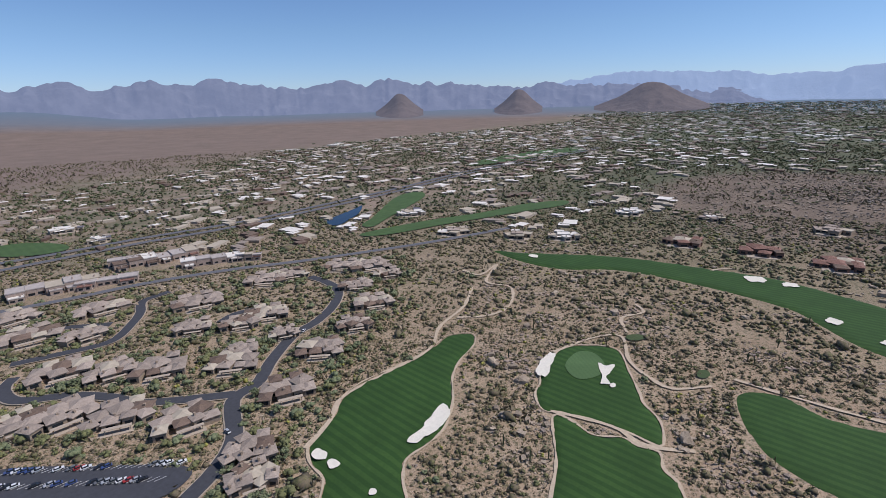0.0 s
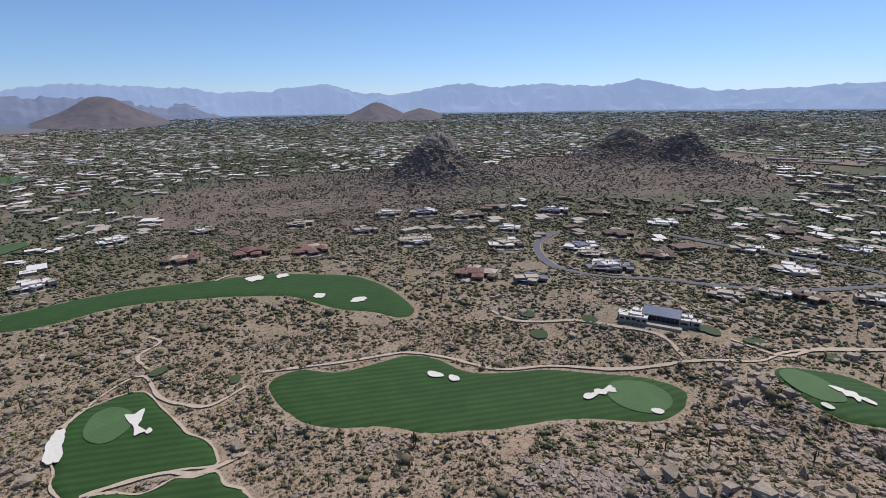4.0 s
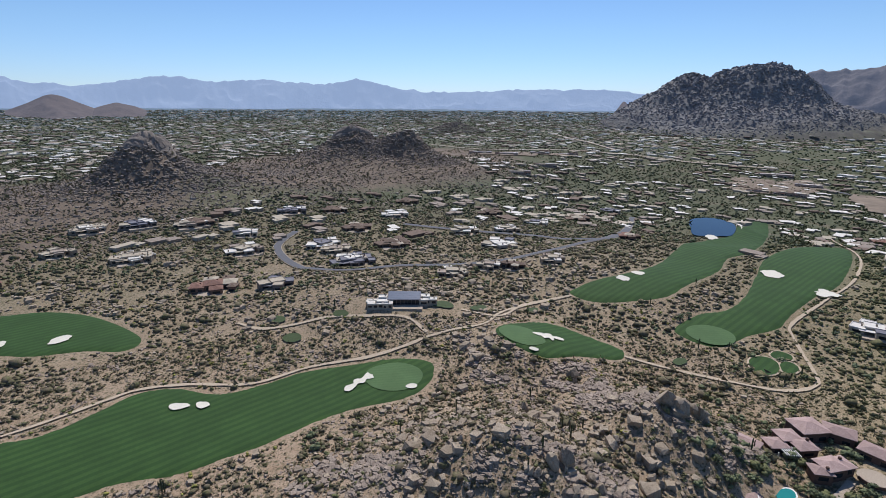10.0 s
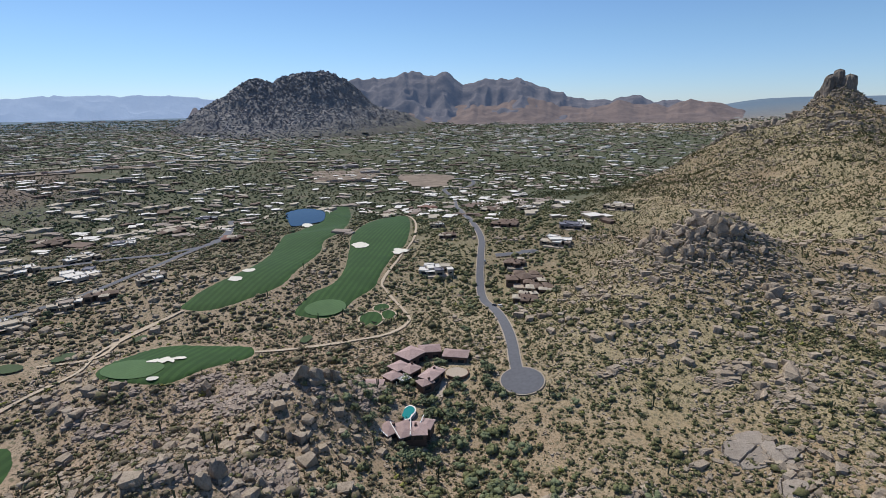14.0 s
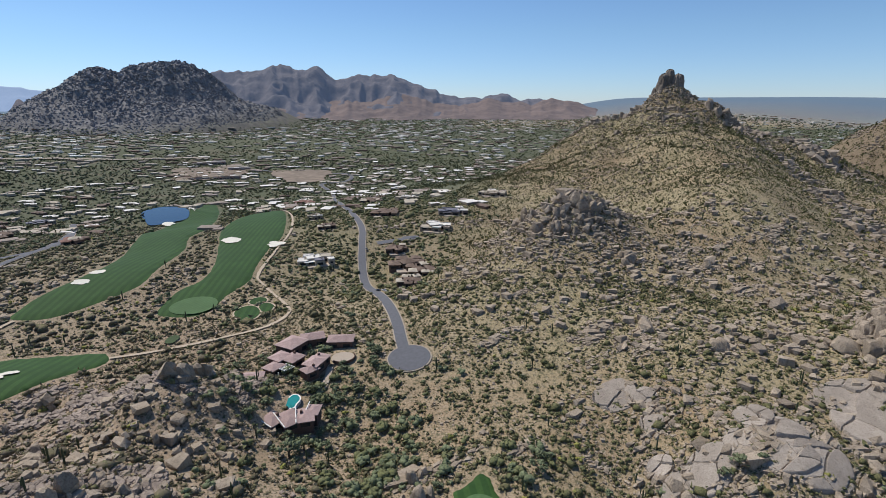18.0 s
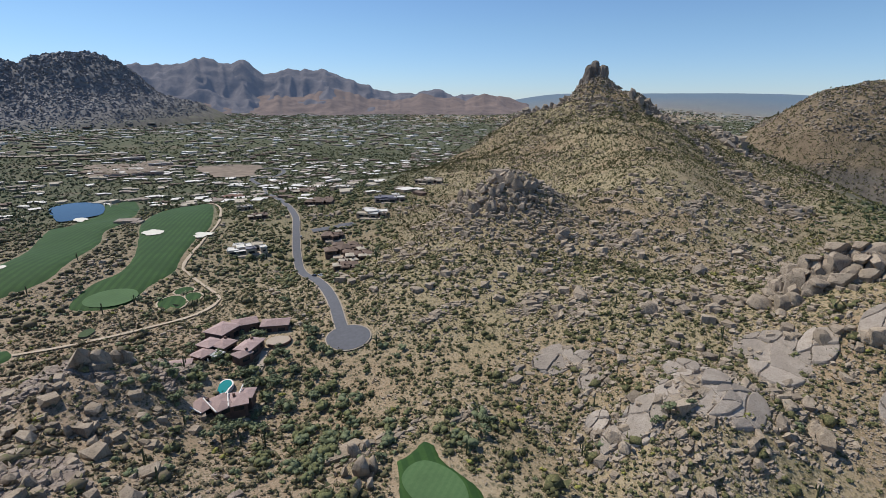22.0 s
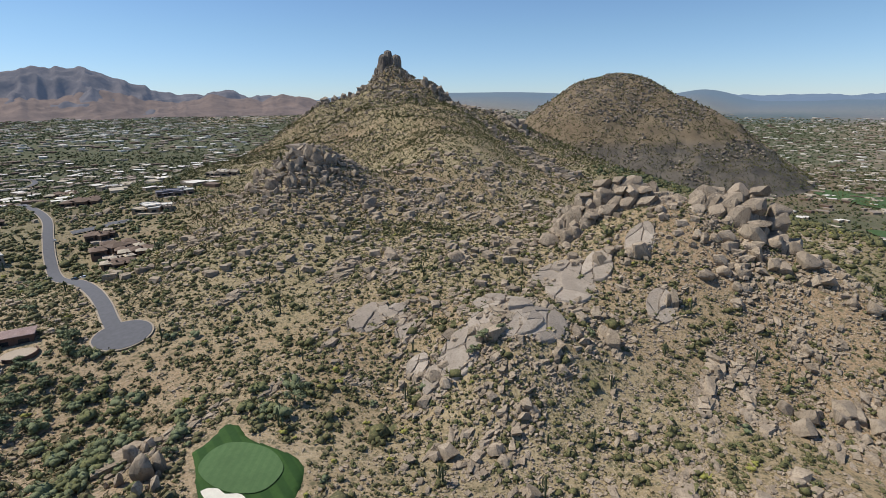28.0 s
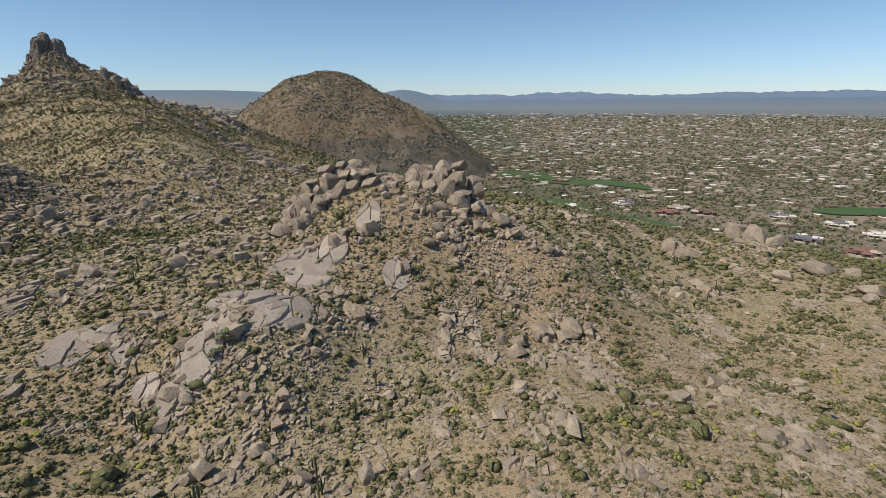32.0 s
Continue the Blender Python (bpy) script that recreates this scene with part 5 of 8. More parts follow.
# ---- the estate by the turning circle, the long modern house, cars and the car park ----
def estate():
    rng = random.Random(5)
    root = new("estate_house")
    gz = foundation(52, 258, 18)
    root.matrix_world = pose(52, 258, gz)
    tagged(root, "rambling desert estate with dusty pink low roofs and dark red walls", "house")
    for x, y, w, d, h, turn in ((22, 249, 17, 8, 3.6, -18), (36, 254, 9, 8, 3.4, 30), (41, 262, 10, 9, 4.4, 32), (47, 258, 10, 9, 4.0, 34), (50, 274, 15, 13, 5.4, 35),
                                (63, 278, 14, 10, 4.6, -8), (77, 268, 16, 10, 4.2, -25), (56, 247, 11, 9, 4.6, 42), (52, 242, 8, 7, 3.6, 20), (60, 251, 9, 8, 4.0, 40)):
        wall = wing(root, rng, "e", x - 52, y - 258, w * 0.9, d * 0.9, h, turn, "hip", True)
    for k in range(7):
        part("pergola_beam", box(0.35, 7.0, 0.4), M_WHITE, root, "pale pergola beam", place=pose(38.5 - 52 + k * 0.9, 249.5 - 258 + k * 0.3, 3.2, 0, 0, 30))
    for u, v in ((37, 247), (44, 251)):
        part("post", box(0.4, 0.4, 3.4, z=-0.2), M_WHITE, root, place=pose(u - 52, v - 258, 0))
    block_line(np.array([(22, 249), (36, 254), (47, 258), (50, 272), (63, 276), (77, 266), (56, 246)]), 7)
    # motor court: a low wall round a paved half circle
    court = new("motor_court")
    cz = foundation(73, 252, 6)
    court.matrix_world = pose(73, 252, cz)
    tagged(court, "paved motor court with a low curved wall", "courtyard")
    bm = bmesh.new()
    bmesh.ops.create_cone(bm, cap_ends=True, segments=28, radius1=6.5, radius2=6.5, depth=2.6, matrix=Matrix.Translation((0, 0, -0.9)))
    part("paving", bm, M_PATIO, court, "tan paving")
    for k in range(11):
        a = radians(-150 + k * 15)
        part("low_wall", box(1.85, 0.4, 1.6, z=-0.4), M_WALL["e"], court, place=pose(6.7 * math.cos(a), 6.7 * math.sin(a), 0.2, 0, 0, math.degrees(a) + 90))
    block_line(np.array([[73, 252]]), 9)
    # pool house
    pool_house = new("pool_house")
    pz = foundation(33, 206, 8)
    pool_house.matrix_world = pose(33, 206, pz)
    tagged(pool_house, "pool house with fanned pink roofs and white ribs", "house")
    for k, (x, y, turn, w, d) in enumerate(((-6.5, 3, 28, 8, 10), (0.5, 0, 12, 8, 11), (7.5, -1, -12, 7, 10), (12, 1.5, -30, 5, 7))):
        wing(pool_house, rng, "e", x, y, w, d, 3.4 - 0.12 * k, turn, "hip", True)
        part("roof_rib", box(0.5, d + 1.4, 0.45, bevel=0.06), M_WHITE, pool_house, "white plastered rib wall", place=pose(x - math.cos(radians(turn)) * w * 0.56, y - math.sin(radians(turn)) * w * 0.56, 4.2, 6, 0, turn))
    block_line(np.array([(27, 208), (33, 206), (41, 206)]), 8)
    # swimming pool
    pool = new("swimming_pool")
    wz = foundation(38, 222, 5)
    pool.matrix_world = pose(38, 222, wz + 0.3)
    tagged(pool, "free-form turquoise swimming pool with pale stone edge", "pool")
    for name, grow, z, mat in (("coping", 0.9, 0.0, M_WHITE), ("water", 0.0, 0.1, M_POOL)):
        bm = bmesh.new()
        ring = []
        for k in range(24):
            a = k / 24 * 2 * math.pi
            r = 4.2 * (1 + 0.28 * math.sin(2 * a + 0.6) + 0.12 * math.sin(3 * a)) + grow
            ring.append(bm.verts.new((r * math.cos(a) * 0.8, r * math.sin(a) * 1.25, z)))
        low = [bm.verts.new((v.co.x, v.co.y, -1.8)) for v in ring]
        bm.faces.new(ring)
        for k in range(24):
            bm.faces.new((ring[k - 1], low[k - 1], low[k], ring[k]))
        part(name, bm, mat, pool, "pale stone coping" if name == "coping" else "turquoise water")
    block_line(np.array([[38, 222]]), 8)
    ribbon("trim", open_curve([(64, 246), (58, 234), (52, 226), (47, 222)], 2), 3.2, 0.5, M_PATIO, "paved footpath from the court to the pool", "path")
    block_line(open_curve([(64, 246), (58, 234), (52, 226)], 2), 2)
    wall = new("retaining_wall")
    wall.matrix_world = pose(53, 222, foundation(53, 222, 4))
    tagged(wall, "low curved retaining wall with white cap", "wall")
    for k in range(7):
        part("block", box(1.9, 0.5, 2.2, z=-1.0, bevel=0.05), M_WALL["e"], wall, place=pose(-5 + k * 1.6, -0.25 * (k - 3) ** 2 * 0.4, 0, 0, 0, -8 * (k - 3)))


estate()


def modern_house():
    """Long house with a dark panelled roof and white flat wings."""
    rng = random.Random(11)
    root = new("modern_house")
    z = foundation(-196, 292, 14)
    root.matrix_world = pose(-198, 291, z, 0, 0, 30) @ Matrix.Diagonal((0.72, 0.78, 0.85, 1))
    tagged(root, "long modern house with solar roof and white flat wings", "house")
    hall = part("hall", box(32, 11, 8.2, z=-3.0), M_WALL["p"], root, "dark glazed hall", place=pose(2, 2, 0))
    lid = part("roof", box(34, 15, 0.5, bevel=0.1), M_ROOF["p"], root, "wide sloping roof", place=pose(2, 2.4, 6.2, 11, 0, 0))
    for i in range(11):
        for j in range(4):
            part("solar_panel", box(2.86, 3.36, 0.12), M_SOLAR, lid, place=pose(-14.6 + i * 2.92, -5.2 + j * 3.45, 0.51))
    for k in range(8):
        part("window", box(3.3, 0.15, 4.2, bevel=0.03), M_GLASS, hall, place=pose(-13.6 + k * 3.9, -5.55, 0.4))
    for x, y, w, d, h in ((-19, -4, 12, 9, 4.4), (-26, -8, 16, 8, 3.5), (-14, -9, 10, 7, 3.8), (-31, -3, 10, 8, 3.2), (22, 0, 9, 8, 4.2), (29, 2, 13, 7, 3.6), (23, 6, 10, 7, 5.0), (-20, 3, 8, 7, 5.2)):
        wing(root, rng, "w", x, y, w, d, h, 0, "flat")
    part("patio", box(34, 9, 3.2, z=-3.1), M_PATIO, root, "paved terrace", place=pose(4, -9, 0))
    block_line(np.array([(-222, 274), (-210, 280), (-196, 288), (-184, 296), (-172, 304), (-166, 308)]), 13)


modern_house()

# turning circle at the end of the lane
bm_circle = closed_curve([(105 + 11.8 * math.cos(a), 232.5 + 11.8 * math.sin(a)) for a in np.linspace(0, 2 * math.pi, 14, endpoint=False)], 1.2)
sheet("road_8", bm_circle, 0.5, M_ASPHALT, "round asphalt turning circle at the end of the lane", "road")
ribbon("trim", np.vstack([bm_circle, bm_circle[:2]]), 1.5, 0.38, M_KERB, "pale concrete kerb round the turning circle", "kerb", across=1)
block_poly(bm_circle)
block_line(bm_circle, 2)

# car park in the south-west
LOT = closed_curve([(-86, -262), (-102, -262), (-120, -222), (-134, -186), (-128, -176), (-112, -182), (-96, -215), (-80, -245)], 2.0)
sheet("road_9", LOT, 0.45, M_DARK_ASPHALT, "dark asphalt car park with marked bays", "car park")
block_poly(LOT)
M_LINE = plain("white_paint", (0.7, 0.7, 0.68), 0.8, vary=0.08)


def car_material(name, c):
    m = material(name, 0.3, 0.2)
    Nodes(m).done(c)
    m.node_tree.nodes["Principled BSDF"].inputs["Coat Weight"].default_value = 0.5
    return m


CAR_PAINT = [car_material("car_paint_" + n, c) for n, c in (("white", (0.7, 0.7, 0.7)), ("silver", (0.4, 0.41, 0.43)), ("black", (0.02, 0.02, 0.025)), ("grey", (0.14, 0.145, 0.15)), ("red", (0.35, 0.03, 0.03)), ("blue", (0.05, 0.08, 0.2)))]
M_TYRE = plain("tyre_rubber", (0.02, 0.02, 0.02), 0.9)


def build_car(paint, word):
    root = new("car")
    tagged(root, word + " car parked on the asphalt", "car", "parked cars")
    bm = box(4.5, 1.8, 0.62, z=0.32, bevel=0.14)
    body = part("body", bm, paint, root, word + " painted body")
    bm = bmesh.new()
    lo = [bm.verts.new((x, y, 0.94)) for x, y in ((-1.75, -0.82), (1.15, -0.82), (1.15, 0.82), (-1.75, 0.82))]
    hi = [bm.verts.new((x, y, 1.46)) for x, y in ((-1.25, -0.66), (0.5, -0.66), (0.5, 0.66), (-1.25, 0.66))]
    bm.faces.new(hi)
    for k in range(4):
        bm.faces.new((lo[k - 1], lo[k], hi[k], hi[k - 1]))
    part("cabin_glass", bm, M_GLASS, body, "dark glass")
    part("cabin_roof", box(1.7, 1.28, 0.08, -0.37, 0, 1.45, 0.03), paint, body)
    for x in (-1.4, 1.4):
        for y in (-0.82, 0.82):
            bm = bmesh.new()
            bmesh.ops.create_cone(bm, cap_ends=True, segments=14, radius1=0.33, radius2=0.33, depth=0.22, matrix=Matrix.Translation((x, y, 0.33)) @ Matrix.Rotation(radians(90), 4, "X"))
            part("wheel", bm, M_TYRE, root)
    return root


CARS = [build_car(p, w) for p, w in zip(CAR_PAINT, ("white", "silver", "black", "grey", "red", "blue"))]


def car_at(k, x, y, turn):
    m = pose(x, y, float(land(x, y)) + 0.5 + 0.0012 * math.hypot(x, y), 0, 0, turn)
    if not car_at.used[k]:
        car_at.used[k] = True
        CARS[k].matrix_world = m
        return CARS[k]
    return copy_thing(CARS[k], m)


car_at.used = [False] * 6
rng = random.Random(3)
for row, (x0, y0, n) in enumerate(((-101, -256, 26), (-92, -252, 24))):
    for k in range(n):
        x, y = x0 - k * 1.32, y0 + k * 2.72
        if rng.random() < 0.62:
            car_at(rng.choice((0, 0, 1, 1, 2, 3, 3, 4, 5)), x - 1.2, y + 0.4, -26 + 2 * rng.uniform(-1, 1) + (180 if rng.random() < 0.3 else 0))
bays = bmesh.new()
for x0, y0, n in ((-101, -256, 27), (-92, -252, 25)):
    for k in range(n):
        x, y = x0 - k * 1.32 - 0.5, y0 + k * 2.72 - 0.95
        z = float(land(x, y)) + 0.5 + 0.0012 * math.hypot(x, y) + 0.1
        m = pose(x, y, z, 0, 0, -26) @ Matrix.Diagonal((5.0, 0.16, 0.03, 1))
        bmesh.ops.create_cube(bays, size=1.0, matrix=m)
me = bpy.data.meshes.new("trim")
bays.to_mesh(me)
bays.free()
me.materials.append(M_LINE)
tagged(new("trim", me), "white painted bay lines on the car park", "road marking", kind="structure")
for k, x, y, turn in ((2, 131, 347, 112), (0, 134, 342, 112), (1, 160, 453, 78), (3, 206, 625, 72), (0, -268, -222, 200), (1, -160, -185, 250)):
    car_at(k, x, y, turn)
for k in range(6):
    if not car_at.used[k]:
        car_at(k, -100 - 3 * k, -240 + 6 * k, -26)

# building site, pale lots, lanes and larger buildings of the far town
for k, pts in enumerate(([(-39, 1529), (28, 1625), (116, 1650), (201, 1640), (220, 1534), (89, 1465), (11, 1455)], [(228, 1481), (327, 1524), (405, 1443), (354, 1325), (290, 1339), (232, 1406)], [(-700, 1420), (-580, 1440), (-450, 1640), (-520, 1650), (-640, 1520)])):
    o = closed_curve(pts, 12.0)
    o = o.mean(0) + (o - o.mean(0)) * (0.9 + 0.7 * value_noise(o[:, 0] / 45, o[:, 1] / 45, 33) + 0.3 * value_noise(o[:, 0] / 16, o[:, 1] / 16, 34))[:, None]
    sheet("ground_lot_%d" % (k + 1), o, 0.8, M_DIRT, "bare graded dirt lot in the far town", "dirt lot", step=14)
    if k == 1:
        block_poly(o)
for k, pts in enumerate(([(-963, 1630), (-770, 1575), (-630, 1615), (-477, 1754), (-290, 1833), (-87, 1810), (120, 1790)], [(-799, 2520), (-524, 2111), (-363, 1892)])):
    ribbon("road_%d" % (20 + k), open_curve(pts, 16.0), 14, 1.2, M_KERB, "pale concrete road through the far town", "road")
for k, (x, y, turn, w) in enumerate(((-688, 1461, 22, 70), (-605, 1474, 20, 70), (-534, 1575, 18, 60), (-462, 1645, 16, 60), (-446, 1367, 17, 64), (-440, 1161, 20, 50), (115, 1690, -4, 80), (135, 1470, -5, 70), (66, 1477, -3, 50), (180, 1580, -6, 60))):
    build_house(x, y, turn, w, "z", 4000 + k)


# ---- rocks ----
def rounded_rock(seed, blocky=4.5, flats=22, low=0.44, high=0.86, bite=1.0, sharp=24):
    """A boulder: a block with flats broken off, sharp here and there, and a weathered skin."""
    rng = random.Random(seed)
    bm = bmesh.new()
    bmesh.ops.create_icosphere(bm, subdivisions=3, radius=1.0)
    planes = []
    for k in range(flats):
        v = Vector((rng.gauss(0, 1), rng.gauss(0, 1), rng.gauss(0.1, 0.7))).normalized()
        planes.append((v, rng.uniform(low, high)))
    off = Vector((rng.uniform(0, 50), rng.uniform(0, 50), rng.uniform(0, 50)))
    for v in bm.verts:
        p = v.co.copy()
        p = p / (abs(p.x) ** blocky + abs(p.y) ** blocky + abs(p.z) ** blocky) ** (1 / blocky)
        p = p * (1 + 0.16 * noise.noise(p * 0.9 + off))
        for n, d in planes:
            e = p.dot(n) - d
            if e > 0:
                p = p - n * e * bite
        p = p * (1 + 0.05 * noise.noise(p * 2.2 + off) + 0.035 * noise.noise(p * 6 + off))
        v.co = p
    for f in bm.faces:
        f.smooth = True
    me = bpy.data.meshes.new("boulder")
    bm.to_mesh(me)
    bm.free()
    me.set_sharp_from_angle(angle=radians(sharp))
    return me


def with_material(me, m):
    c = me.copy()
    c.materials.append(m)
    return c


_shapes = [rounded_rock(40 + k) for k in range(9)]
_bed = [rounded_rock(100 + k, 5.0, 13, 0.58, 0.92, 0.95, 26) for k in range(8)]
ROCK_MESHES = {"b": [with_material(m, M_ROCK) for m in _shapes + _bed[:3]], "o": [with_material(m, M_ROCK) for m in _bed]}


M_SPIRE_BLOCK = rock_material("ridge_granite", (0.265, 0.216, 0.164), (0.355, 0.292, 0.226), (0.14, 0.112, 0.085))
M_OUTCROP = rock_material("outcrop_granite", (0.31, 0.247, 0.183), (0.39, 0.318, 0.243), (0.17, 0.13, 0.095), 0.8)
# grey granite of the great hill, lightened and cooled to paint in haze
M_HILL_ROCK = rock_material("hill_granite", (0.20, 0.193, 0.20), (0.285, 0.274, 0.278), (0.14, 0.134, 0.138))
CRAG_MESHES = [with_material(m, M_HILL_ROCK) for m in _shapes]
KNOB_MESHES = [with_material(m, M_DARK_ROCK) for m in _shapes]
RIDGE_MESHES = [with_material(m, M_SPIRE_BLOCK) for m in _shapes]


def massif(name, cx, cy, along, across, turn, tall, cell, seed, mat, label, group, stretch=1.6, step=0.55, fine=60):
    """Bedrock showing through the slope: jointed blocks of uneven height with rounded edges."""
    nu, nv = fine, max(12, int(fine * across / along))
    u, v = np.meshgrid(np.linspace(-1, 1, nu), np.linspace(-1, 1, nv))
    c, s_ = math.cos(radians(turn)), math.sin(radians(turn))
    x, y = cx + u * along / 2 * c - v * across / 2 * s_, cy + u * along / 2 * s_ + v * across / 2 * c
    wx = u * along / 2 + cell * 0.9 * value_noise(x / cell / 1.3, y / cell / 1.3, seed)
    wy = v * across / 2 + cell * 0.9 * value_noise(x / cell / 1.3, y / cell / 1.3, seed + 1)
    d1, gap, own = worley(wx / (cell * stretch), wy / cell, seed)
    _, gap2, own2 = worley(wx / (cell * 0.6), wy / (cell * 0.42), seed + 3)
    edge = np.clip((0.80 - np.sqrt(u * u + v * v) + 0.4 * value_noise(x / cell * 0.8, y / cell * 0.8, seed + 2)) / 0.34, -0.6, 1)
    body = tall * (1 - step + step * own) * np.sqrt(np.clip(edge, 0, 1)) + 0.14 * tall * (own2 - 0.5) * (edge > 0)
    seam = np.clip(1 - gap / 0.13, 0, 1) * min(0.8 + tall * 0.5, 6.5) + np.clip(1 - gap2 / 0.08, 0, 1) * min(tall * 0.12, 0.9)
    z = land(x, y) + np.where(edge > 0, body - seam * (edge > 0), edge * 9 - 0.3) + 0.10 * cell * value_noise(x / 1.4, y / 1.4, seed + 4) * 0.5
    k = (np.arange(nv - 1)[:, None] * nu + np.arange(nu - 1)).ravel()
    tris = np.concatenate([np.stack([k, k + 1, k + nu], 1), np.stack([k + 1, k + nu + 1, k + nu], 1)])
    me = mesh_from(name, np.stack([x.ravel(), y.ravel(), z.ravel()], 1), tris, [mat], smooth=True)
    me.set_sharp_from_angle(angle=radians(35))
    return tagged(new(name, me), label, "rock", group)


def plates(cx, cy, along, across, turn, cell, seed, mat, label, group):
    """Bare bedrock in the hillside: flat plates, each a little tilted, with open cracks between and broken rims."""
    n = 74
    u, v = np.meshgrid(np.linspace(-1, 1, n), np.linspace(-1, 1, int(n * across / along)))
    c, q = math.cos(radians(turn)), math.sin(radians(turn))
    px, py = u * along / 2, v * across / 2
    x, y = cx + px * c - py * q, cy + px * q + py * c
    wx = (px + cell * 0.35 * value_noise(x / cell, y / cell, seed)) / (cell * 1.7)
    wy = (py + cell * 0.35 * value_noise(x / cell, y / cell, seed + 1)) / cell
    _, gap, own, ox, oy = worley(wx, wy, seed, True)
    out = u * u + v * v + 0.55 * value_noise(x / cell * 0.9, y / cell * 0.9, seed + 2) + 0.35 * (own - 0.5)
    lean = 0.9 * ((own * 7.3) % 1 - 0.5) * (wx - ox) + 1.1 * ((own * 13.7) % 1 - 0.3) * (wy - oy)
    z = 0.5 + 1.5 * own + lean + 0.12 * value_noise(x / 1.2, y / 1.2, seed + 3)
    z = z * np.clip((0.95 - out) / 0.12, 0, 1) - 1.3 * np.clip(1 - gap / 0.05, 0, 1) - 3.0 * np.clip((out - 0.88) / 0.12, 0, 1)
    k = (np.arange(u.shape[0] - 1)[:, None] * n + np.arange(n - 1)).ravel()
    tris = np.concatenate([np.stack([k, k + 1, k + n], 1), np.stack([k + 1, k + n + 1, k + n], 1)])
    me = mesh_from("granite_slab", np.stack([x.ravel(), y.ravel(), (land(x, y) + z).ravel()], 1), tris, [mat], smooth=True)
    me.set_sharp_from_angle(angle=radians(30))
    return tagged(new("granite_slab", me), label, "rock", group)


def put_rock(kind, x, y, w, h, turn, rng, name="boulder", label="weathered tan granite boulder on the desert slope", group="boulders of the slopes"):
    me = rng.choice(ROCK_MESHES[kind])
    ob = new(name, me)
    z = float(land(x, y))
    deep = w * rng.uniform(0.42, 0.55)
    ob.matrix_world = Matrix.Translation((x, y, z + h * 0.32)) @ pose(0, 0, 0, rng.uniform(-8, 8), rng.uniform(-8, 8), turn + rng.uniform(-25, 25)) @ Matrix.Diagonal((w * 0.55, deep, h * 0.72, 1))
    return tagged(ob, label, "rock", group)


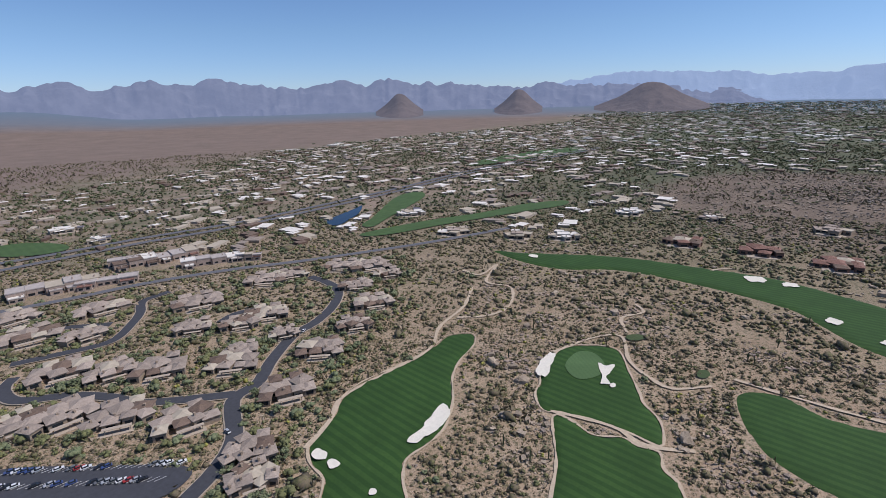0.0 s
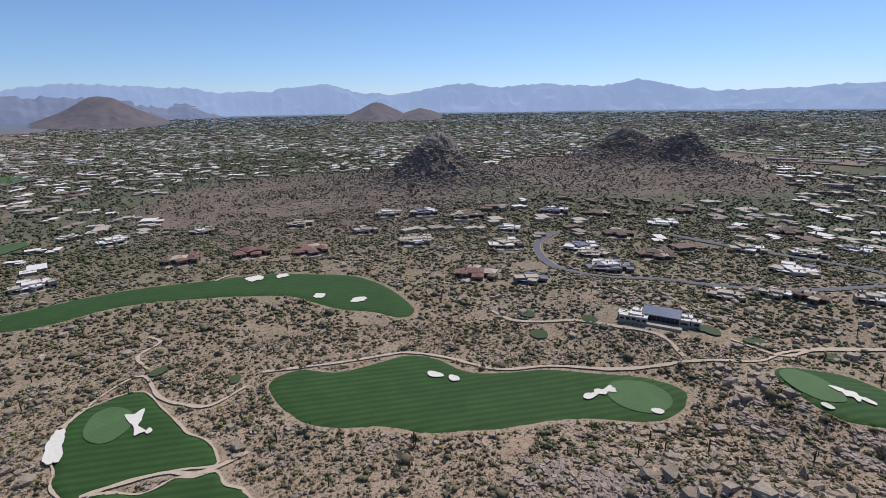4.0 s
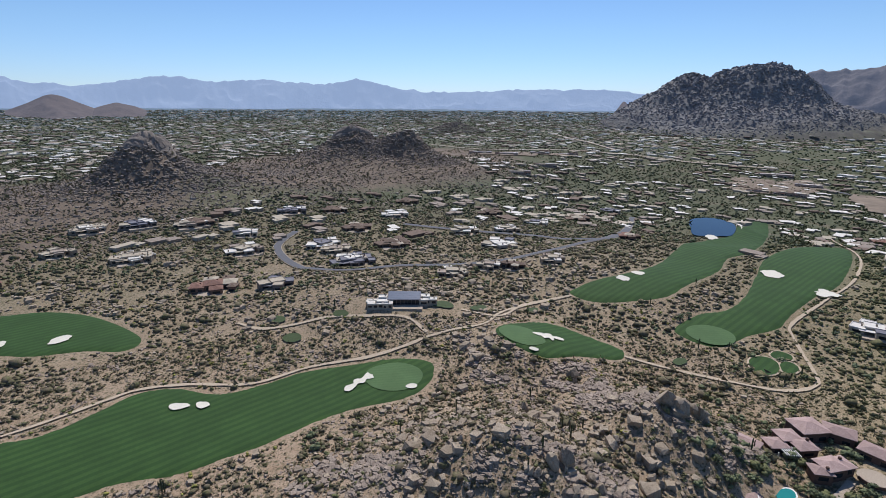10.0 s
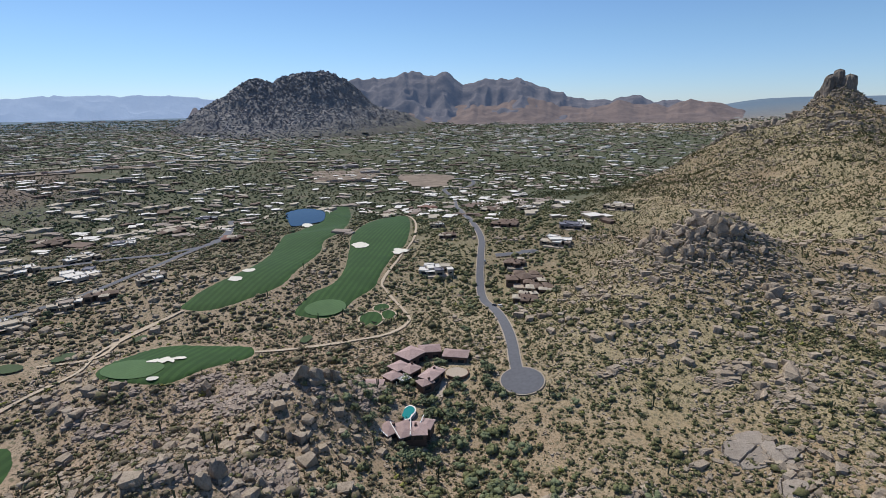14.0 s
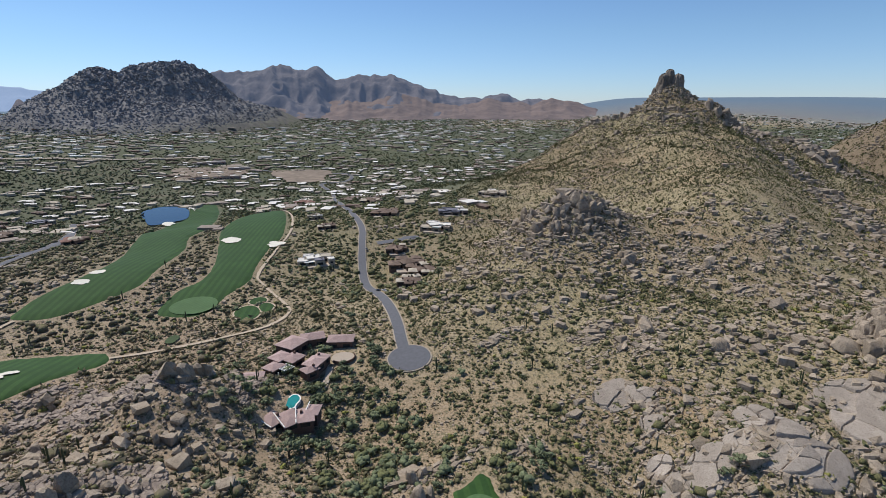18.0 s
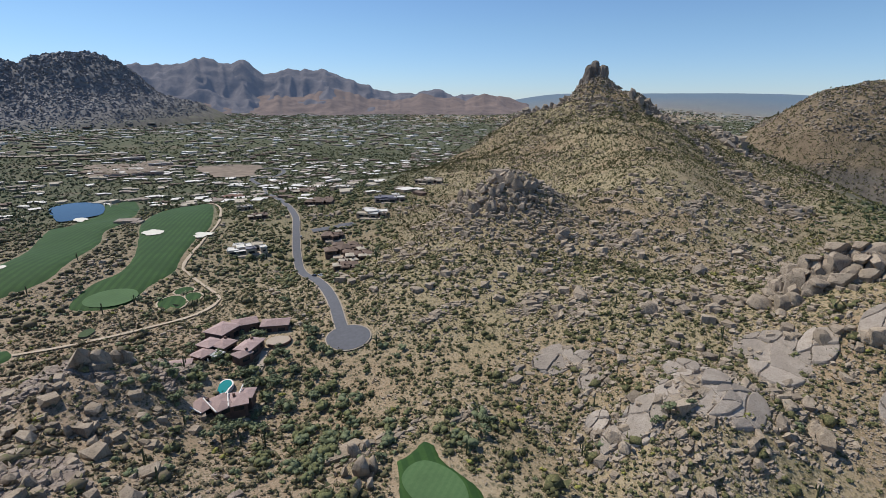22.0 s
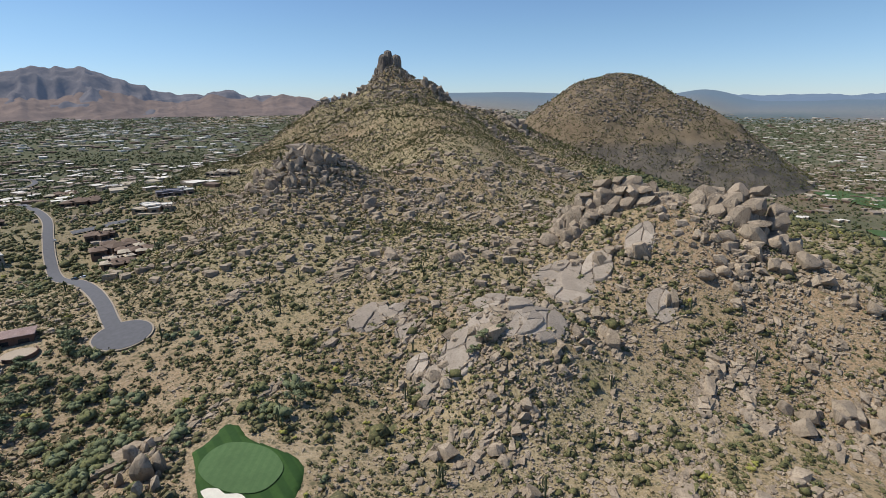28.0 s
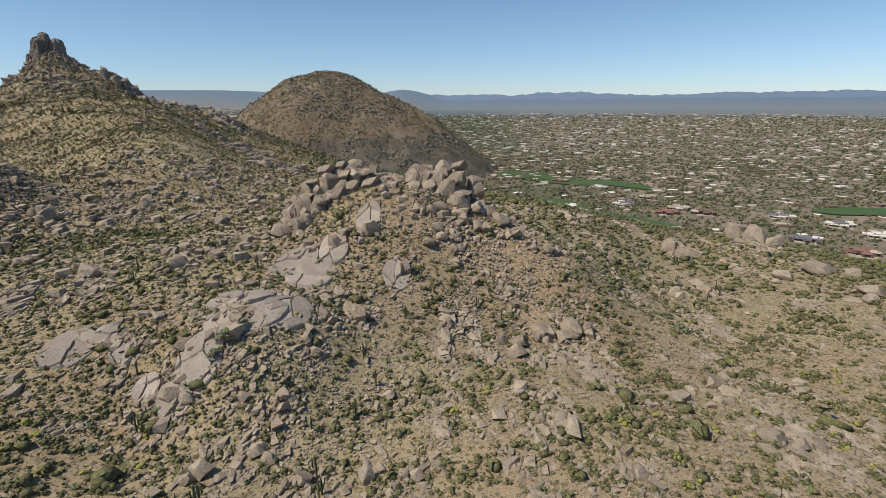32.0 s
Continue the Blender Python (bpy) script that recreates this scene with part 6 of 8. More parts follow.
ROCKS = {
    'knoll': [(-11, 225, 17.0, 13.6, 3), (4, 231, 11.1, 9.9, -1), (-61, 259, 10.0, 11.3, 13), (-39, 160, 11.3, 9.0, 14), (-25, 160, 9.1, 6.4, 9), (-75, 218, 7.8, 6.6, 19), (-103, 242, 8.0, 5.3, 23), (-34, 202, 7.0, 5.4, 9), (-27, 200, 6.4, 5.4, 8), (-94, 187, 7.2, 5.5, 27), (-77, 151, 4.6, 4.2, 27), (-45, 149, 6.6, 5.2, 17), (-32, 170, 7.1, 4.7, 11), (-17, 195, 6.9, 5.3, 5), (-59, 221, 7.2, 4.8, 15), (-23, 218, 6.2, 4.5, 6), (-62, 156, 6.3, 4.5, 22), (-32, 152, 7.5, 5.3, 12), (-74, 247, 6.5, 4.6, 17), (-7, 188, 6.2, 4.7, 2)],
    'green_tower': [(65, 137, 9.7, 11.4, -24), (68, 150, 7.9, 6.9, -24), (74, 151, 6.6, 6.1, -25), (60, 130, 8.5, 6.4, -24), (64, 129, 5.6, 5.1, -26), (60, 140, 5.3, 6.6, -22)],
    'hillside': [(287, 246, 14.1, 9.2, -48), (326, 211, 12.8, 8.5, -56), (245, 144, 12.7, 5.7, -58), (226, 8, 6.9, 4.8, -87), (296, 105, 8.4, 4.2, -69), (296, -9, 13.1, 6.6, -91), (296, -27, 19.7, 7.2, -95), (231, -34, 19.1, 10.9, -98), (221, -23, 15.7, 9.4, -96), (228, -44, 13.6, 8.2, -101), (213, 48, 15.1, 9.0, -76), (228, 60, 10.8, 7.0, -74), (258, -22, 8.9, 5.9, -95), (237, 216, 14.3, 5.0, -46), (177, 135, 10.3, 4.6, -50), (181, 127, 7.2, 3.6, -53), (119, 143, 5.9, 3.6, -37), (138, 62, 9.8, 3.5, -63), (158, 61, 8.4, 5.0, -67), (154, 73, 8.4, 4.6, -62)],
    'eastslope': [(212, -22, 17.5, 10.0, -96), (227, -33, 11.8, 8.0, -98), (236, -49, 16.6, 7.2, -102), (236, -57, 12.9, 6.7, -104), (220, -40, 7.9, 5.2, -100), (169, -30, 7.5, 4.2, -100), (154, -31, 7.8, 3.9, -102), (146, -25, 7.4, 3.3, -100), (256, 32, 9.9, 11.6, -82), (295, -5, 13.0, 9.8, -91), (294, -23, 11.7, 7.8, -94), (285, -44, 15.9, 8.3, -99), (287, -49, 11.0, 7.1, -100), (430, -216, 21.2, 14.8, -117), (422, -229, 27.4, 15.8, -119), (398, -161, 19.0, 9.5, -112), (402, -231, 20.5, 8.2, -120), (335, -224, 31.0, 8.9, -124), (331, -201, 21.5, 7.7, -122), (310, -125, 15.1, 7.5, -112), (286, -221, 28.0, 9.6, -129), (227, 8, 6.3, 5.3, -87), (258, -24, 7.7, 5.3, -95), (195, -98, 15.4, 6.1, -118), (127, -47, 6.9, 4.2, -111), (150, -94, 12.8, 5.5, -124), (147, -101, 10.8, 6.0, -126)],
    'eastslope_low': [(137, 62, 11.4, 4.9, -63), (127, 74, 13.1, 6.4, -57), (128, 45, 10.7, 5.3, -68), (130, 28, 10.6, 5.3, -76), (129, 13, 8.6, 5.2, -83), (154, 60, 8.9, 4.5, -66), (154, 99, 13.1, 6.6, -55), (158, -11, 11.7, 4.3, -93), (171, 27, 8.5, 3.4, -80), (179, 56, 6.6, 3.1, -71), (214, 46, 9.0, 6.5, -77), (218, 63, 10.2, 6.1, -73), (200, 55, 9.5, 5.7, -73), (292, 26, 9.7, 6.5, -84), (290, 108, 20.4, 7.5, -68), (295, 94, 13.6, 6.8, -71), (241, 144, 12.4, 6.2, -58), (285, 245, 18.1, 9.9, -48), (334, 216, 17.4, 7.0, -56)],
    'outcrop_a': [(383, 126, 17.4, 31.0, -71), (387, 112, 19.1, 24.9, -73), (392, 99, 21.8, 24.6, -75), (365, 77, 17.7, 10.4, -77), (359, 101, 20.1, 11.3, -74), (340, 82, 22.6, 12.1, -76), (340, 72, 16.5, 9.0, -77), (396, 76, 17.4, 17.0, -79), (398, 65, 15.7, 16.2, -80), (381, 124, 17.4, 16.3, -71), (385, 120, 17.4, 31.1, -72), (395, 92, 21.8, 24.3, -76)],
    'outcrop_b': [(384, 24, 20.6, 20.3, -86), (384, 12, 18.2, 27.6, -88), (384, 17, 22.3, 13.3, -87), (383, 6, 16.5, 23.1, -89), (385, -2, 19.0, 31.6, -90), (383, -10, 16.5, 30.9, -91), (385, 1, 28.9, 18.2, -90), (344, 23, 18.5, 9.6, -86), (345, 11, 16.4, 11.2, -88), (354, 24, 15.3, 9.9, -86), (383, -11, 20.6, 22.7, -91), (387, 12, 24.8, 25.1, -88), (328, 14, 14.3, 7.1, -87), (328, 4, 14.3, 7.1, -89)],
    'slabs': [(174, 148, 19.9, 10.5, -47), (188, 76, 16.1, 10.6, -66), (196, 71, 21.2, 11.8, -68), (196, 87, 21.6, 10.5, -64), (247, 78, 28.8, 10.4, -71), (202, 99, 17.7, 8.6, -62), (267, 72, 18.5, 6.8, -74), (286, 56, 19.3, 7.1, -78), (256, 89, 24.1, 7.8, -70), (166, 93, 17.9, 13.4, -58), (155, 97, 13.3, 7.5, -55), (181, 93, 11.7, 5.6, -61), (172, 125, 9.9, 4.5, -52), (158, 108, 9.2, 6.0, -53), (253, 37, 14.5, 11.6, -81), (183, 139, 10.6, 3.7, -50)],
    'knob_rock': [(286, 306, 20.0, 15.4, -42), (280, 299, 13.4, 7.1, -42), (261, 296, 14.7, 12.1, -40), (279, 284, 11.3, 6.1, -43), (269, 317, 11.8, 10.0, -39), (267, 334, 14.1, 11.2, -37), (297, 302, 13.8, 8.3, -43), (290, 317, 14.0, 6.5, -41), (253, 312, 13.2, 9.7, -38), (269, 360, 12.9, 13.5, -35), (302, 295, 11.1, 8.3, -44), (279, 320, 11.1, 8.3, -40), (276, 357, 11.9, 21.1, -36), (281, 293, 11.5, 7.1, -42)],
}

rng = random.Random(17)
for place, rows in ROCKS.items():
    kind = "s" if place == "slabs" else "o" if place.startswith("outcrop") else "b"
    for x, y, w, h, turn in rows:
        c, s_ = math.cos(radians(turn)), math.sin(radians(turn))
        if kind == "s":
            block_line(np.array([[x, y]]), w * 0.36)
            plates(x, y, w * 1.35, w * 0.95, 8 + rng.uniform(-15, 15), w * 0.5, rng.randrange(900), M_PALE_ROCK, "broad flat plates of pale granite in the hillside", "granite slabs")
        elif kind == "o":
            x, y = 11 + (x - 11) * 0.85, -2 + (y + 2) * 0.85
            for k in range(2):
                u, v = w * rng.uniform(-0.8, 0.8), -w * rng.uniform(0.1, 1.0)
                q = rng.uniform(0.3, 0.6)
                put_rock("o", x + u * c - v * s_, y + u * s_ + v * c, w * q, w * q * rng.uniform(0.45, 0.65), turn, rng, "outcrop_block", "broken granite block beside a ridge outcrop", "blocks of the outcrops")
        else:
            put_rock("b", x, y, w * 0.66, h * 0.74, turn, rng)
            for k in range(2 if w > 6 else 1):
                u, v = w * rng.uniform(-0.6, 0.6), w * rng.uniform(-0.5, 0.25)
                q = rng.uniform(0.22, 0.5)
                put_rock("b", x + u * c - v * s_, y + u * s_ + v * c, w * q, h * q * 1.15, turn, rng)
# the two jointed outcrops on the ridge: tiers of blocks with open joints between them
def outcrop(cx, cy, turn, wide, deep, crest, seed):
    """Blocks stand side by side along the ridge, two or three high; crest gives the height along it."""
    rng = random.Random(seed)
    c, q = math.cos(radians(turn)), math.sin(radians(turn))
    for row in range(3):
        u = -wide / 2
        while u < wide / 2:
            w = rng.uniform(6.0, 12.5)
            tall = float(np.interp((u + w / 2) / wide + 0.5, (0, 0.15, 0.35, 0.5, 0.68, 0.85, 1), crest)) * (1.0, 0.72, 0.4)[row]
            v = (0.15 - 0.42 * row) * deep + rng.uniform(-2, 2)
            x, y = cx + (u + w / 2) * c - v * q, cy + (u + w / 2) * q + v * c
            z, h = float(land(x, y)) - 2.5, 0.0
            while h < tall:
                step = min(rng.uniform(6.0, 12.0), tall - h + 2.0)
                ob = new("outcrop_block", rng.choice(OUTCROP_MESHES))
                ob.matrix_world = Matrix.Translation((x + rng.uniform(-1, 1), y + rng.uniform(-1, 1), z + h + step * 0.5)) @ pose(0, 0, 0, rng.uniform(-7, 7), rng.uniform(-7, 7), turn + rng.uniform(-14, 14)) @ Matrix.Diagonal((w * 0.6, rng.uniform(0.55, 0.75) * deep * 0.52, step * 0.66, 1))
                tagged(ob, "huge jointed tan granite block of a ridge outcrop", "rock", "blocks of the outcrops")
                h += step * 0.92
            u += w * 0.93


OUTCROP_MESHES = [with_material(rounded_rock(150 + k, 8.0, 16, 0.6, 0.98, 1.0, 20), M_OUTCROP) for k in range(8)]
outcrop(318, 84, -73, 62, 15, (3, 11, 19, 21, 17, 12, 3), 811)
outcrop(327, 14, -87, 50, 17, (3, 9, 15, 22, 24, 19, 4), 812)
for k, (x, y, along, across, turn, tall) in enumerate(((318, 84, 78, 32, -73, 14), (327, 14, 64, 34, -87, 14))):
    massif("granite_outcrop", x, y, along, across, turn, tall, 9, 706 + k, M_OUTCROP, "massive jointed granite outcrop on the ridge", "granite outcrops", 1.4, 0.5, 100)
massif("granite_outcrop", 322, 50, 34, 16, -78, 5, 6, 704, M_OUTCROP, "low jointed granite outcrop on the ridge", "granite outcrops", 1.5, 0.55, 60)
massif("granite_outcrop", 395, -160, 40, 26, -112, 9, 9, 705, M_ROCK, "massive jointed granite outcrop on the ridge", "granite outcrops", 1.5, 0.55, 90)
for k in range(34):
    a, d = rng.uniform(0, 6.28), 32 * math.sqrt(rng.random())
    w = rng.uniform(3.0, 8.5) * (1.25 - 0.5 * d / 32)
    ob = put_rock("b", 282 + d * math.cos(a), 304 + d * math.sin(a), w, w * rng.uniform(0.6, 0.95), rng.uniform(0, 180), rng, "hilltop_boulder", "angular weathered boulder piled on the hilltop", "boulders of the hilltop")
    ob.data = rng.choice(RIDGE_MESHES)
for x, y, w, h in ((287, 300, 14, 9), (296, 296, 10, 7), (281, 293, 9, 6), (276, 306, 10, 8), (293, 287, 8, 5)):
    ob = put_rock("b", x, y, w, h, rng.uniform(-60, -20), rng, "hilltop_boulder", "large angular boulder on top of the near knob", "boulders of the hilltop")
    ob.data = rng.choice(RIDGE_MESHES)
massif("cap_rock", -812, 484, 120, 62, 59, 12, 34, 760, M_DARK_ROCK, "massive granite cap rock on a dark knob", "cap rocks of the knobs", 1.5, 0.4, 90)
massif("cap_rock", -806, 976, 120, 62, 39, 12, 34, 761, M_DARK_ROCK, "massive granite cap rock on a dark knob", "cap rocks of the knobs", 1.5, 0.4, 90)
# the spire on the peak: two tall towers grown together above a skirt of blocks
def rock_tower(seed, rx, ry, tall, taper=0.62):
    """A weathered granite column: joints run down it, ledges round it, and its head is rounded."""
    rng = random.Random(seed)
    off = Vector((rng.uniform(0, 90), rng.uniform(0, 90), rng.uniform(0, 90)))
    bm = bmesh.new()
    n, rows, rings = 44, 40, []
    for j in range(rows):
        u = j / (rows - 1)
        fat = (1.3 - (1.3 - taper) * u**0.7) * math.sqrt(max(0.0, 1 - max(0.0, (u - 0.86) / 0.14) ** 2.4))
        ring = []
        for k in range(n):
            a = 2 * math.pi * k / n
            c, s = math.cos(a), math.sin(a)
            q = (abs(c) ** 3.2 + abs(s) ** 3.2) ** (-1 / 3.2)
            p = Vector((c * 1.7, s * 1.7, u * 2.2)) + off
            joint = abs(noise.noise(Vector((c * 1.6, s * 1.6, u * 0.5)) + off))
            f = q * fat * (1 + 0.22 * noise.noise(p) + 0.10 * noise.noise(p * 2.7) + 0.05 * noise.noise(p * 6) - 0.08 * max(0.0, 0.16 - joint) / 0.16)
            ring.append(bm.verts.new((rx * f * c, ry * f * s, tall * u + 2.2 * noise.noise(p * 3))))
        rings.append(ring)
    for a, b in zip(rings, rings[1:]):
        for k in range(n):
            bm.faces.new((a[k - 1], a[k], b[k], b[k - 1]))
    bm.faces.new(rings[-1])
    for f in bm.faces:
        f.smooth = True
    me = bpy.data.meshes.new("spire_rock")
    bm.to_mesh(me)
    bm.free()
    me.materials.append(M_SPIRE)
    me.set_sharp_from_angle(angle=radians(32))
    return me


M_SPIRE = rock_material("spire_granite", (0.165, 0.138, 0.115), (0.25, 0.208, 0.17), (0.095, 0.077, 0.062))
for seed, u, v, rx, ry, z0, z1 in ((1, -9, 0, 15, 13, 138, 196), (2, -1, 3, 10, 9, 160, 203), (3, 13, 1, 13, 12, 138, 195), (4, -25, -3, 15, 13, 96, 171), (5, 26, -2, 14, 13, 96, 164), (6, 0, -12, 18, 13, 96, 175)):
    ob = new("spire_rock", rock_tower(seed, rx, ry, z1 - z0, 0.62 if seed < 4 else 0.22))
    ob.matrix_world = pose(833 + 0.62 * (u - 5) + 0.78 * v, 663 - 0.78 * (u - 5) + 0.62 * v, z0, 0, 0, -51 + 20 * seed)
    tagged(ob, "tall weathered granite tower on the peak", "rock", "rocks of the spire")
# rock ribs down from the spire and along the shoulder: heading right of the view line, run towards it, width, height
for u, v, w, h in ((-58, -4, 14, 14), (-70, -8, 16, 20), (-88, -4, 18, 18), (-106, -2, 20, 22), (-120, 4, 18, 20), (-135, -4, 22, 20), (-150, 4, 18, 16), 
                   (60, -52, 18, 17), (70, -60, 20, 20), (82, -62, 20, 20), (95, -60, 18, 20), (106, -56, 18, 18), (118, -50, 18, 18), (132, -44, 18, 16), (88, -84, 22, 16), (112, -92, 20, 14), (150, -60, 24, 14), (205, -120, 26, 14), (226, -100, 22, 12)):
    for k in range(4):
        du, dv, q = rng.uniform(-0.7, 0.7) * w, rng.uniform(-0.7, 0.5) * w, rng.uniform(0.45, 0.8) if k else 0.85
        x, y = 833 + 0.62 * (u + du) + 0.78 * (v + dv), 663 - 0.78 * (u + du) + 0.62 * (v + dv)
        ob = new("ridge_rock", rng.choice(RIDGE_MESHES))
        ob.matrix_world = Matrix.Translation((x, y, float(land(x, y)) + h * q * (0.34 if u < -70 else 0.14))) @ pose(0, 0, 0, rng.uniform(-10, 10), rng.uniform(-10, 10), rng.uniform(0, 180)) @ Matrix.Diagonal((w * q * 0.58, w * q * 0.5, h * q * 0.68, 1))
        tagged(ob, "jagged weathered granite block on a ridge of the peak", "rock", "rocks of the peak ridges")


def hull(points, seed):
    """Corner points and triangles of a broken stone."""
    rng = random.Random(seed)
    bm = bmesh.new()
    for _ in range(points):
        k = len(bm.verts)
        v = Vector((1 if k & 1 else -1, 1 if k & 2 else -1, 1 if k & 4 else -1)) * 0.72 + Vector([rng.uniform(-0.42, 0.42) for _ in range(3)])
        bm.verts.new((v.x, v.y * rng.uniform(0.7, 0.9), v.z * 0.62))
    r = bmesh.ops.convex_hull(bm, input=bm.verts)
    bmesh.ops.delete(bm, geom=list({v for v in r["geom_interior"] + r["geom_unused"] if isinstance(v, bmesh.types.BMVert)}), context="VERTS")
    bmesh.ops.triangulate(bm, faces=bm.faces)
    bm.verts.index_update()
    v = np.array([p.co[:] for p in bm.verts])
    t = np.array([[p.index for p in f.verts] for f in bm.faces])
    bm.free()
    return v, t


def leaf_cloud(count, seed, leaf=0.34, top=0.85, hollow=0.35):
    """A bush as loose leaf clumps, each one triangle, round a half-open dome."""
    r = np.random.RandomState(seed)
    d = r.normal(size=(count, 3))
    d[:, 2] = np.abs(d[:, 2]) * 0.9 + 0.05
    d /= np.linalg.norm(d, axis=1)[:, None]
    c = d * (hollow + (1 - hollow) * r.rand(count, 1) ** 0.5) * (0.8 + 0.35 * r.rand(count, 1))
    c[:, 2] *= top
    v = (c[:, None, :] + r.normal(size=(count, 3, 3)) * leaf).reshape(-1, 3)
    v[:, 2] = np.maximum(v[:, 2], -0.1)
    return v, np.arange(count * 3).reshape(-1, 3)


def lump(points, seed):
    """A rounded, uneven dome of foliage."""
    rng = random.Random(seed)
    bm = bmesh.new()
    for k in range(points):
        z = -0.25 + 1.25 * (k + 0.5) / points
        w = math.sqrt(max(0.02, 1 - max(z, 0.0) ** 2)) * (1.0 if z > 0 else 0.8)
        a, f = 2.4 * k + rng.uniform(-0.5, 0.5), rng.uniform(0.78, 1.12)
        bm.verts.new((w * f * math.cos(a), w * f * math.sin(a), max(z, -0.12) * rng.uniform(0.8, 1.05)))
    r = bmesh.ops.convex_hull(bm, input=bm.verts)
    bmesh.ops.delete(bm, geom=list({v for v in r["geom_interior"] + r["geom_unused"] if isinstance(v, bmesh.types.BMVert)}), context="VERTS")
    bmesh.ops.triangulate(bm, faces=bm.faces)
    bm.verts.index_update()
    v = np.array([p.co[:] for p in bm.verts])
    t = np.array([[p.index for p in f.verts] for f in bm.faces])
    bm.free()
    return v, t


def bushy(seed, lumps=1, leaves=6, leaf=0.3):
    """A dense bush: rounded tufts grown together, with loose sprigs standing out."""
    rng = random.Random(seed)
    vs, ts, n = [], [], 0
    for k in range(lumps):
        v, t = lump(10 if lumps == 1 else 11, seed * 7 + k)
        q = 0.84 if lumps == 1 else rng.uniform(0.42, 0.64)
        a, d = rng.uniform(0, 6.28), 0.0 if lumps == 1 else rng.uniform(0.22, 0.6)
        vs.append(v * q + np.array((d * math.cos(a), d * math.sin(a), 0.0 if lumps == 1 else rng.uniform(0.0, 0.42))))
        ts.append(t + n)
        n += len(v)
    v, t = leaf_cloud(leaves, seed, leaf * 0.75, 0.95, 0.8)
    vs.append(v)
    ts.append(t + n)
    return np.concatenate(vs), np.concatenate(ts)


def tuft(seed, points, leaves, leaf):
    """A small bush: an uneven core wrapped in loose sprigs."""
    v, t = lump(points, seed)
    w, q = leaf_cloud(leaves, seed + 5, leaf, 0.9, 0.75)
    return np.concatenate([v * 0.8, w]), np.concatenate([t, q + len(v)])


def stamp(name, templates, x, y, size, mat, label, category, lift=0.0, flat=1.0, seed=0, kind="stuff", tall=None, strike=None):
    """Sets many copies of the templates on the ground, joined into one mesh."""
    r = np.random.RandomState(seed)
    which = r.randint(len(templates), size=len(x))
    z = land(x, y)
    turn = r.rand(len(x)) * 2 * np.pi
    if strike is not None:
        turn = radians(strike) + r.normal(0, 0.35, len(x)) + np.pi * (turn > np.pi)
    tall = r.uniform(0.75, 1.2, len(x)) if tall is None else tall
    vs, ts, n = [], [], 0
    for k, (v, t) in enumerate(templates):
        m = which == k
        if not m.any():
            continue
        c, s = np.cos(turn[m])[:, None], np.sin(turn[m])[:, None]
        px = (v[None, :, 0] * c - v[None, :, 1] * s) * size[m][:, None] + x[m][:, None]
        py = (v[None, :, 0] * s + v[None, :, 1] * c) * size[m][:, None] + y[m][:, None]
        pz = v[None, :, 2] * (size[m] * tall[m] * flat)[:, None] + (z[m] + lift * size[m])[:, None]
        vs.append(np.stack([px, py, pz], 2).reshape(-1, 3))
        ts.append((t[None] + (np.arange(m.sum()) * len(v))[:, None, None] + n).reshape(-1, 3))
        n += m.sum() * len(v)
    ob = new(name, mesh_from(name, np.concatenate(vs), np.concatenate(ts), [mat], smooth=category in ("shrubs", "trees")))
    return tagged(ob, label, category, kind=kind)


def spread(count, near, far, seed, az0=-165.0, az1=135.0):
    """Even chance over a ring sector round the hovering place."""
    r = np.random.RandomState(seed)
    d = np.sqrt(r.uniform(near**2, far**2, count))
    a = np.radians(r.uniform(az0, az1, count))
    return d * np.sin(a), d * np.cos(a), r


def rise_at(x, y):
    return height(x, y) - base_z(x, y)


STONES = [hull(8, 200 + k) for k in range(10)]
SLIVERS = [(v * np.array((1.55, 0.8, 0.85)), t) for v, t in (hull(9, 240 + k) for k in range(12))]
BLOCKS = [hull(14, 300 + k) for k in range(10)]
BUSH = [tuft(400 + k, 7, 7, 0.26) for k in range(12)]
TUFT = [leaf_cloud(6, 450 + k, 0.5, 0.6) for k in range(8)]
BUSH_MID = [lump(6, 500 + k) for k in range(10)]
BUSH_FAR = [leaf_cloud(3, 600 + k, 0.68) for k in range(6)]
TREE_FAR = [lump(6, 650 + k) for k in range(8)]

# shrubs on the slopes and flats
x, y, r = spread(68000, 40, 350, 1)
keep = is_free(x, y) & (value_noise(x / 9, y / 9, 40) + 0.5 * value_noise(x / 40, y / 40, 41) > -0.34)
keep &= (x < 90) | (y > 60) | (value_noise(x / 13, y / 13, 47) > -0.06)
x, y = x[keep], y[keep]
stamp("desert_shrubs", BUSH, x, y, np.exp(np.random.RandomState(2).normal(-0.22, 0.55, len(x))), M_SHRUB, "low olive and straw-coloured desert shrubs on sandy ground", "shrubs", seed=2)
x, y, r = spread(45000, 40, 360, 25)
keep = is_free(x, y) & (value_noise(x / 18, y / 18, 44) > -0.12)
x, y = x[keep], y[keep]
stamp("dry_grass", TUFT, x, y, np.exp(r.normal(-0.75, 0.35, len(x))), M_STRAW, "tufts of dry straw-coloured grass between the shrubs", "grass", seed=26)
x, y, r = spread(88000, 350, 760, 3)
keep = is_free(x, y) & (value_noise(x / 20, y / 20, 42) > -0.3)
x, y = x[keep], y[keep]
keep = (land(x, y) < 14) | (0.857 * (x - 140) < 0.514 * (y - 300))
x, y = x[keep], y[keep]
stamp("desert_brush", BUSH_MID, x, y, np.exp(np.random.RandomState(4).normal(0.36, 0.42, len(x))), M_SHRUB, "olive desert brush scattered over the flats", "shrubs", seed=4)
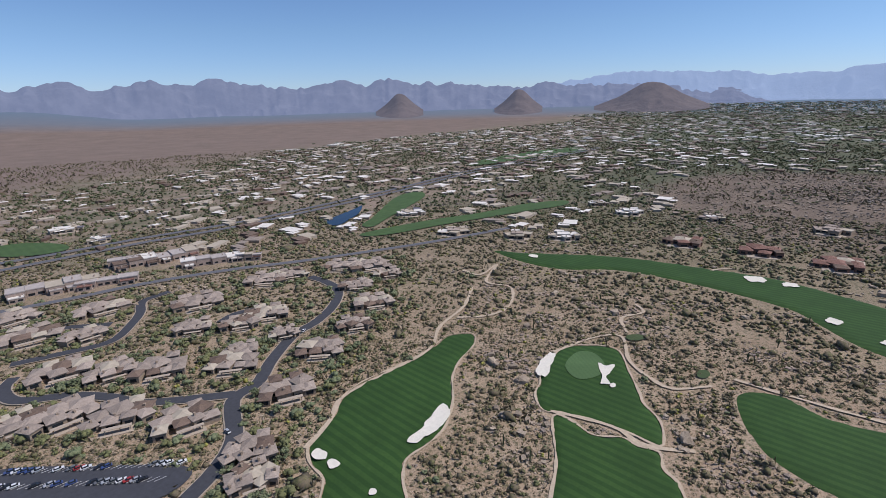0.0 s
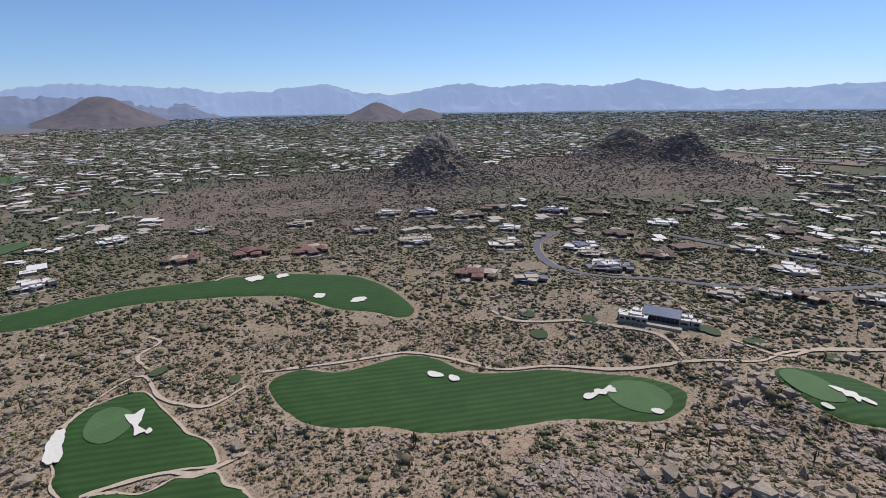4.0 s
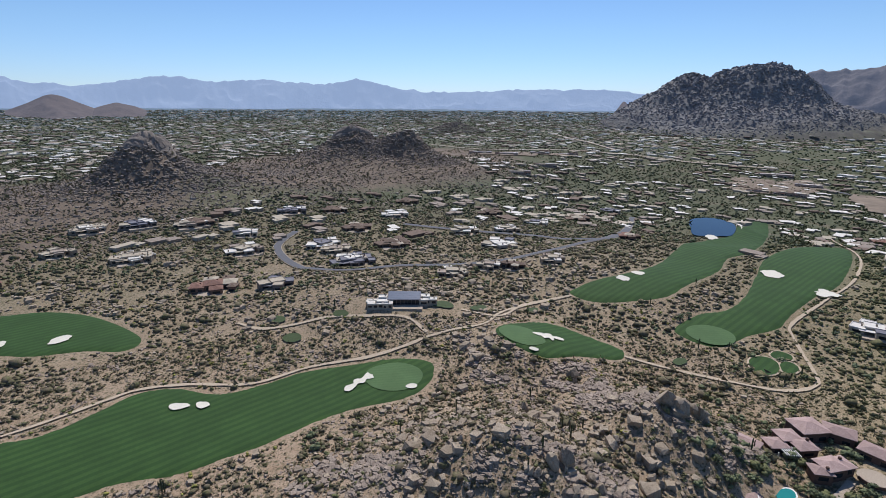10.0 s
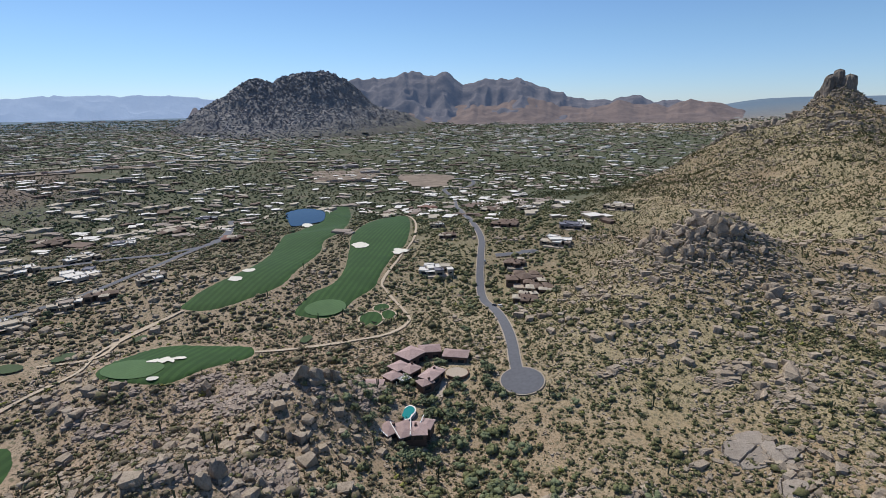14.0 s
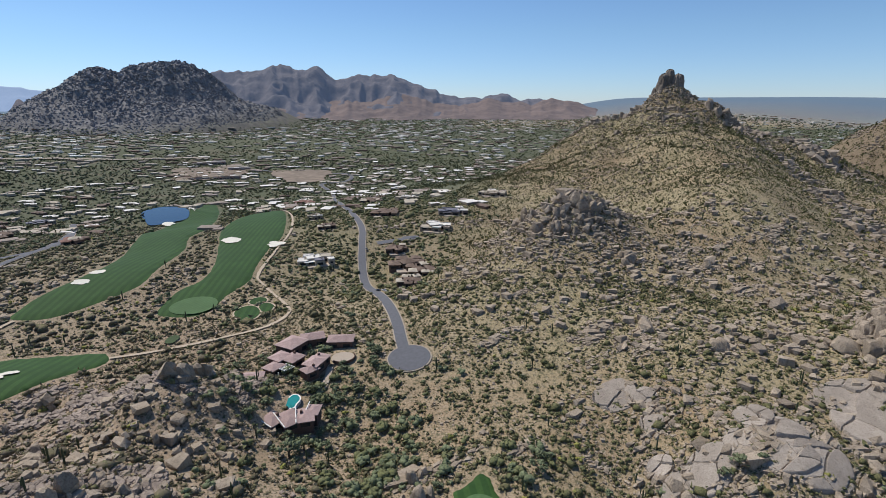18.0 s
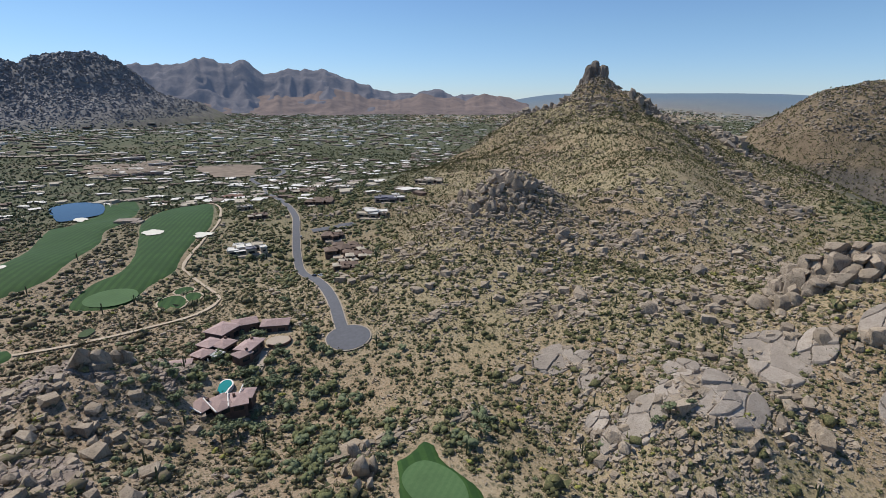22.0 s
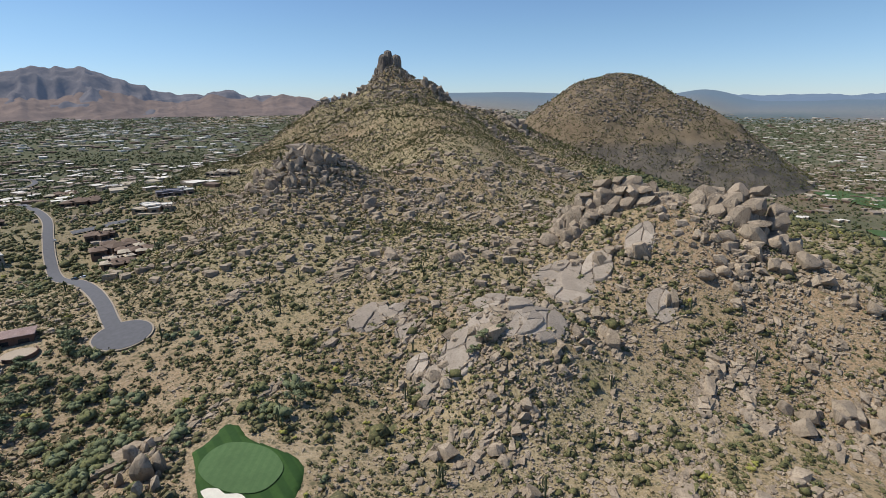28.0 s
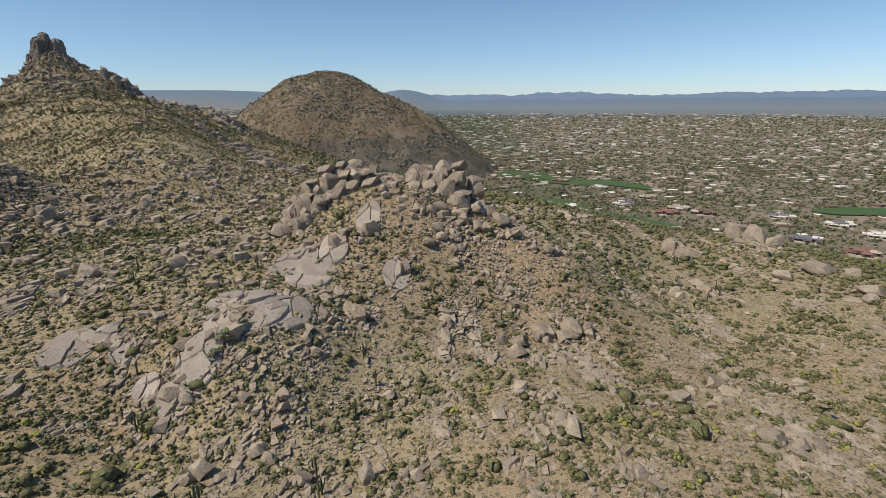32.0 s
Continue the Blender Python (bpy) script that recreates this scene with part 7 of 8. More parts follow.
x, y, r = spread(60000, 760, 1900, 5)
keep = is_free(x, y) & (value_noise(x / 60, y / 60, 43) > -0.22)
x, y = x[keep], y[keep]
stamp("far_brush", BUSH_FAR, x, y, r.uniform(1.6, 3.8, len(x)), M_SHRUB, "far desert brush between houses", "shrubs", seed=6)

# stones
x, y, r = spread(70000, 40, 430, 7)
up = np.clip(rise_at(x, y) / 18, 0, 1)
clump = value_noise(x / 16, y / 16, 50) + 0.7 * value_noise(x / 40, y / 40, 51)
keep = is_free(x, y) & (clump + 0.45 * up > 0.26)
x, y, r2 = x[keep], y[keep], np.random.RandomState(8)
size = np.exp(r2.normal(-0.85, 0.5, len(x)))
stamp("loose_stones", STONES, x, y, np.clip(size, 0.2, 2.2), M_ROCK, "broken granite stones strewn over the slopes", "stones", lift=0.25, seed=9)
x, y, r = spread(20000, 40, 560, 10)
up = np.clip(rise_at(x, y) / 16, 0, 1)
clump = value_noise(x / 22, y / 22, 52) + 0.8 * value_noise(x / 60, y / 60, 53)
keep = is_free(x, y) & (clump + 0.7 * up > 0.48)
x, y = x[keep], y[keep]
stamp("boulder_field", BLOCKS, x, y, np.clip(np.exp(np.random.RandomState(11).normal(0.35, 0.45, len(x))), 0.7, 3.6), M_ROCK, "tumbled granite boulders on the hillsides", "boulders", lift=0.3, seed=12)
# rocks of the near slopes: broken beds that run along the strike, with bare patches between
def beds(x, y, seed, strike=8.0):
    c, q = math.cos(radians(strike)), math.sin(radians(strike))
    u, v = x * c + y * q, y * c - x * q
    v = v + 8 * value_noise(u / 35, v / 35, seed + 4)
    return value_noise(u / 26, v / 7, seed) + 0.8 * value_noise(u / 60, v / 28, seed + 1) + 0.35 * value_noise(u / 6, v / 4, seed + 2)


r = np.random.RandomState(81)
x, y = r.uniform(60, 460, 150000), r.uniform(-230, 330, 150000)
clump = beds(x, y, 82)
keep = is_free(x, y) & (clump > np.where(y < 45, 0.14, 0.24) + 0.10 * np.clip((np.hypot(x, y) - 250) / 150, 0, 1)) & (np.hypot(x, y) > 70) & ~((x < 135) & (y > 200))
x, y, clump = x[keep], y[keep], clump[keep]
p = np.repeat(np.array([q[:3] for q in ROCKS["slabs"] + ROCKS["hillside"] + ROCKS["eastslope"] + ROCKS["eastslope_low"]], float), 46, 0)
a, d = r.rand(len(p)) * 6.283, p[:, 2] * (0.45 + 0.75 * r.rand(len(p)) ** 1.3)
qx, qy = p[:, 0] + d * 1.35 * np.cos(a), p[:, 1] + d * 0.8 * np.sin(a)
stamp("slab_rubble", SLIVERS, qx, qy, np.exp(r.normal(-0.25, 0.5, len(p))), M_ROCK, "broken granite blocks round the slabs and boulders", "stones", lift=0.2, seed=85, strike=8.0)
stamp("slope_rocks", SLIVERS, x, y, np.exp(r.normal(-0.55, 0.55, len(x))) * (0.7 + 2.6 * np.clip(clump - 0.25, 0, 0.6)), M_ROCK, "angular tan granite rocks in broken beds on the slope", "stones", lift=0.18, seed=84, strike=8.0)
x, y = r.uniform(-140, 40, 44000), r.uniform(105, 275, 44000)
clump = value_noise(x / 8, y / 8, 85) + 0.8 * value_noise(x / 26, y / 26, 86)
keep = is_free(x, y) & (clump > 0.10) & (rise_at(x, y) > 5)
x, y = x[keep], y[keep]
stamp("knoll_rocks", BLOCKS, x, y, np.clip(np.exp(r.normal(-0.45, 0.5, len(x))), 0.2, 1.7), M_KNOLL_ROCK, "angular granite rocks heaped over the knoll", "stones", lift=0.22, seed=87)
# rocky ground between the fairways
x, y = r.uniform(-430, -40, 46000), r.uniform(-130, 340, 46000)
clump = value_noise(x / 8, y / 8, 186) + 0.9 * value_noise(x / 34, y / 34, 187)
keep = is_free(x, y) & (clump > 0.16)
x, y = x[keep], y[keep]
stamp("course_rocks", STONES, x, y, np.clip(np.exp(r.normal(-0.75, 0.5, len(x))), 0.2, 1.6), M_KNOLL_ROCK, "pinkish brown granite rocks between the fairways", "stones", lift=0.2, seed=188)
# small stones of the near eastern slope
x, y = r.uniform(40, 340, 46000), r.uniform(-210, 70, 46000)
keep = is_free(x, y) & (value_noise(x / 5, y / 5, 88) + 0.9 * value_noise(x / 17, y / 17, 89) > 0.05) & (np.hypot(x, y) > 60)
x, y = x[keep], y[keep]
stamp("small_stones", STONES, x, y, np.clip(np.exp(r.normal(-1.05, 0.45, len(x))), 0.15, 1.1), M_ROCK, "small tan stones littering the eastern slope", "stones", lift=0.2, seed=90)
# cap rocks of the western knobs
for cx, cy, n, wide in ((-818, 487, 5, 46), (-805, 985, 4, 50), (-672, 1022, 6, 40)):
    h = math.hypot(cx, cy)
    for k in range(n):
        u, v, q = rng.uniform(-1, 1) * wide, -rng.uniform(0, 0.7) * wide, rng.uniform(9, 22)
        x, y = cx + u * cy / h + v * cx / h, cy - u * cx / h + v * cy / h
        ob = new("cap_rock", rng.choice(KNOB_MESHES))
        ob.matrix_world = Matrix.Translation((x, y, float(land(x, y)) + q * 0.1)) @ pose(0, 0, 0, rng.uniform(-8, 8), rng.uniform(-8, 8), rng.uniform(0, 180)) @ Matrix.Diagonal((q * 0.62, q * 0.5, q * 0.42, 1))
        tagged(ob, "massive dark granite cap rock on a hilltop", "rock", "cap rocks of the knobs")
# rocky brown land below the western knobs
x, y, r = spread(36000, 430, 1250, 101, -118, -12)
clump = value_noise(x / 30, y / 30, 102) + 0.8 * value_noise(x / 110, y / 110, 103)
keep = is_free(x, y) & (clump + 0.3 * np.clip(rise_at(x, y) / 25, 0, 1) + 0.25 * (((x + 880) / 330) ** 2 + ((y - 260) / 290) ** 2 < 1) > 0.10)
x, y = x[keep], y[keep]
stamp("brown_rocks", STONES, x, y, np.exp(r.normal(0.1, 0.4, len(x))), M_SPIRE_BLOCK, "brown granite rocks strewn below the western knobs", "stones", lift=0.2, seed=104)
# crags on the great hill
for k in range(110):
    a, d = rng.uniform(0, 6.28), 330 * math.sqrt(rng.random())
    x, y, q = -30 + d * math.cos(a), 3480 + d * 0.6 * math.sin(a), rng.uniform(14, 36)
    ob = new("crag", rng.choice(CRAG_MESHES))
    ob.matrix_world = Matrix.Translation((x, y, float(land(x, y)) + q * 0.1)) @ pose(0, 0, 0, rng.uniform(-12, 12), rng.uniform(-12, 12), rng.uniform(0, 180)) @ Matrix.Diagonal((q * 0.55, q * 0.5, q * 0.5, 1))
    tagged(ob, "huge grey granite crag on the great hill", "rock", "crags of the great hill")
# broken blocks heaped on the ribs, round the spire and over the near knob
r = np.random.RandomState(141)
bx, by, bs = [], [], []
for u0, v0, u1, v1, wide, count, big in ((-45, 0, -105, -6, 20, 420, 3.2), (-105, -6, -190, 0, 30, 480, 4.2), (-190, 0, -250, -30, 30, 160, 3.2), (40, -10, 110, -58, 22, 520, 3.6), (110, -58, 170, -40, 24, 260, 4.2), (170, -60, 260, -160, 30, 380, 4.0),
                                         (110, -70, 190, -330, 26, 420, 3.4), (190, -330, 205, -500, 34, 380, 3.0), (-45, -10, 45, -10, 30, 700, 1.9), (-20, -40, 30, -120, 40, 240, 3.0)):
    f = r.rand(count)
    u, v = u0 + (u1 - u0) * f + r.normal(0, wide * 0.45, count), v0 + (v1 - v0) * f + r.normal(0, wide * 0.45, count)
    bx.append(833 + 0.62 * u + 0.78 * v)
    by.append(663 - 0.78 * u + 0.62 * v)
    bs.append(big * np.exp(r.normal(-0.45, 0.45, count)))
stamp("rib_blocks", SLIVERS, np.concatenate(bx), np.concatenate(by), np.concatenate(bs), M_SPIRE_BLOCK, "jagged granite blocks heaped along the ribs of the peak", "boulders", lift=0.2, seed=142, tall=r.uniform(0.9, 1.7, sum(map(len, bx))))
d, a = 62 * np.sqrt(r.rand(1500)), r.rand(1500) * 6.283
x, y = 285 + d * np.cos(a), 308 + d * np.sin(a)
stamp("knob_blocks", SLIVERS, x, y, np.exp(r.normal(0.25, 0.5, len(x))) * (1.25 - d / 90), M_SPIRE_BLOCK, "angular granite blocks strewn over the near knob", "boulders", lift=0.2, seed=143)
x, y = r.uniform(150, 900, 100000), r.uniform(60, 800, 100000)
keep = is_free(x, y) & (land(x, y) > 14) & (np.hypot(x, y) > 330) & (0.857 * (x - 140) > 0.514 * (y - 300)) & (value_noise(x / 12, y / 12, 144) > -0.3)
x, y = x[keep], y[keep]
stamp("slope_shrubs", BUSH_FAR, x, y, np.exp(r.normal(-0.2, 0.4, len(x))), M_SHRUB, "small dark shrubs peppered over the sandy slopes", "shrubs", seed=145)
# the peak and butte
x, y, r = spread(30000, 500, 1500, 13, 35, 75)
d = np.hypot(x - 833, y - 663)
keep = (d < 480) & (np.exp(-d / 190) + 0.8 * value_noise(x / 40, y / 40, 54) + 0.4 * value_noise(x / 14, y / 14, 59) > 0.22)
x, y, d = x[keep], y[keep], d[keep]
stamp("peak_boulders", STONES, x, y, np.exp(r.normal(0.05, 0.4, len(x))) * (1 + 0.9 * np.exp(-d / 90)), M_ROCK, "granite boulders over the flanks of the peak", "boulders", lift=0.2, seed=14)
r = np.random.RandomState(31)
x, y = r.uniform(480, 1200, 36000), r.uniform(330, 1080, 36000)
keep = (rise_at(x, y) > 7) & (value_noise(x / 25, y / 25, 64) > -0.36)
x, y = x[keep], y[keep]
stamp("peak_shrubs", BUSH_FAR, x, y, r.uniform(0.8, 1.8, len(x)), M_SHRUB, "olive shrubs covering the flanks of the peak", "shrubs", seed=32)
x, y = r.uniform(950, 1990, 60000), r.uniform(-160, 920, 60000)
keep = (rise_at(x, y) > 9) & (value_noise(x / 30, y / 30, 65) + 0.5 * value_noise(x / 90, y / 90, 66) > -0.34)
x, y = x[keep], y[keep]
stamp("butte_shrubs", BUSH_FAR, x, y, r.uniform(1.0, 2.3, len(x)), M_SHRUB, "brown and olive shrubs covering the round butte", "shrubs", seed=33)
x, y = r.uniform(950, 1990, 26000), r.uniform(-160, 920, 26000)
keep = (rise_at(x, y) > 30) & (value_noise(x / 45, y / 45, 67) + 0.004 * rise_at(x, y) > 0.42)
x, y = x[keep], y[keep]
stamp("butte_boulders", STONES, x, y, r.uniform(1.2, 4.2, len(x)), M_SPIRE_BLOCK, "dark granite boulders high on the butte", "boulders", lift=0.2, seed=34)
# dark boulder hills
for seed, (cx, cy, rad, count, s0, s1) in enumerate(((-60, 3490, 740, 16000, 3.0, 9.0), (-815, 490, 150, 2600, 1.8, 4.6), (-808, 980, 150, 2200, 1.8, 5.0), (-670, 1020, 130, 1800, 1.8, 5.0), (-800, 500, 330, 4200, 1.0, 3.6), (-740, 980, 340, 3200, 1.0, 3.6), (-1250, 2350, 190, 1500, 2.5, 7.0))):
    r = np.random.RandomState(60 + seed)
    d, a = rad * np.sqrt(r.rand(count)), r.rand(count) * 2 * np.pi
    x, y = cx + d * np.cos(a), cy + d * np.sin(a)
    stamp("dark_boulders", STONES, x, y, r.uniform(s0, s1, count) * (1.2 - 0.7 * d / rad), M_HILL_ROCK if seed == 0 else M_DARK_ROCK, "dark granite boulders heaped over a hill", "boulders", lift=0.15, seed=70 + seed)

# yellow-green flowering bushes and dark trees in the washes
x, y, r = spread(5200, 60, 700, 15)
keep = is_free(x, y) & (value_noise(x / 30, y / 30, 55) > 0.14 - 0.2 * (np.hypot(x - 100, y - 125) < 42)) & (rise_at(x, y) < 30)
x, y = x[keep], y[keep]
stamp("flowering_shrubs", [bushy(700 + k, 3, 12, 0.22) for k in range(5)], x, y, r.uniform(1.0, 2.2, len(x)), M_YELLOW, "yellow-green flowering shrubs", "shrubs", seed=16)
_hx = np.array([(h[0], h[1]) for rows in HOUSES.values() for h in rows] + [(40, 235), (55, 225), (30, 222), (75, 235), (25, 195)], float)


def lived_in(x, y):
    """Nearness to the houses, where the trees get water."""
    d = np.full(len(x), 1e9)
    for hx, hy in _hx:
        d = np.minimum(d, np.hypot(x - hx, y - hy))
    return np.exp(-((d / 48) ** 2))


for seed, mat, words in ((17, M_TREE, "grey-green mesquite trees among the houses"), (27, M_OLIVE, "yellow-green palo verde trees among the houses")):
    x, y, r = spread(13000, 110, 1150, seed)
    wild = value_noise(x / 26, y / 26, 56) + 0.5 * value_noise(x / 90, y / 90, 57)
    keep = is_free(x, y) & (0.8 * wild + 0.8 * lived_in(x, y) - 0.3 * (rise_at(x, y) > 8) > 0.25)
    x, y = x[keep], y[keep]
    stamp("desert_trees", [bushy(720 + k + seed, 4, 14, 0.24) for k in range(6)], x, y, r.uniform(1.3, 3.0, len(x)), mat, words, "trees", lift=0.15, seed=18 + seed)

# larger single bushes on the slopes
for seed, mat, word in ((93, M_OLIVE, "round olive creosote bushes on the slopes"), (94, M_SHRUB, "grey-brown bursage bushes on the slopes")):
    x, y, r = spread(3600, 70, 440, seed)
    keep = is_free(x, y) & (value_noise(x / 30, y / 30, 95) > -0.2)
    x, y = x[keep], y[keep]
    stamp("large_bushes", [bushy(790 + k + seed, 3, 14, 0.24) for k in range(6)], x, y, r.uniform(0.9, 1.9, len(x)), mat, word, "shrubs", lift=0.05, seed=96 + seed)
# shade trees of the village gardens
r = np.random.RandomState(97)
p = np.array([(h[0], h[1], h[3]) for key in ("village", "village_b") for h in HOUSES[key]])
p = np.repeat(p, 24, 0)
p = np.concatenate([p, np.repeat(np.array([(50.0, 236.0, 46.0), (44.0, 232.0, 26.0), (62.0, 198.0, 22.0), (68.0, 178.0, 20.0), (74.0, 160.0, 16.0), (58.0, 216.0, 22.0), (112.0, 136.0, 12.0), (56.0, 142.0, 14.0), (50.0, 164.0, 18.0)]), 17, 0)])
a, d = r.rand(len(p)) * 6.283, p[:, 2] * r.uniform(0.48, 1.0, len(p))
x, y = p[:, 0] + d * np.cos(a), p[:, 1] + d * np.sin(a)
keep = is_free(x, y)
x, y = x[keep], y[keep]
half = r.rand(len(x)) < 0.5
for m, mat, word in ((half, M_TREE, "green shade trees in the village gardens"), (~half, M_OLIVE, "yellow-green palo verde trees in the village gardens")):
    stamp("garden_trees", [bushy(830 + k, 5, 26, 0.22) for k in range(6)], x[m], y[m], r.uniform(1.5, 3.9, m.sum()), mat, word, "trees", lift=0.2, seed=98)

# bushes and small trees that line the fairways, where the watering reaches
r = np.random.RandomState(91)
rims = {M_YELLOW: [], M_OLIVE: [], M_TREE: []}
for name, o in OUTLINES.items():
    if name.split("_")[0] not in ("fairway", "tee") or np.hypot(*o.mean(0)) > 900:
        continue
    mid = o.mean(0)
    for p in o[:: 2 if name.startswith("fairway") else 3]:
        if r.rand() < (0.55 if name == "fairway_9" else 0.34):
            out = (p - mid) / (np.hypot(*(p - mid)) + 1e-6)
            q = p + out * r.uniform(3.5, 9.0) + r.normal(0, 1.2, 2)
            rims[[M_YELLOW, M_OLIVE, M_TREE, M_YELLOW][r.randint(4)]].append(q)
for mat, word in ((M_YELLOW, "bright yellow-green brittlebush beside the fairways"), (M_OLIVE, "olive green bushes beside the fairways"), (M_TREE, "grey-green small trees beside the fairways")):
    p = np.array(rims[mat])
    keep = is_free(p[:, 0], p[:, 1])
    p = p[keep]
    stamp("fairway_shrubs", [bushy(760 + k, 3, 14, 0.24) for k in range(6)], p[:, 0], p[:, 1], r.uniform(0.8, 2.1, len(p)), mat, word, "shrubs", lift=0.05, seed=92)

# ---- the far town: roofs between trees ----
def open_west(x, y):
    """Rocky open desert round the western knobs, with no houses on it."""
    wave = 0.5 * value_noise(x / 120, y / 120, 63)
    a = ((x + 880) / 330) ** 2 + ((y - 260) / 290) ** 2
    b = ((x + 770) / 330) ** 2 + ((y - 880) / 330) ** 2
    c = ((x + 860) / 380) ** 2 + ((y - 1480) / 240) ** 2
    return np.minimum(np.minimum(a, b), c) + wave < 0.92


def town_at(x, y):
    edge = np.maximum(-0.334 * x - 1632, -1090) - 4 * np.maximum(x, 0) + 260 * value_noise(x / 240, y / 240, 61) + 160 * value_noise(x / 80, y / 80, 62)
    bare = (y < edge - 60) | (rise_at(x, y) > 16)
    return ~bare & is_free(x, y)


x, y, r = spread(120000, 640, 4500, 19)
keep = town_at(x, y) & ~open_west(x, y) & ((np.hypot(x, y) < 3800) | (0.78 * x < 0.62 * y))
x, y = x[keep], y[keep]
stamp("far_trees", TREE_FAR, x, y, r.uniform(1.6, 3.9, len(x)) * (1 + np.hypot(x, y) / 5000), M_FAR_TREE, "dark green trees of the far town", "trees", lift=0.1, seed=20)


def far_lots(cell, near, far, seed):
    """House lots on an uneven grid, so that no two houses meet."""
    r = np.random.RandomState(seed)
    n = int(far / cell)
    i, j = np.meshgrid(np.arange(-n, n + 1), np.arange(-n, n + 1))
    x, y = (i.ravel() + r.uniform(-0.42, 0.42, i.size)) * cell, (j.ravel() + r.uniform(-0.42, 0.42, i.size)) * cell
    d, az = np.hypot(x, y), np.degrees(np.arctan2(x, y))
    open_land = (value_noise(x / 170, y / 170, 58) + 0.6 * value_noise(x / 60, y / 60, 68) > -0.26) & (r.rand(len(x)) < 0.92)
    keep = town_at(x, y) & open_land & (d > near) & (d < far) & (az > -165) & (az < 135) & ((d < 3900) | (az < 38)) & ~((az > 52) & (az < 84) & (d < 1350)) & ~open_west(x, y)
    for hx, hy in _hx:
        keep &= np.hypot(x - hx, y - hy) > 40
    return x[keep], y[keep], r.rand(keep.sum())


LOTS = {"near": far_lots(42.0, 600, 1750, 201), "far": far_lots(52.0, 1750, 4600, 202)}


def far_houses(name, ring, lo, hi, seed, mat, wall, label, grow=1.0):
    """Flat-roofed far houses: each two blocks, walls in one colour and the roof in another."""
    x, y, pick = LOTS[ring]
    m = (pick >= lo) & (pick < hi)
    x, y, r = x[m], y[m], np.random.RandomState(seed)
    cube = np.array([(sx, sy, sz) for sz in (0, 1) for sx, sy in ((-0.5, -0.5), (0.5, -0.5), (0.5, 0.5), (-0.5, 0.5))], float)
    tri = np.array([(0, 1, 5), (0, 5, 4), (1, 2, 6), (1, 6, 5), (2, 3, 7), (2, 7, 6), (3, 0, 4), (3, 4, 7), (4, 5, 6), (4, 6, 7)])
    a = r.choice([0.0, 0.3, 1.57, 1.2, -0.4], len(x)) + r.uniform(-0.25, 0.25, len(x))
    sc = grow * r.uniform(0.6, 1.15, len(x)) * (1 + np.hypot(x, y) / 9000)
    sc = sc * np.where(0.78 * x > 0.62 * y, 0.72, 1.0)
    c, s = np.cos(a)[:, None], np.sin(a)[:, None]
    z = (land(x, y) - 1.5)[:, None]
    vs, ts, ms, n = [], [], [], 0
    for w, d, h, ox, oy in ((23, 16, 5.0, 0, 0), (14, 12, 4.5, 13, -8)):
        vx = (cube[None, :, 0] * w * r.uniform(0.7, 1.3, (len(x), 1)) + ox) * sc[:, None]
        vy = (cube[None, :, 1] * d * r.uniform(0.7, 1.3, (len(x), 1)) + oy) * sc[:, None]
        vs.append(np.stack([vx * c - vy * s + x[:, None], vx * s + vy * c + y[:, None], cube[None, :, 2] * h + z], 2).reshape(-1, 3))
        ts.append((tri[None] + (np.arange(len(x)) * 8)[:, None, None] + n).reshape(-1, 3))
        ms.append(np.tile([1] * 8 + [0] * 2, len(x)))
        n += 8 * len(x)
    ob = new(name, mesh_from(name, np.concatenate(vs), np.concatenate(ts), [mat, wall], np.concatenate(ms)))
    return tagged(ob, label, "houses", kind="stuff")


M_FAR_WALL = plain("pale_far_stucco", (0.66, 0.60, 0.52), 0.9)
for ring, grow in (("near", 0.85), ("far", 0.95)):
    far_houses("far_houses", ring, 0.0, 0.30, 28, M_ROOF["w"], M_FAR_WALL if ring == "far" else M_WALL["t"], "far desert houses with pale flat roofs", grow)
    far_houses("far_houses", ring, 0.30, 0.62, 29, M_ROOF["t"], M_WALL["w"], "far sand-coloured desert houses with tan roofs", grow)
    far_houses("far_houses", ring, 0.62, 0.82, 30, M_ROOF["v"], M_WALL["t"], "far tan houses with tile roofs", grow)
    far_houses("far_houses", ring, 0.82, 1.0, 31, M_ROOF["b"], M_WALL["b"], "far desert houses with brown roofs", grow)
TREE_MID = [tuft(670 + k, 8, 6, 0.3) for k in range(8)]
x, y, r = spread(26000, 560, 1750, 35)
keep = town_at(x, y) & (value_noise(x / 70, y / 70, 69) > -0.28) & ~open_west(x, y)
x, y = x[keep], y[keep]
stamp("town_trees", TREE_MID, x, y, r.uniform(1.6, 3.8, len(x)), M_FAR_TREE, "green trees between the houses of the town", "trees", lift=0.1, seed=36)


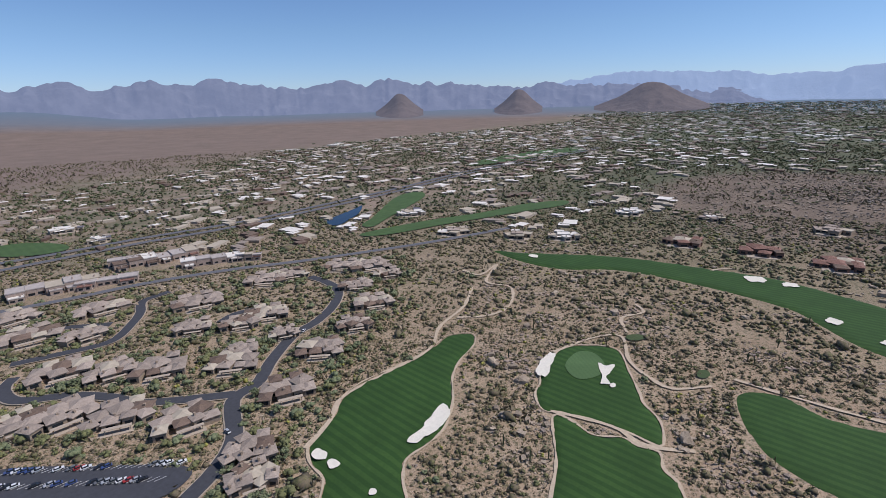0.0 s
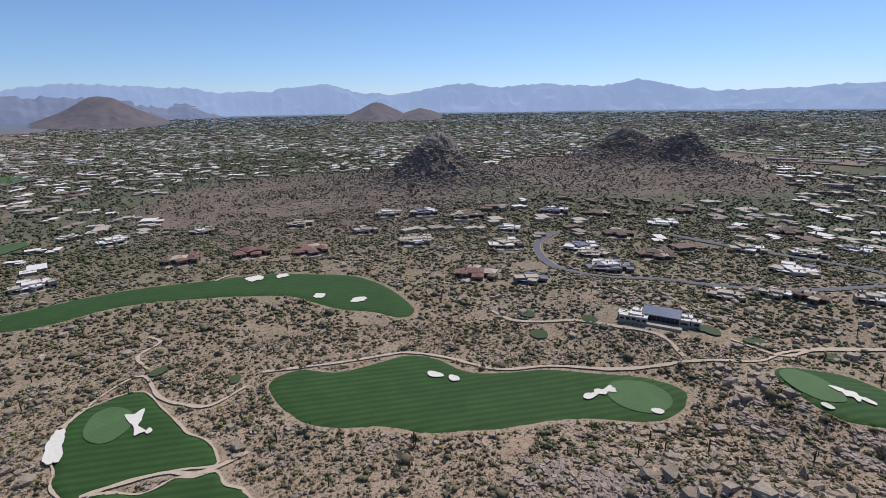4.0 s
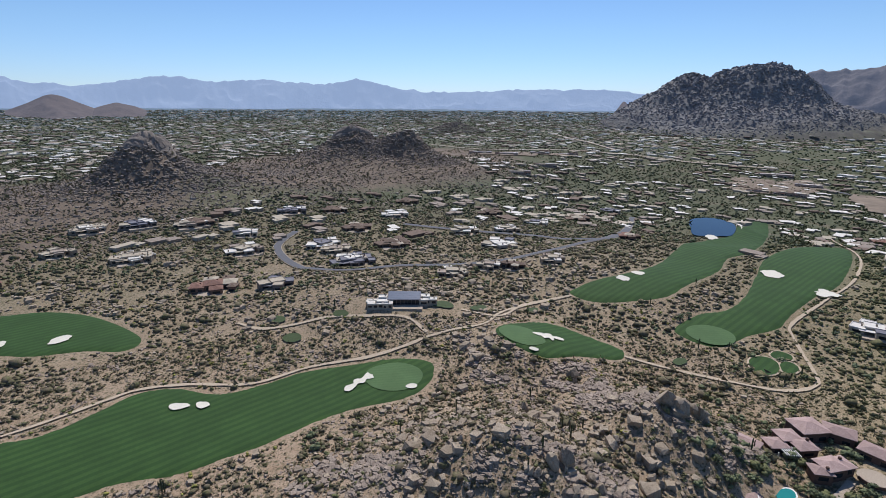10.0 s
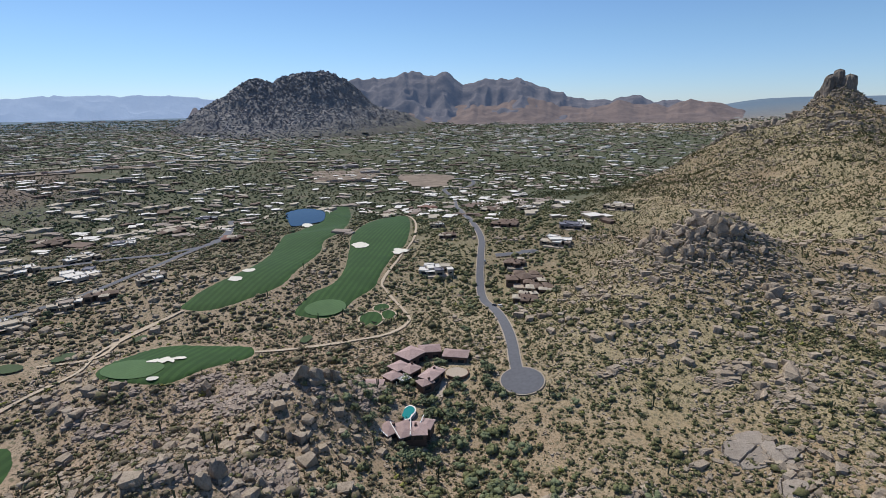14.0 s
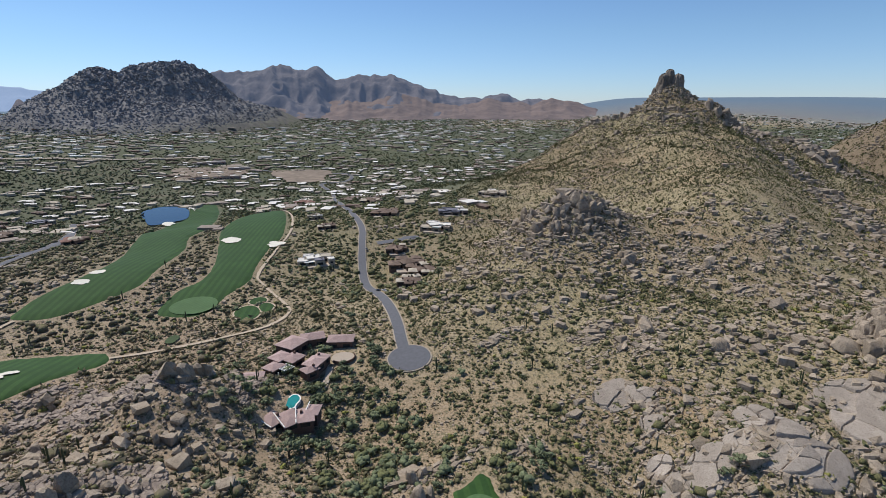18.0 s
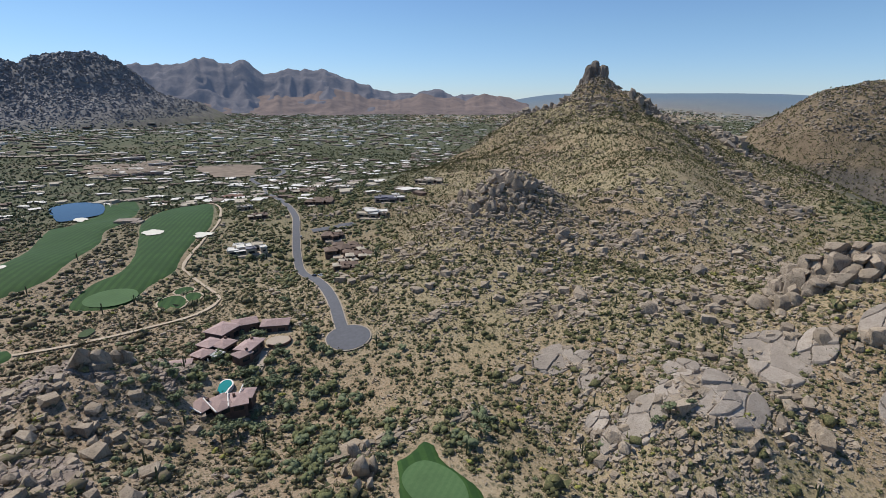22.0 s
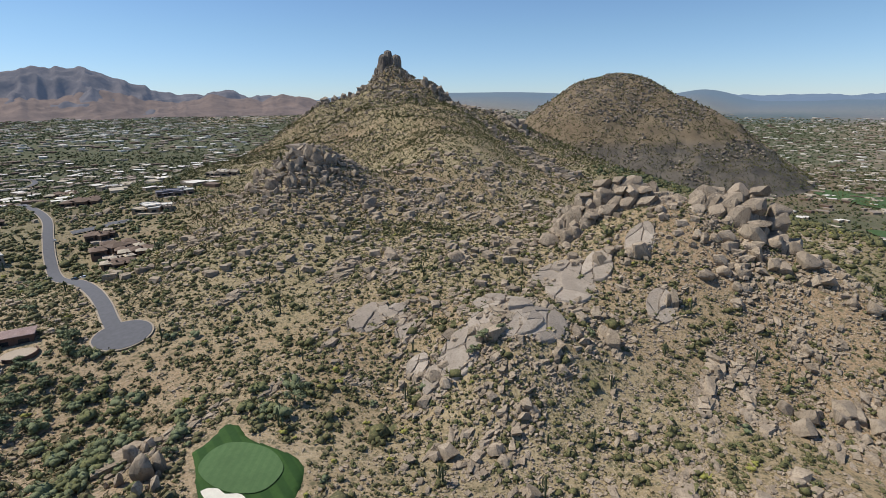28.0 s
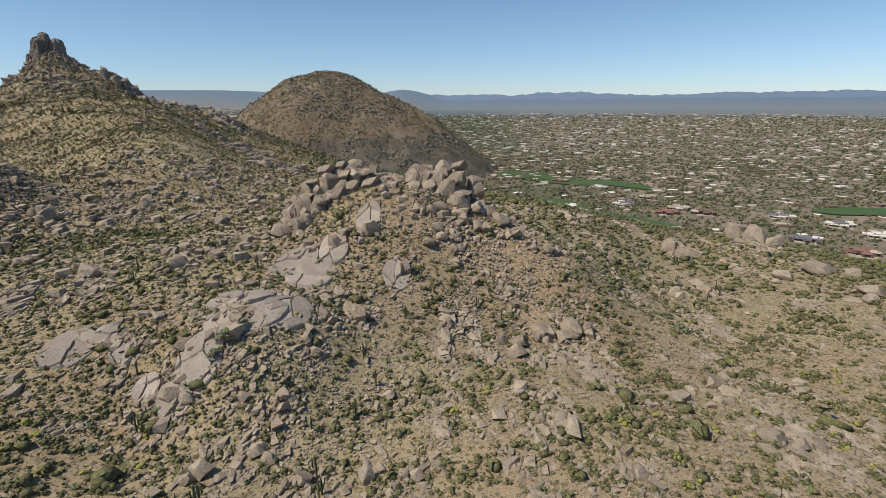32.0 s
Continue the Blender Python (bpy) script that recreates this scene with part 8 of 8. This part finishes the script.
# ---- saguaros and single trees ----
def build_saguaro(seed):
    rng = random.Random(seed)
    root = new("saguaro")
    tagged(root, "tall dark green saguaro cactus on the desert slope", "cactus", "saguaros")
    tall = rng.uniform(4.5, 7.5)

    def stem(points, r):
        bm = bmesh.new()
        rings = []
        for p, f in points:
            rings.append([bm.verts.new((p[0] + r * f * (1.0 if k % 2 else 0.82) * math.cos(k * math.pi / 6), p[1] + r * f * (1.0 if k % 2 else 0.82) * math.sin(k * math.pi / 6), p[2])) for k in range(12)])
        for a, b in zip(rings, rings[1:]):
            for k in range(12):
                bm.faces.new((a[k - 1], a[k], b[k], b[k - 1]))
        bm.faces.new(rings[-1])
        return bm

    part("trunk", stem([((0, 0, -0.6), 0.8), ((0, 0, tall * 0.4), 1.0), ((0, 0, tall * 0.9), 0.9), ((0, 0, tall), 0.35)], 0.34), M_CACTUS, root)
    for k in range(rng.choice((0, 1, 2, 2, 3))):
        a, z, rise = rng.uniform(0, 6.28), tall * rng.uniform(0.35, 0.55), tall * rng.uniform(0.2, 0.38)
        c, s = math.cos(a), math.sin(a)
        part("arm", stem([((0.2 * c, 0.2 * s, z), 0.6), ((0.75 * c, 0.75 * s, z + 0.15), 0.8), ((0.95 * c, 0.95 * s, z + 0.5), 1.0), ((0.95 * c, 0.95 * s, z + rise), 0.9), ((0.95 * c, 0.95 * s, z + rise + 0.25), 0.3)], 0.24), M_CACTUS, root)
    return root


rng = random.Random(23)
sags = [build_saguaro(900 + k) for k in range(6)]
spots = []
while len(spots) < 170:
    d, a = rng.uniform(120, 520), radians(rng.uniform(-120, 118))
    x, y = d * math.sin(a), d * math.cos(a)
    if is_free(np.array([x]), np.array([y]))[0] and value_noise(np.array([x / 40]), np.array([y / 40]), 60)[0] > -0.05:
        spots.append((x, y))
for k, (x, y) in enumerate(spots):
    m = pose(x, y, float(land(x, y)), 0, 0, rng.uniform(0, 360))
    if k < 6:
        sags[k].matrix_world = m
    else:
        copy_thing(sags[k % 6], m)


def build_tree(seed, label="dense green mesquite tree", leaf=None):
    """A short trunk that forks into limbs under a broad loose crown."""
    rng = random.Random(seed)
    root = new("tree")
    tagged(root, label, "tree", "trees near the houses")
    bm = bmesh.new()

    def limb(a, b, ra, rb):
        v = Vector(b) - Vector(a)
        q = Vector((0, 0, 1)).rotation_difference(v).to_matrix().to_4x4()
        bmesh.ops.create_cone(bm, cap_ends=False, segments=7, radius1=ra, radius2=rb, depth=v.length, matrix=Matrix.Translation((Vector(a) + Vector(b)) / 2) @ q)

    limb((0, 0, -0.4), (0.1, 0, 1.4), 0.28, 0.2)
    for k in range(5):
        a = k * 1.256 + rng.uniform(-0.3, 0.3)
        limb((0.1, 0, 1.3), (1.5 * math.cos(a), 1.5 * math.sin(a), rng.uniform(2.4, 3.4)), 0.16, 0.05)
    part("trunk", bm, M_BARK, root)
    vs, ts, n = [], [], 0
    for k in range(11):
        a, d = rng.uniform(0, 6.28), rng.uniform(0.2, 2.1)
        v, t = bushy(seed * 20 + k, 2, 20, 0.22)
        vs.append(v * rng.uniform(0.9, 1.4) + np.array((d * math.cos(a), d * math.sin(a), rng.uniform(1.6, 3.2) - 0.35 * d)))
        ts.append(t + n)
        n += len(v)
    crown = new("crown", mesh_from("crown", np.concatenate(vs), np.concatenate(ts), [leaf or M_TREE]))
    crown.parent = root
    return root


trees = [build_tree(30 + k) for k in range(5)]
TREES = [(29, 186, 2.0), (36, 190, 1.6), (172, 86, 1.5), (166, 88, 1.1), (178, 82, 1.0), (114, 130, 1.4), (120, 134, 1.1), (74, 140, 1.1), (86, 238, 1.5), (92, 246, 1.4), (88, 230, 1.2), (60, 226, 1.2), (48, 232, 1.1), (42, 240, 1.2),
         (58, 262, 1.1), (30, 234, 1.1), (64, 288, 1.3), (-17, 384, 1.5), (-12, 391, 1.3), (44, 396, 1.2), (46, 188, 1.2), (54, 208, 1.3), (50, 200, 1.2), (58, 216, 1.3)]
k = 0
for x, y, s in TREES:
    m = pose(x, y, float(land(x, y)) - 0.1, 0, 0, 57.0 * k)
    if k < 5:
        trees[k].scale = (1, 1, 1)
        t = trees[k]
    else:
        t = copy_thing(trees[k % 5], m)
    t.matrix_world = m @ Matrix.Diagonal((s, s, s, 1))
    k += 1
# the estate's garden
tree_rng = random.Random(41)
planted = 0
while planted < 44:
    a, d = tree_rng.uniform(0, 6.28), math.sqrt(tree_rng.random())
    px, py = 50 + 46 * d * math.cos(a), 236 + 44 * d * math.sin(a)
    if not is_free(np.array([px]), np.array([py]))[0]:
        continue
    sz = tree_rng.uniform(0.6, 1.3)
    m = pose(px, py, float(land(px, py)) - 0.1, 0, 0, 57.0 * k)
    t = copy_thing(trees[k % 5], m)
    t.matrix_world = m @ Matrix.Diagonal((sz, sz, sz, 1))
    planted += 1
    k += 1
# trees along the village lanes and round the houses
tree_rng = random.Random(77)
for rows in HOUSES.values():
    for x, y, turn, w, style in rows:
        if math.hypot(x, y) > 560 or style == "z":
            continue
        for _ in range(4 if style == "v" else 2):
            a, d = tree_rng.uniform(0, 6.28), w * tree_rng.uniform(0.55, 0.75)
            px, py = x + d * math.cos(a), y + d * math.sin(a)
            if is_free(np.array([px]), np.array([py]))[0]:
                s = tree_rng.uniform(0.8, 1.45)
                t = copy_thing(trees[k % 5], pose(px, py, float(land(px, py)) - 0.1, 0, 0, 57.0 * k))
                t.matrix_world = pose(px, py, float(land(px, py)) - 0.1, 0, 0, 57.0 * k) @ Matrix.Diagonal((s, s, s, 1))
                k += 1
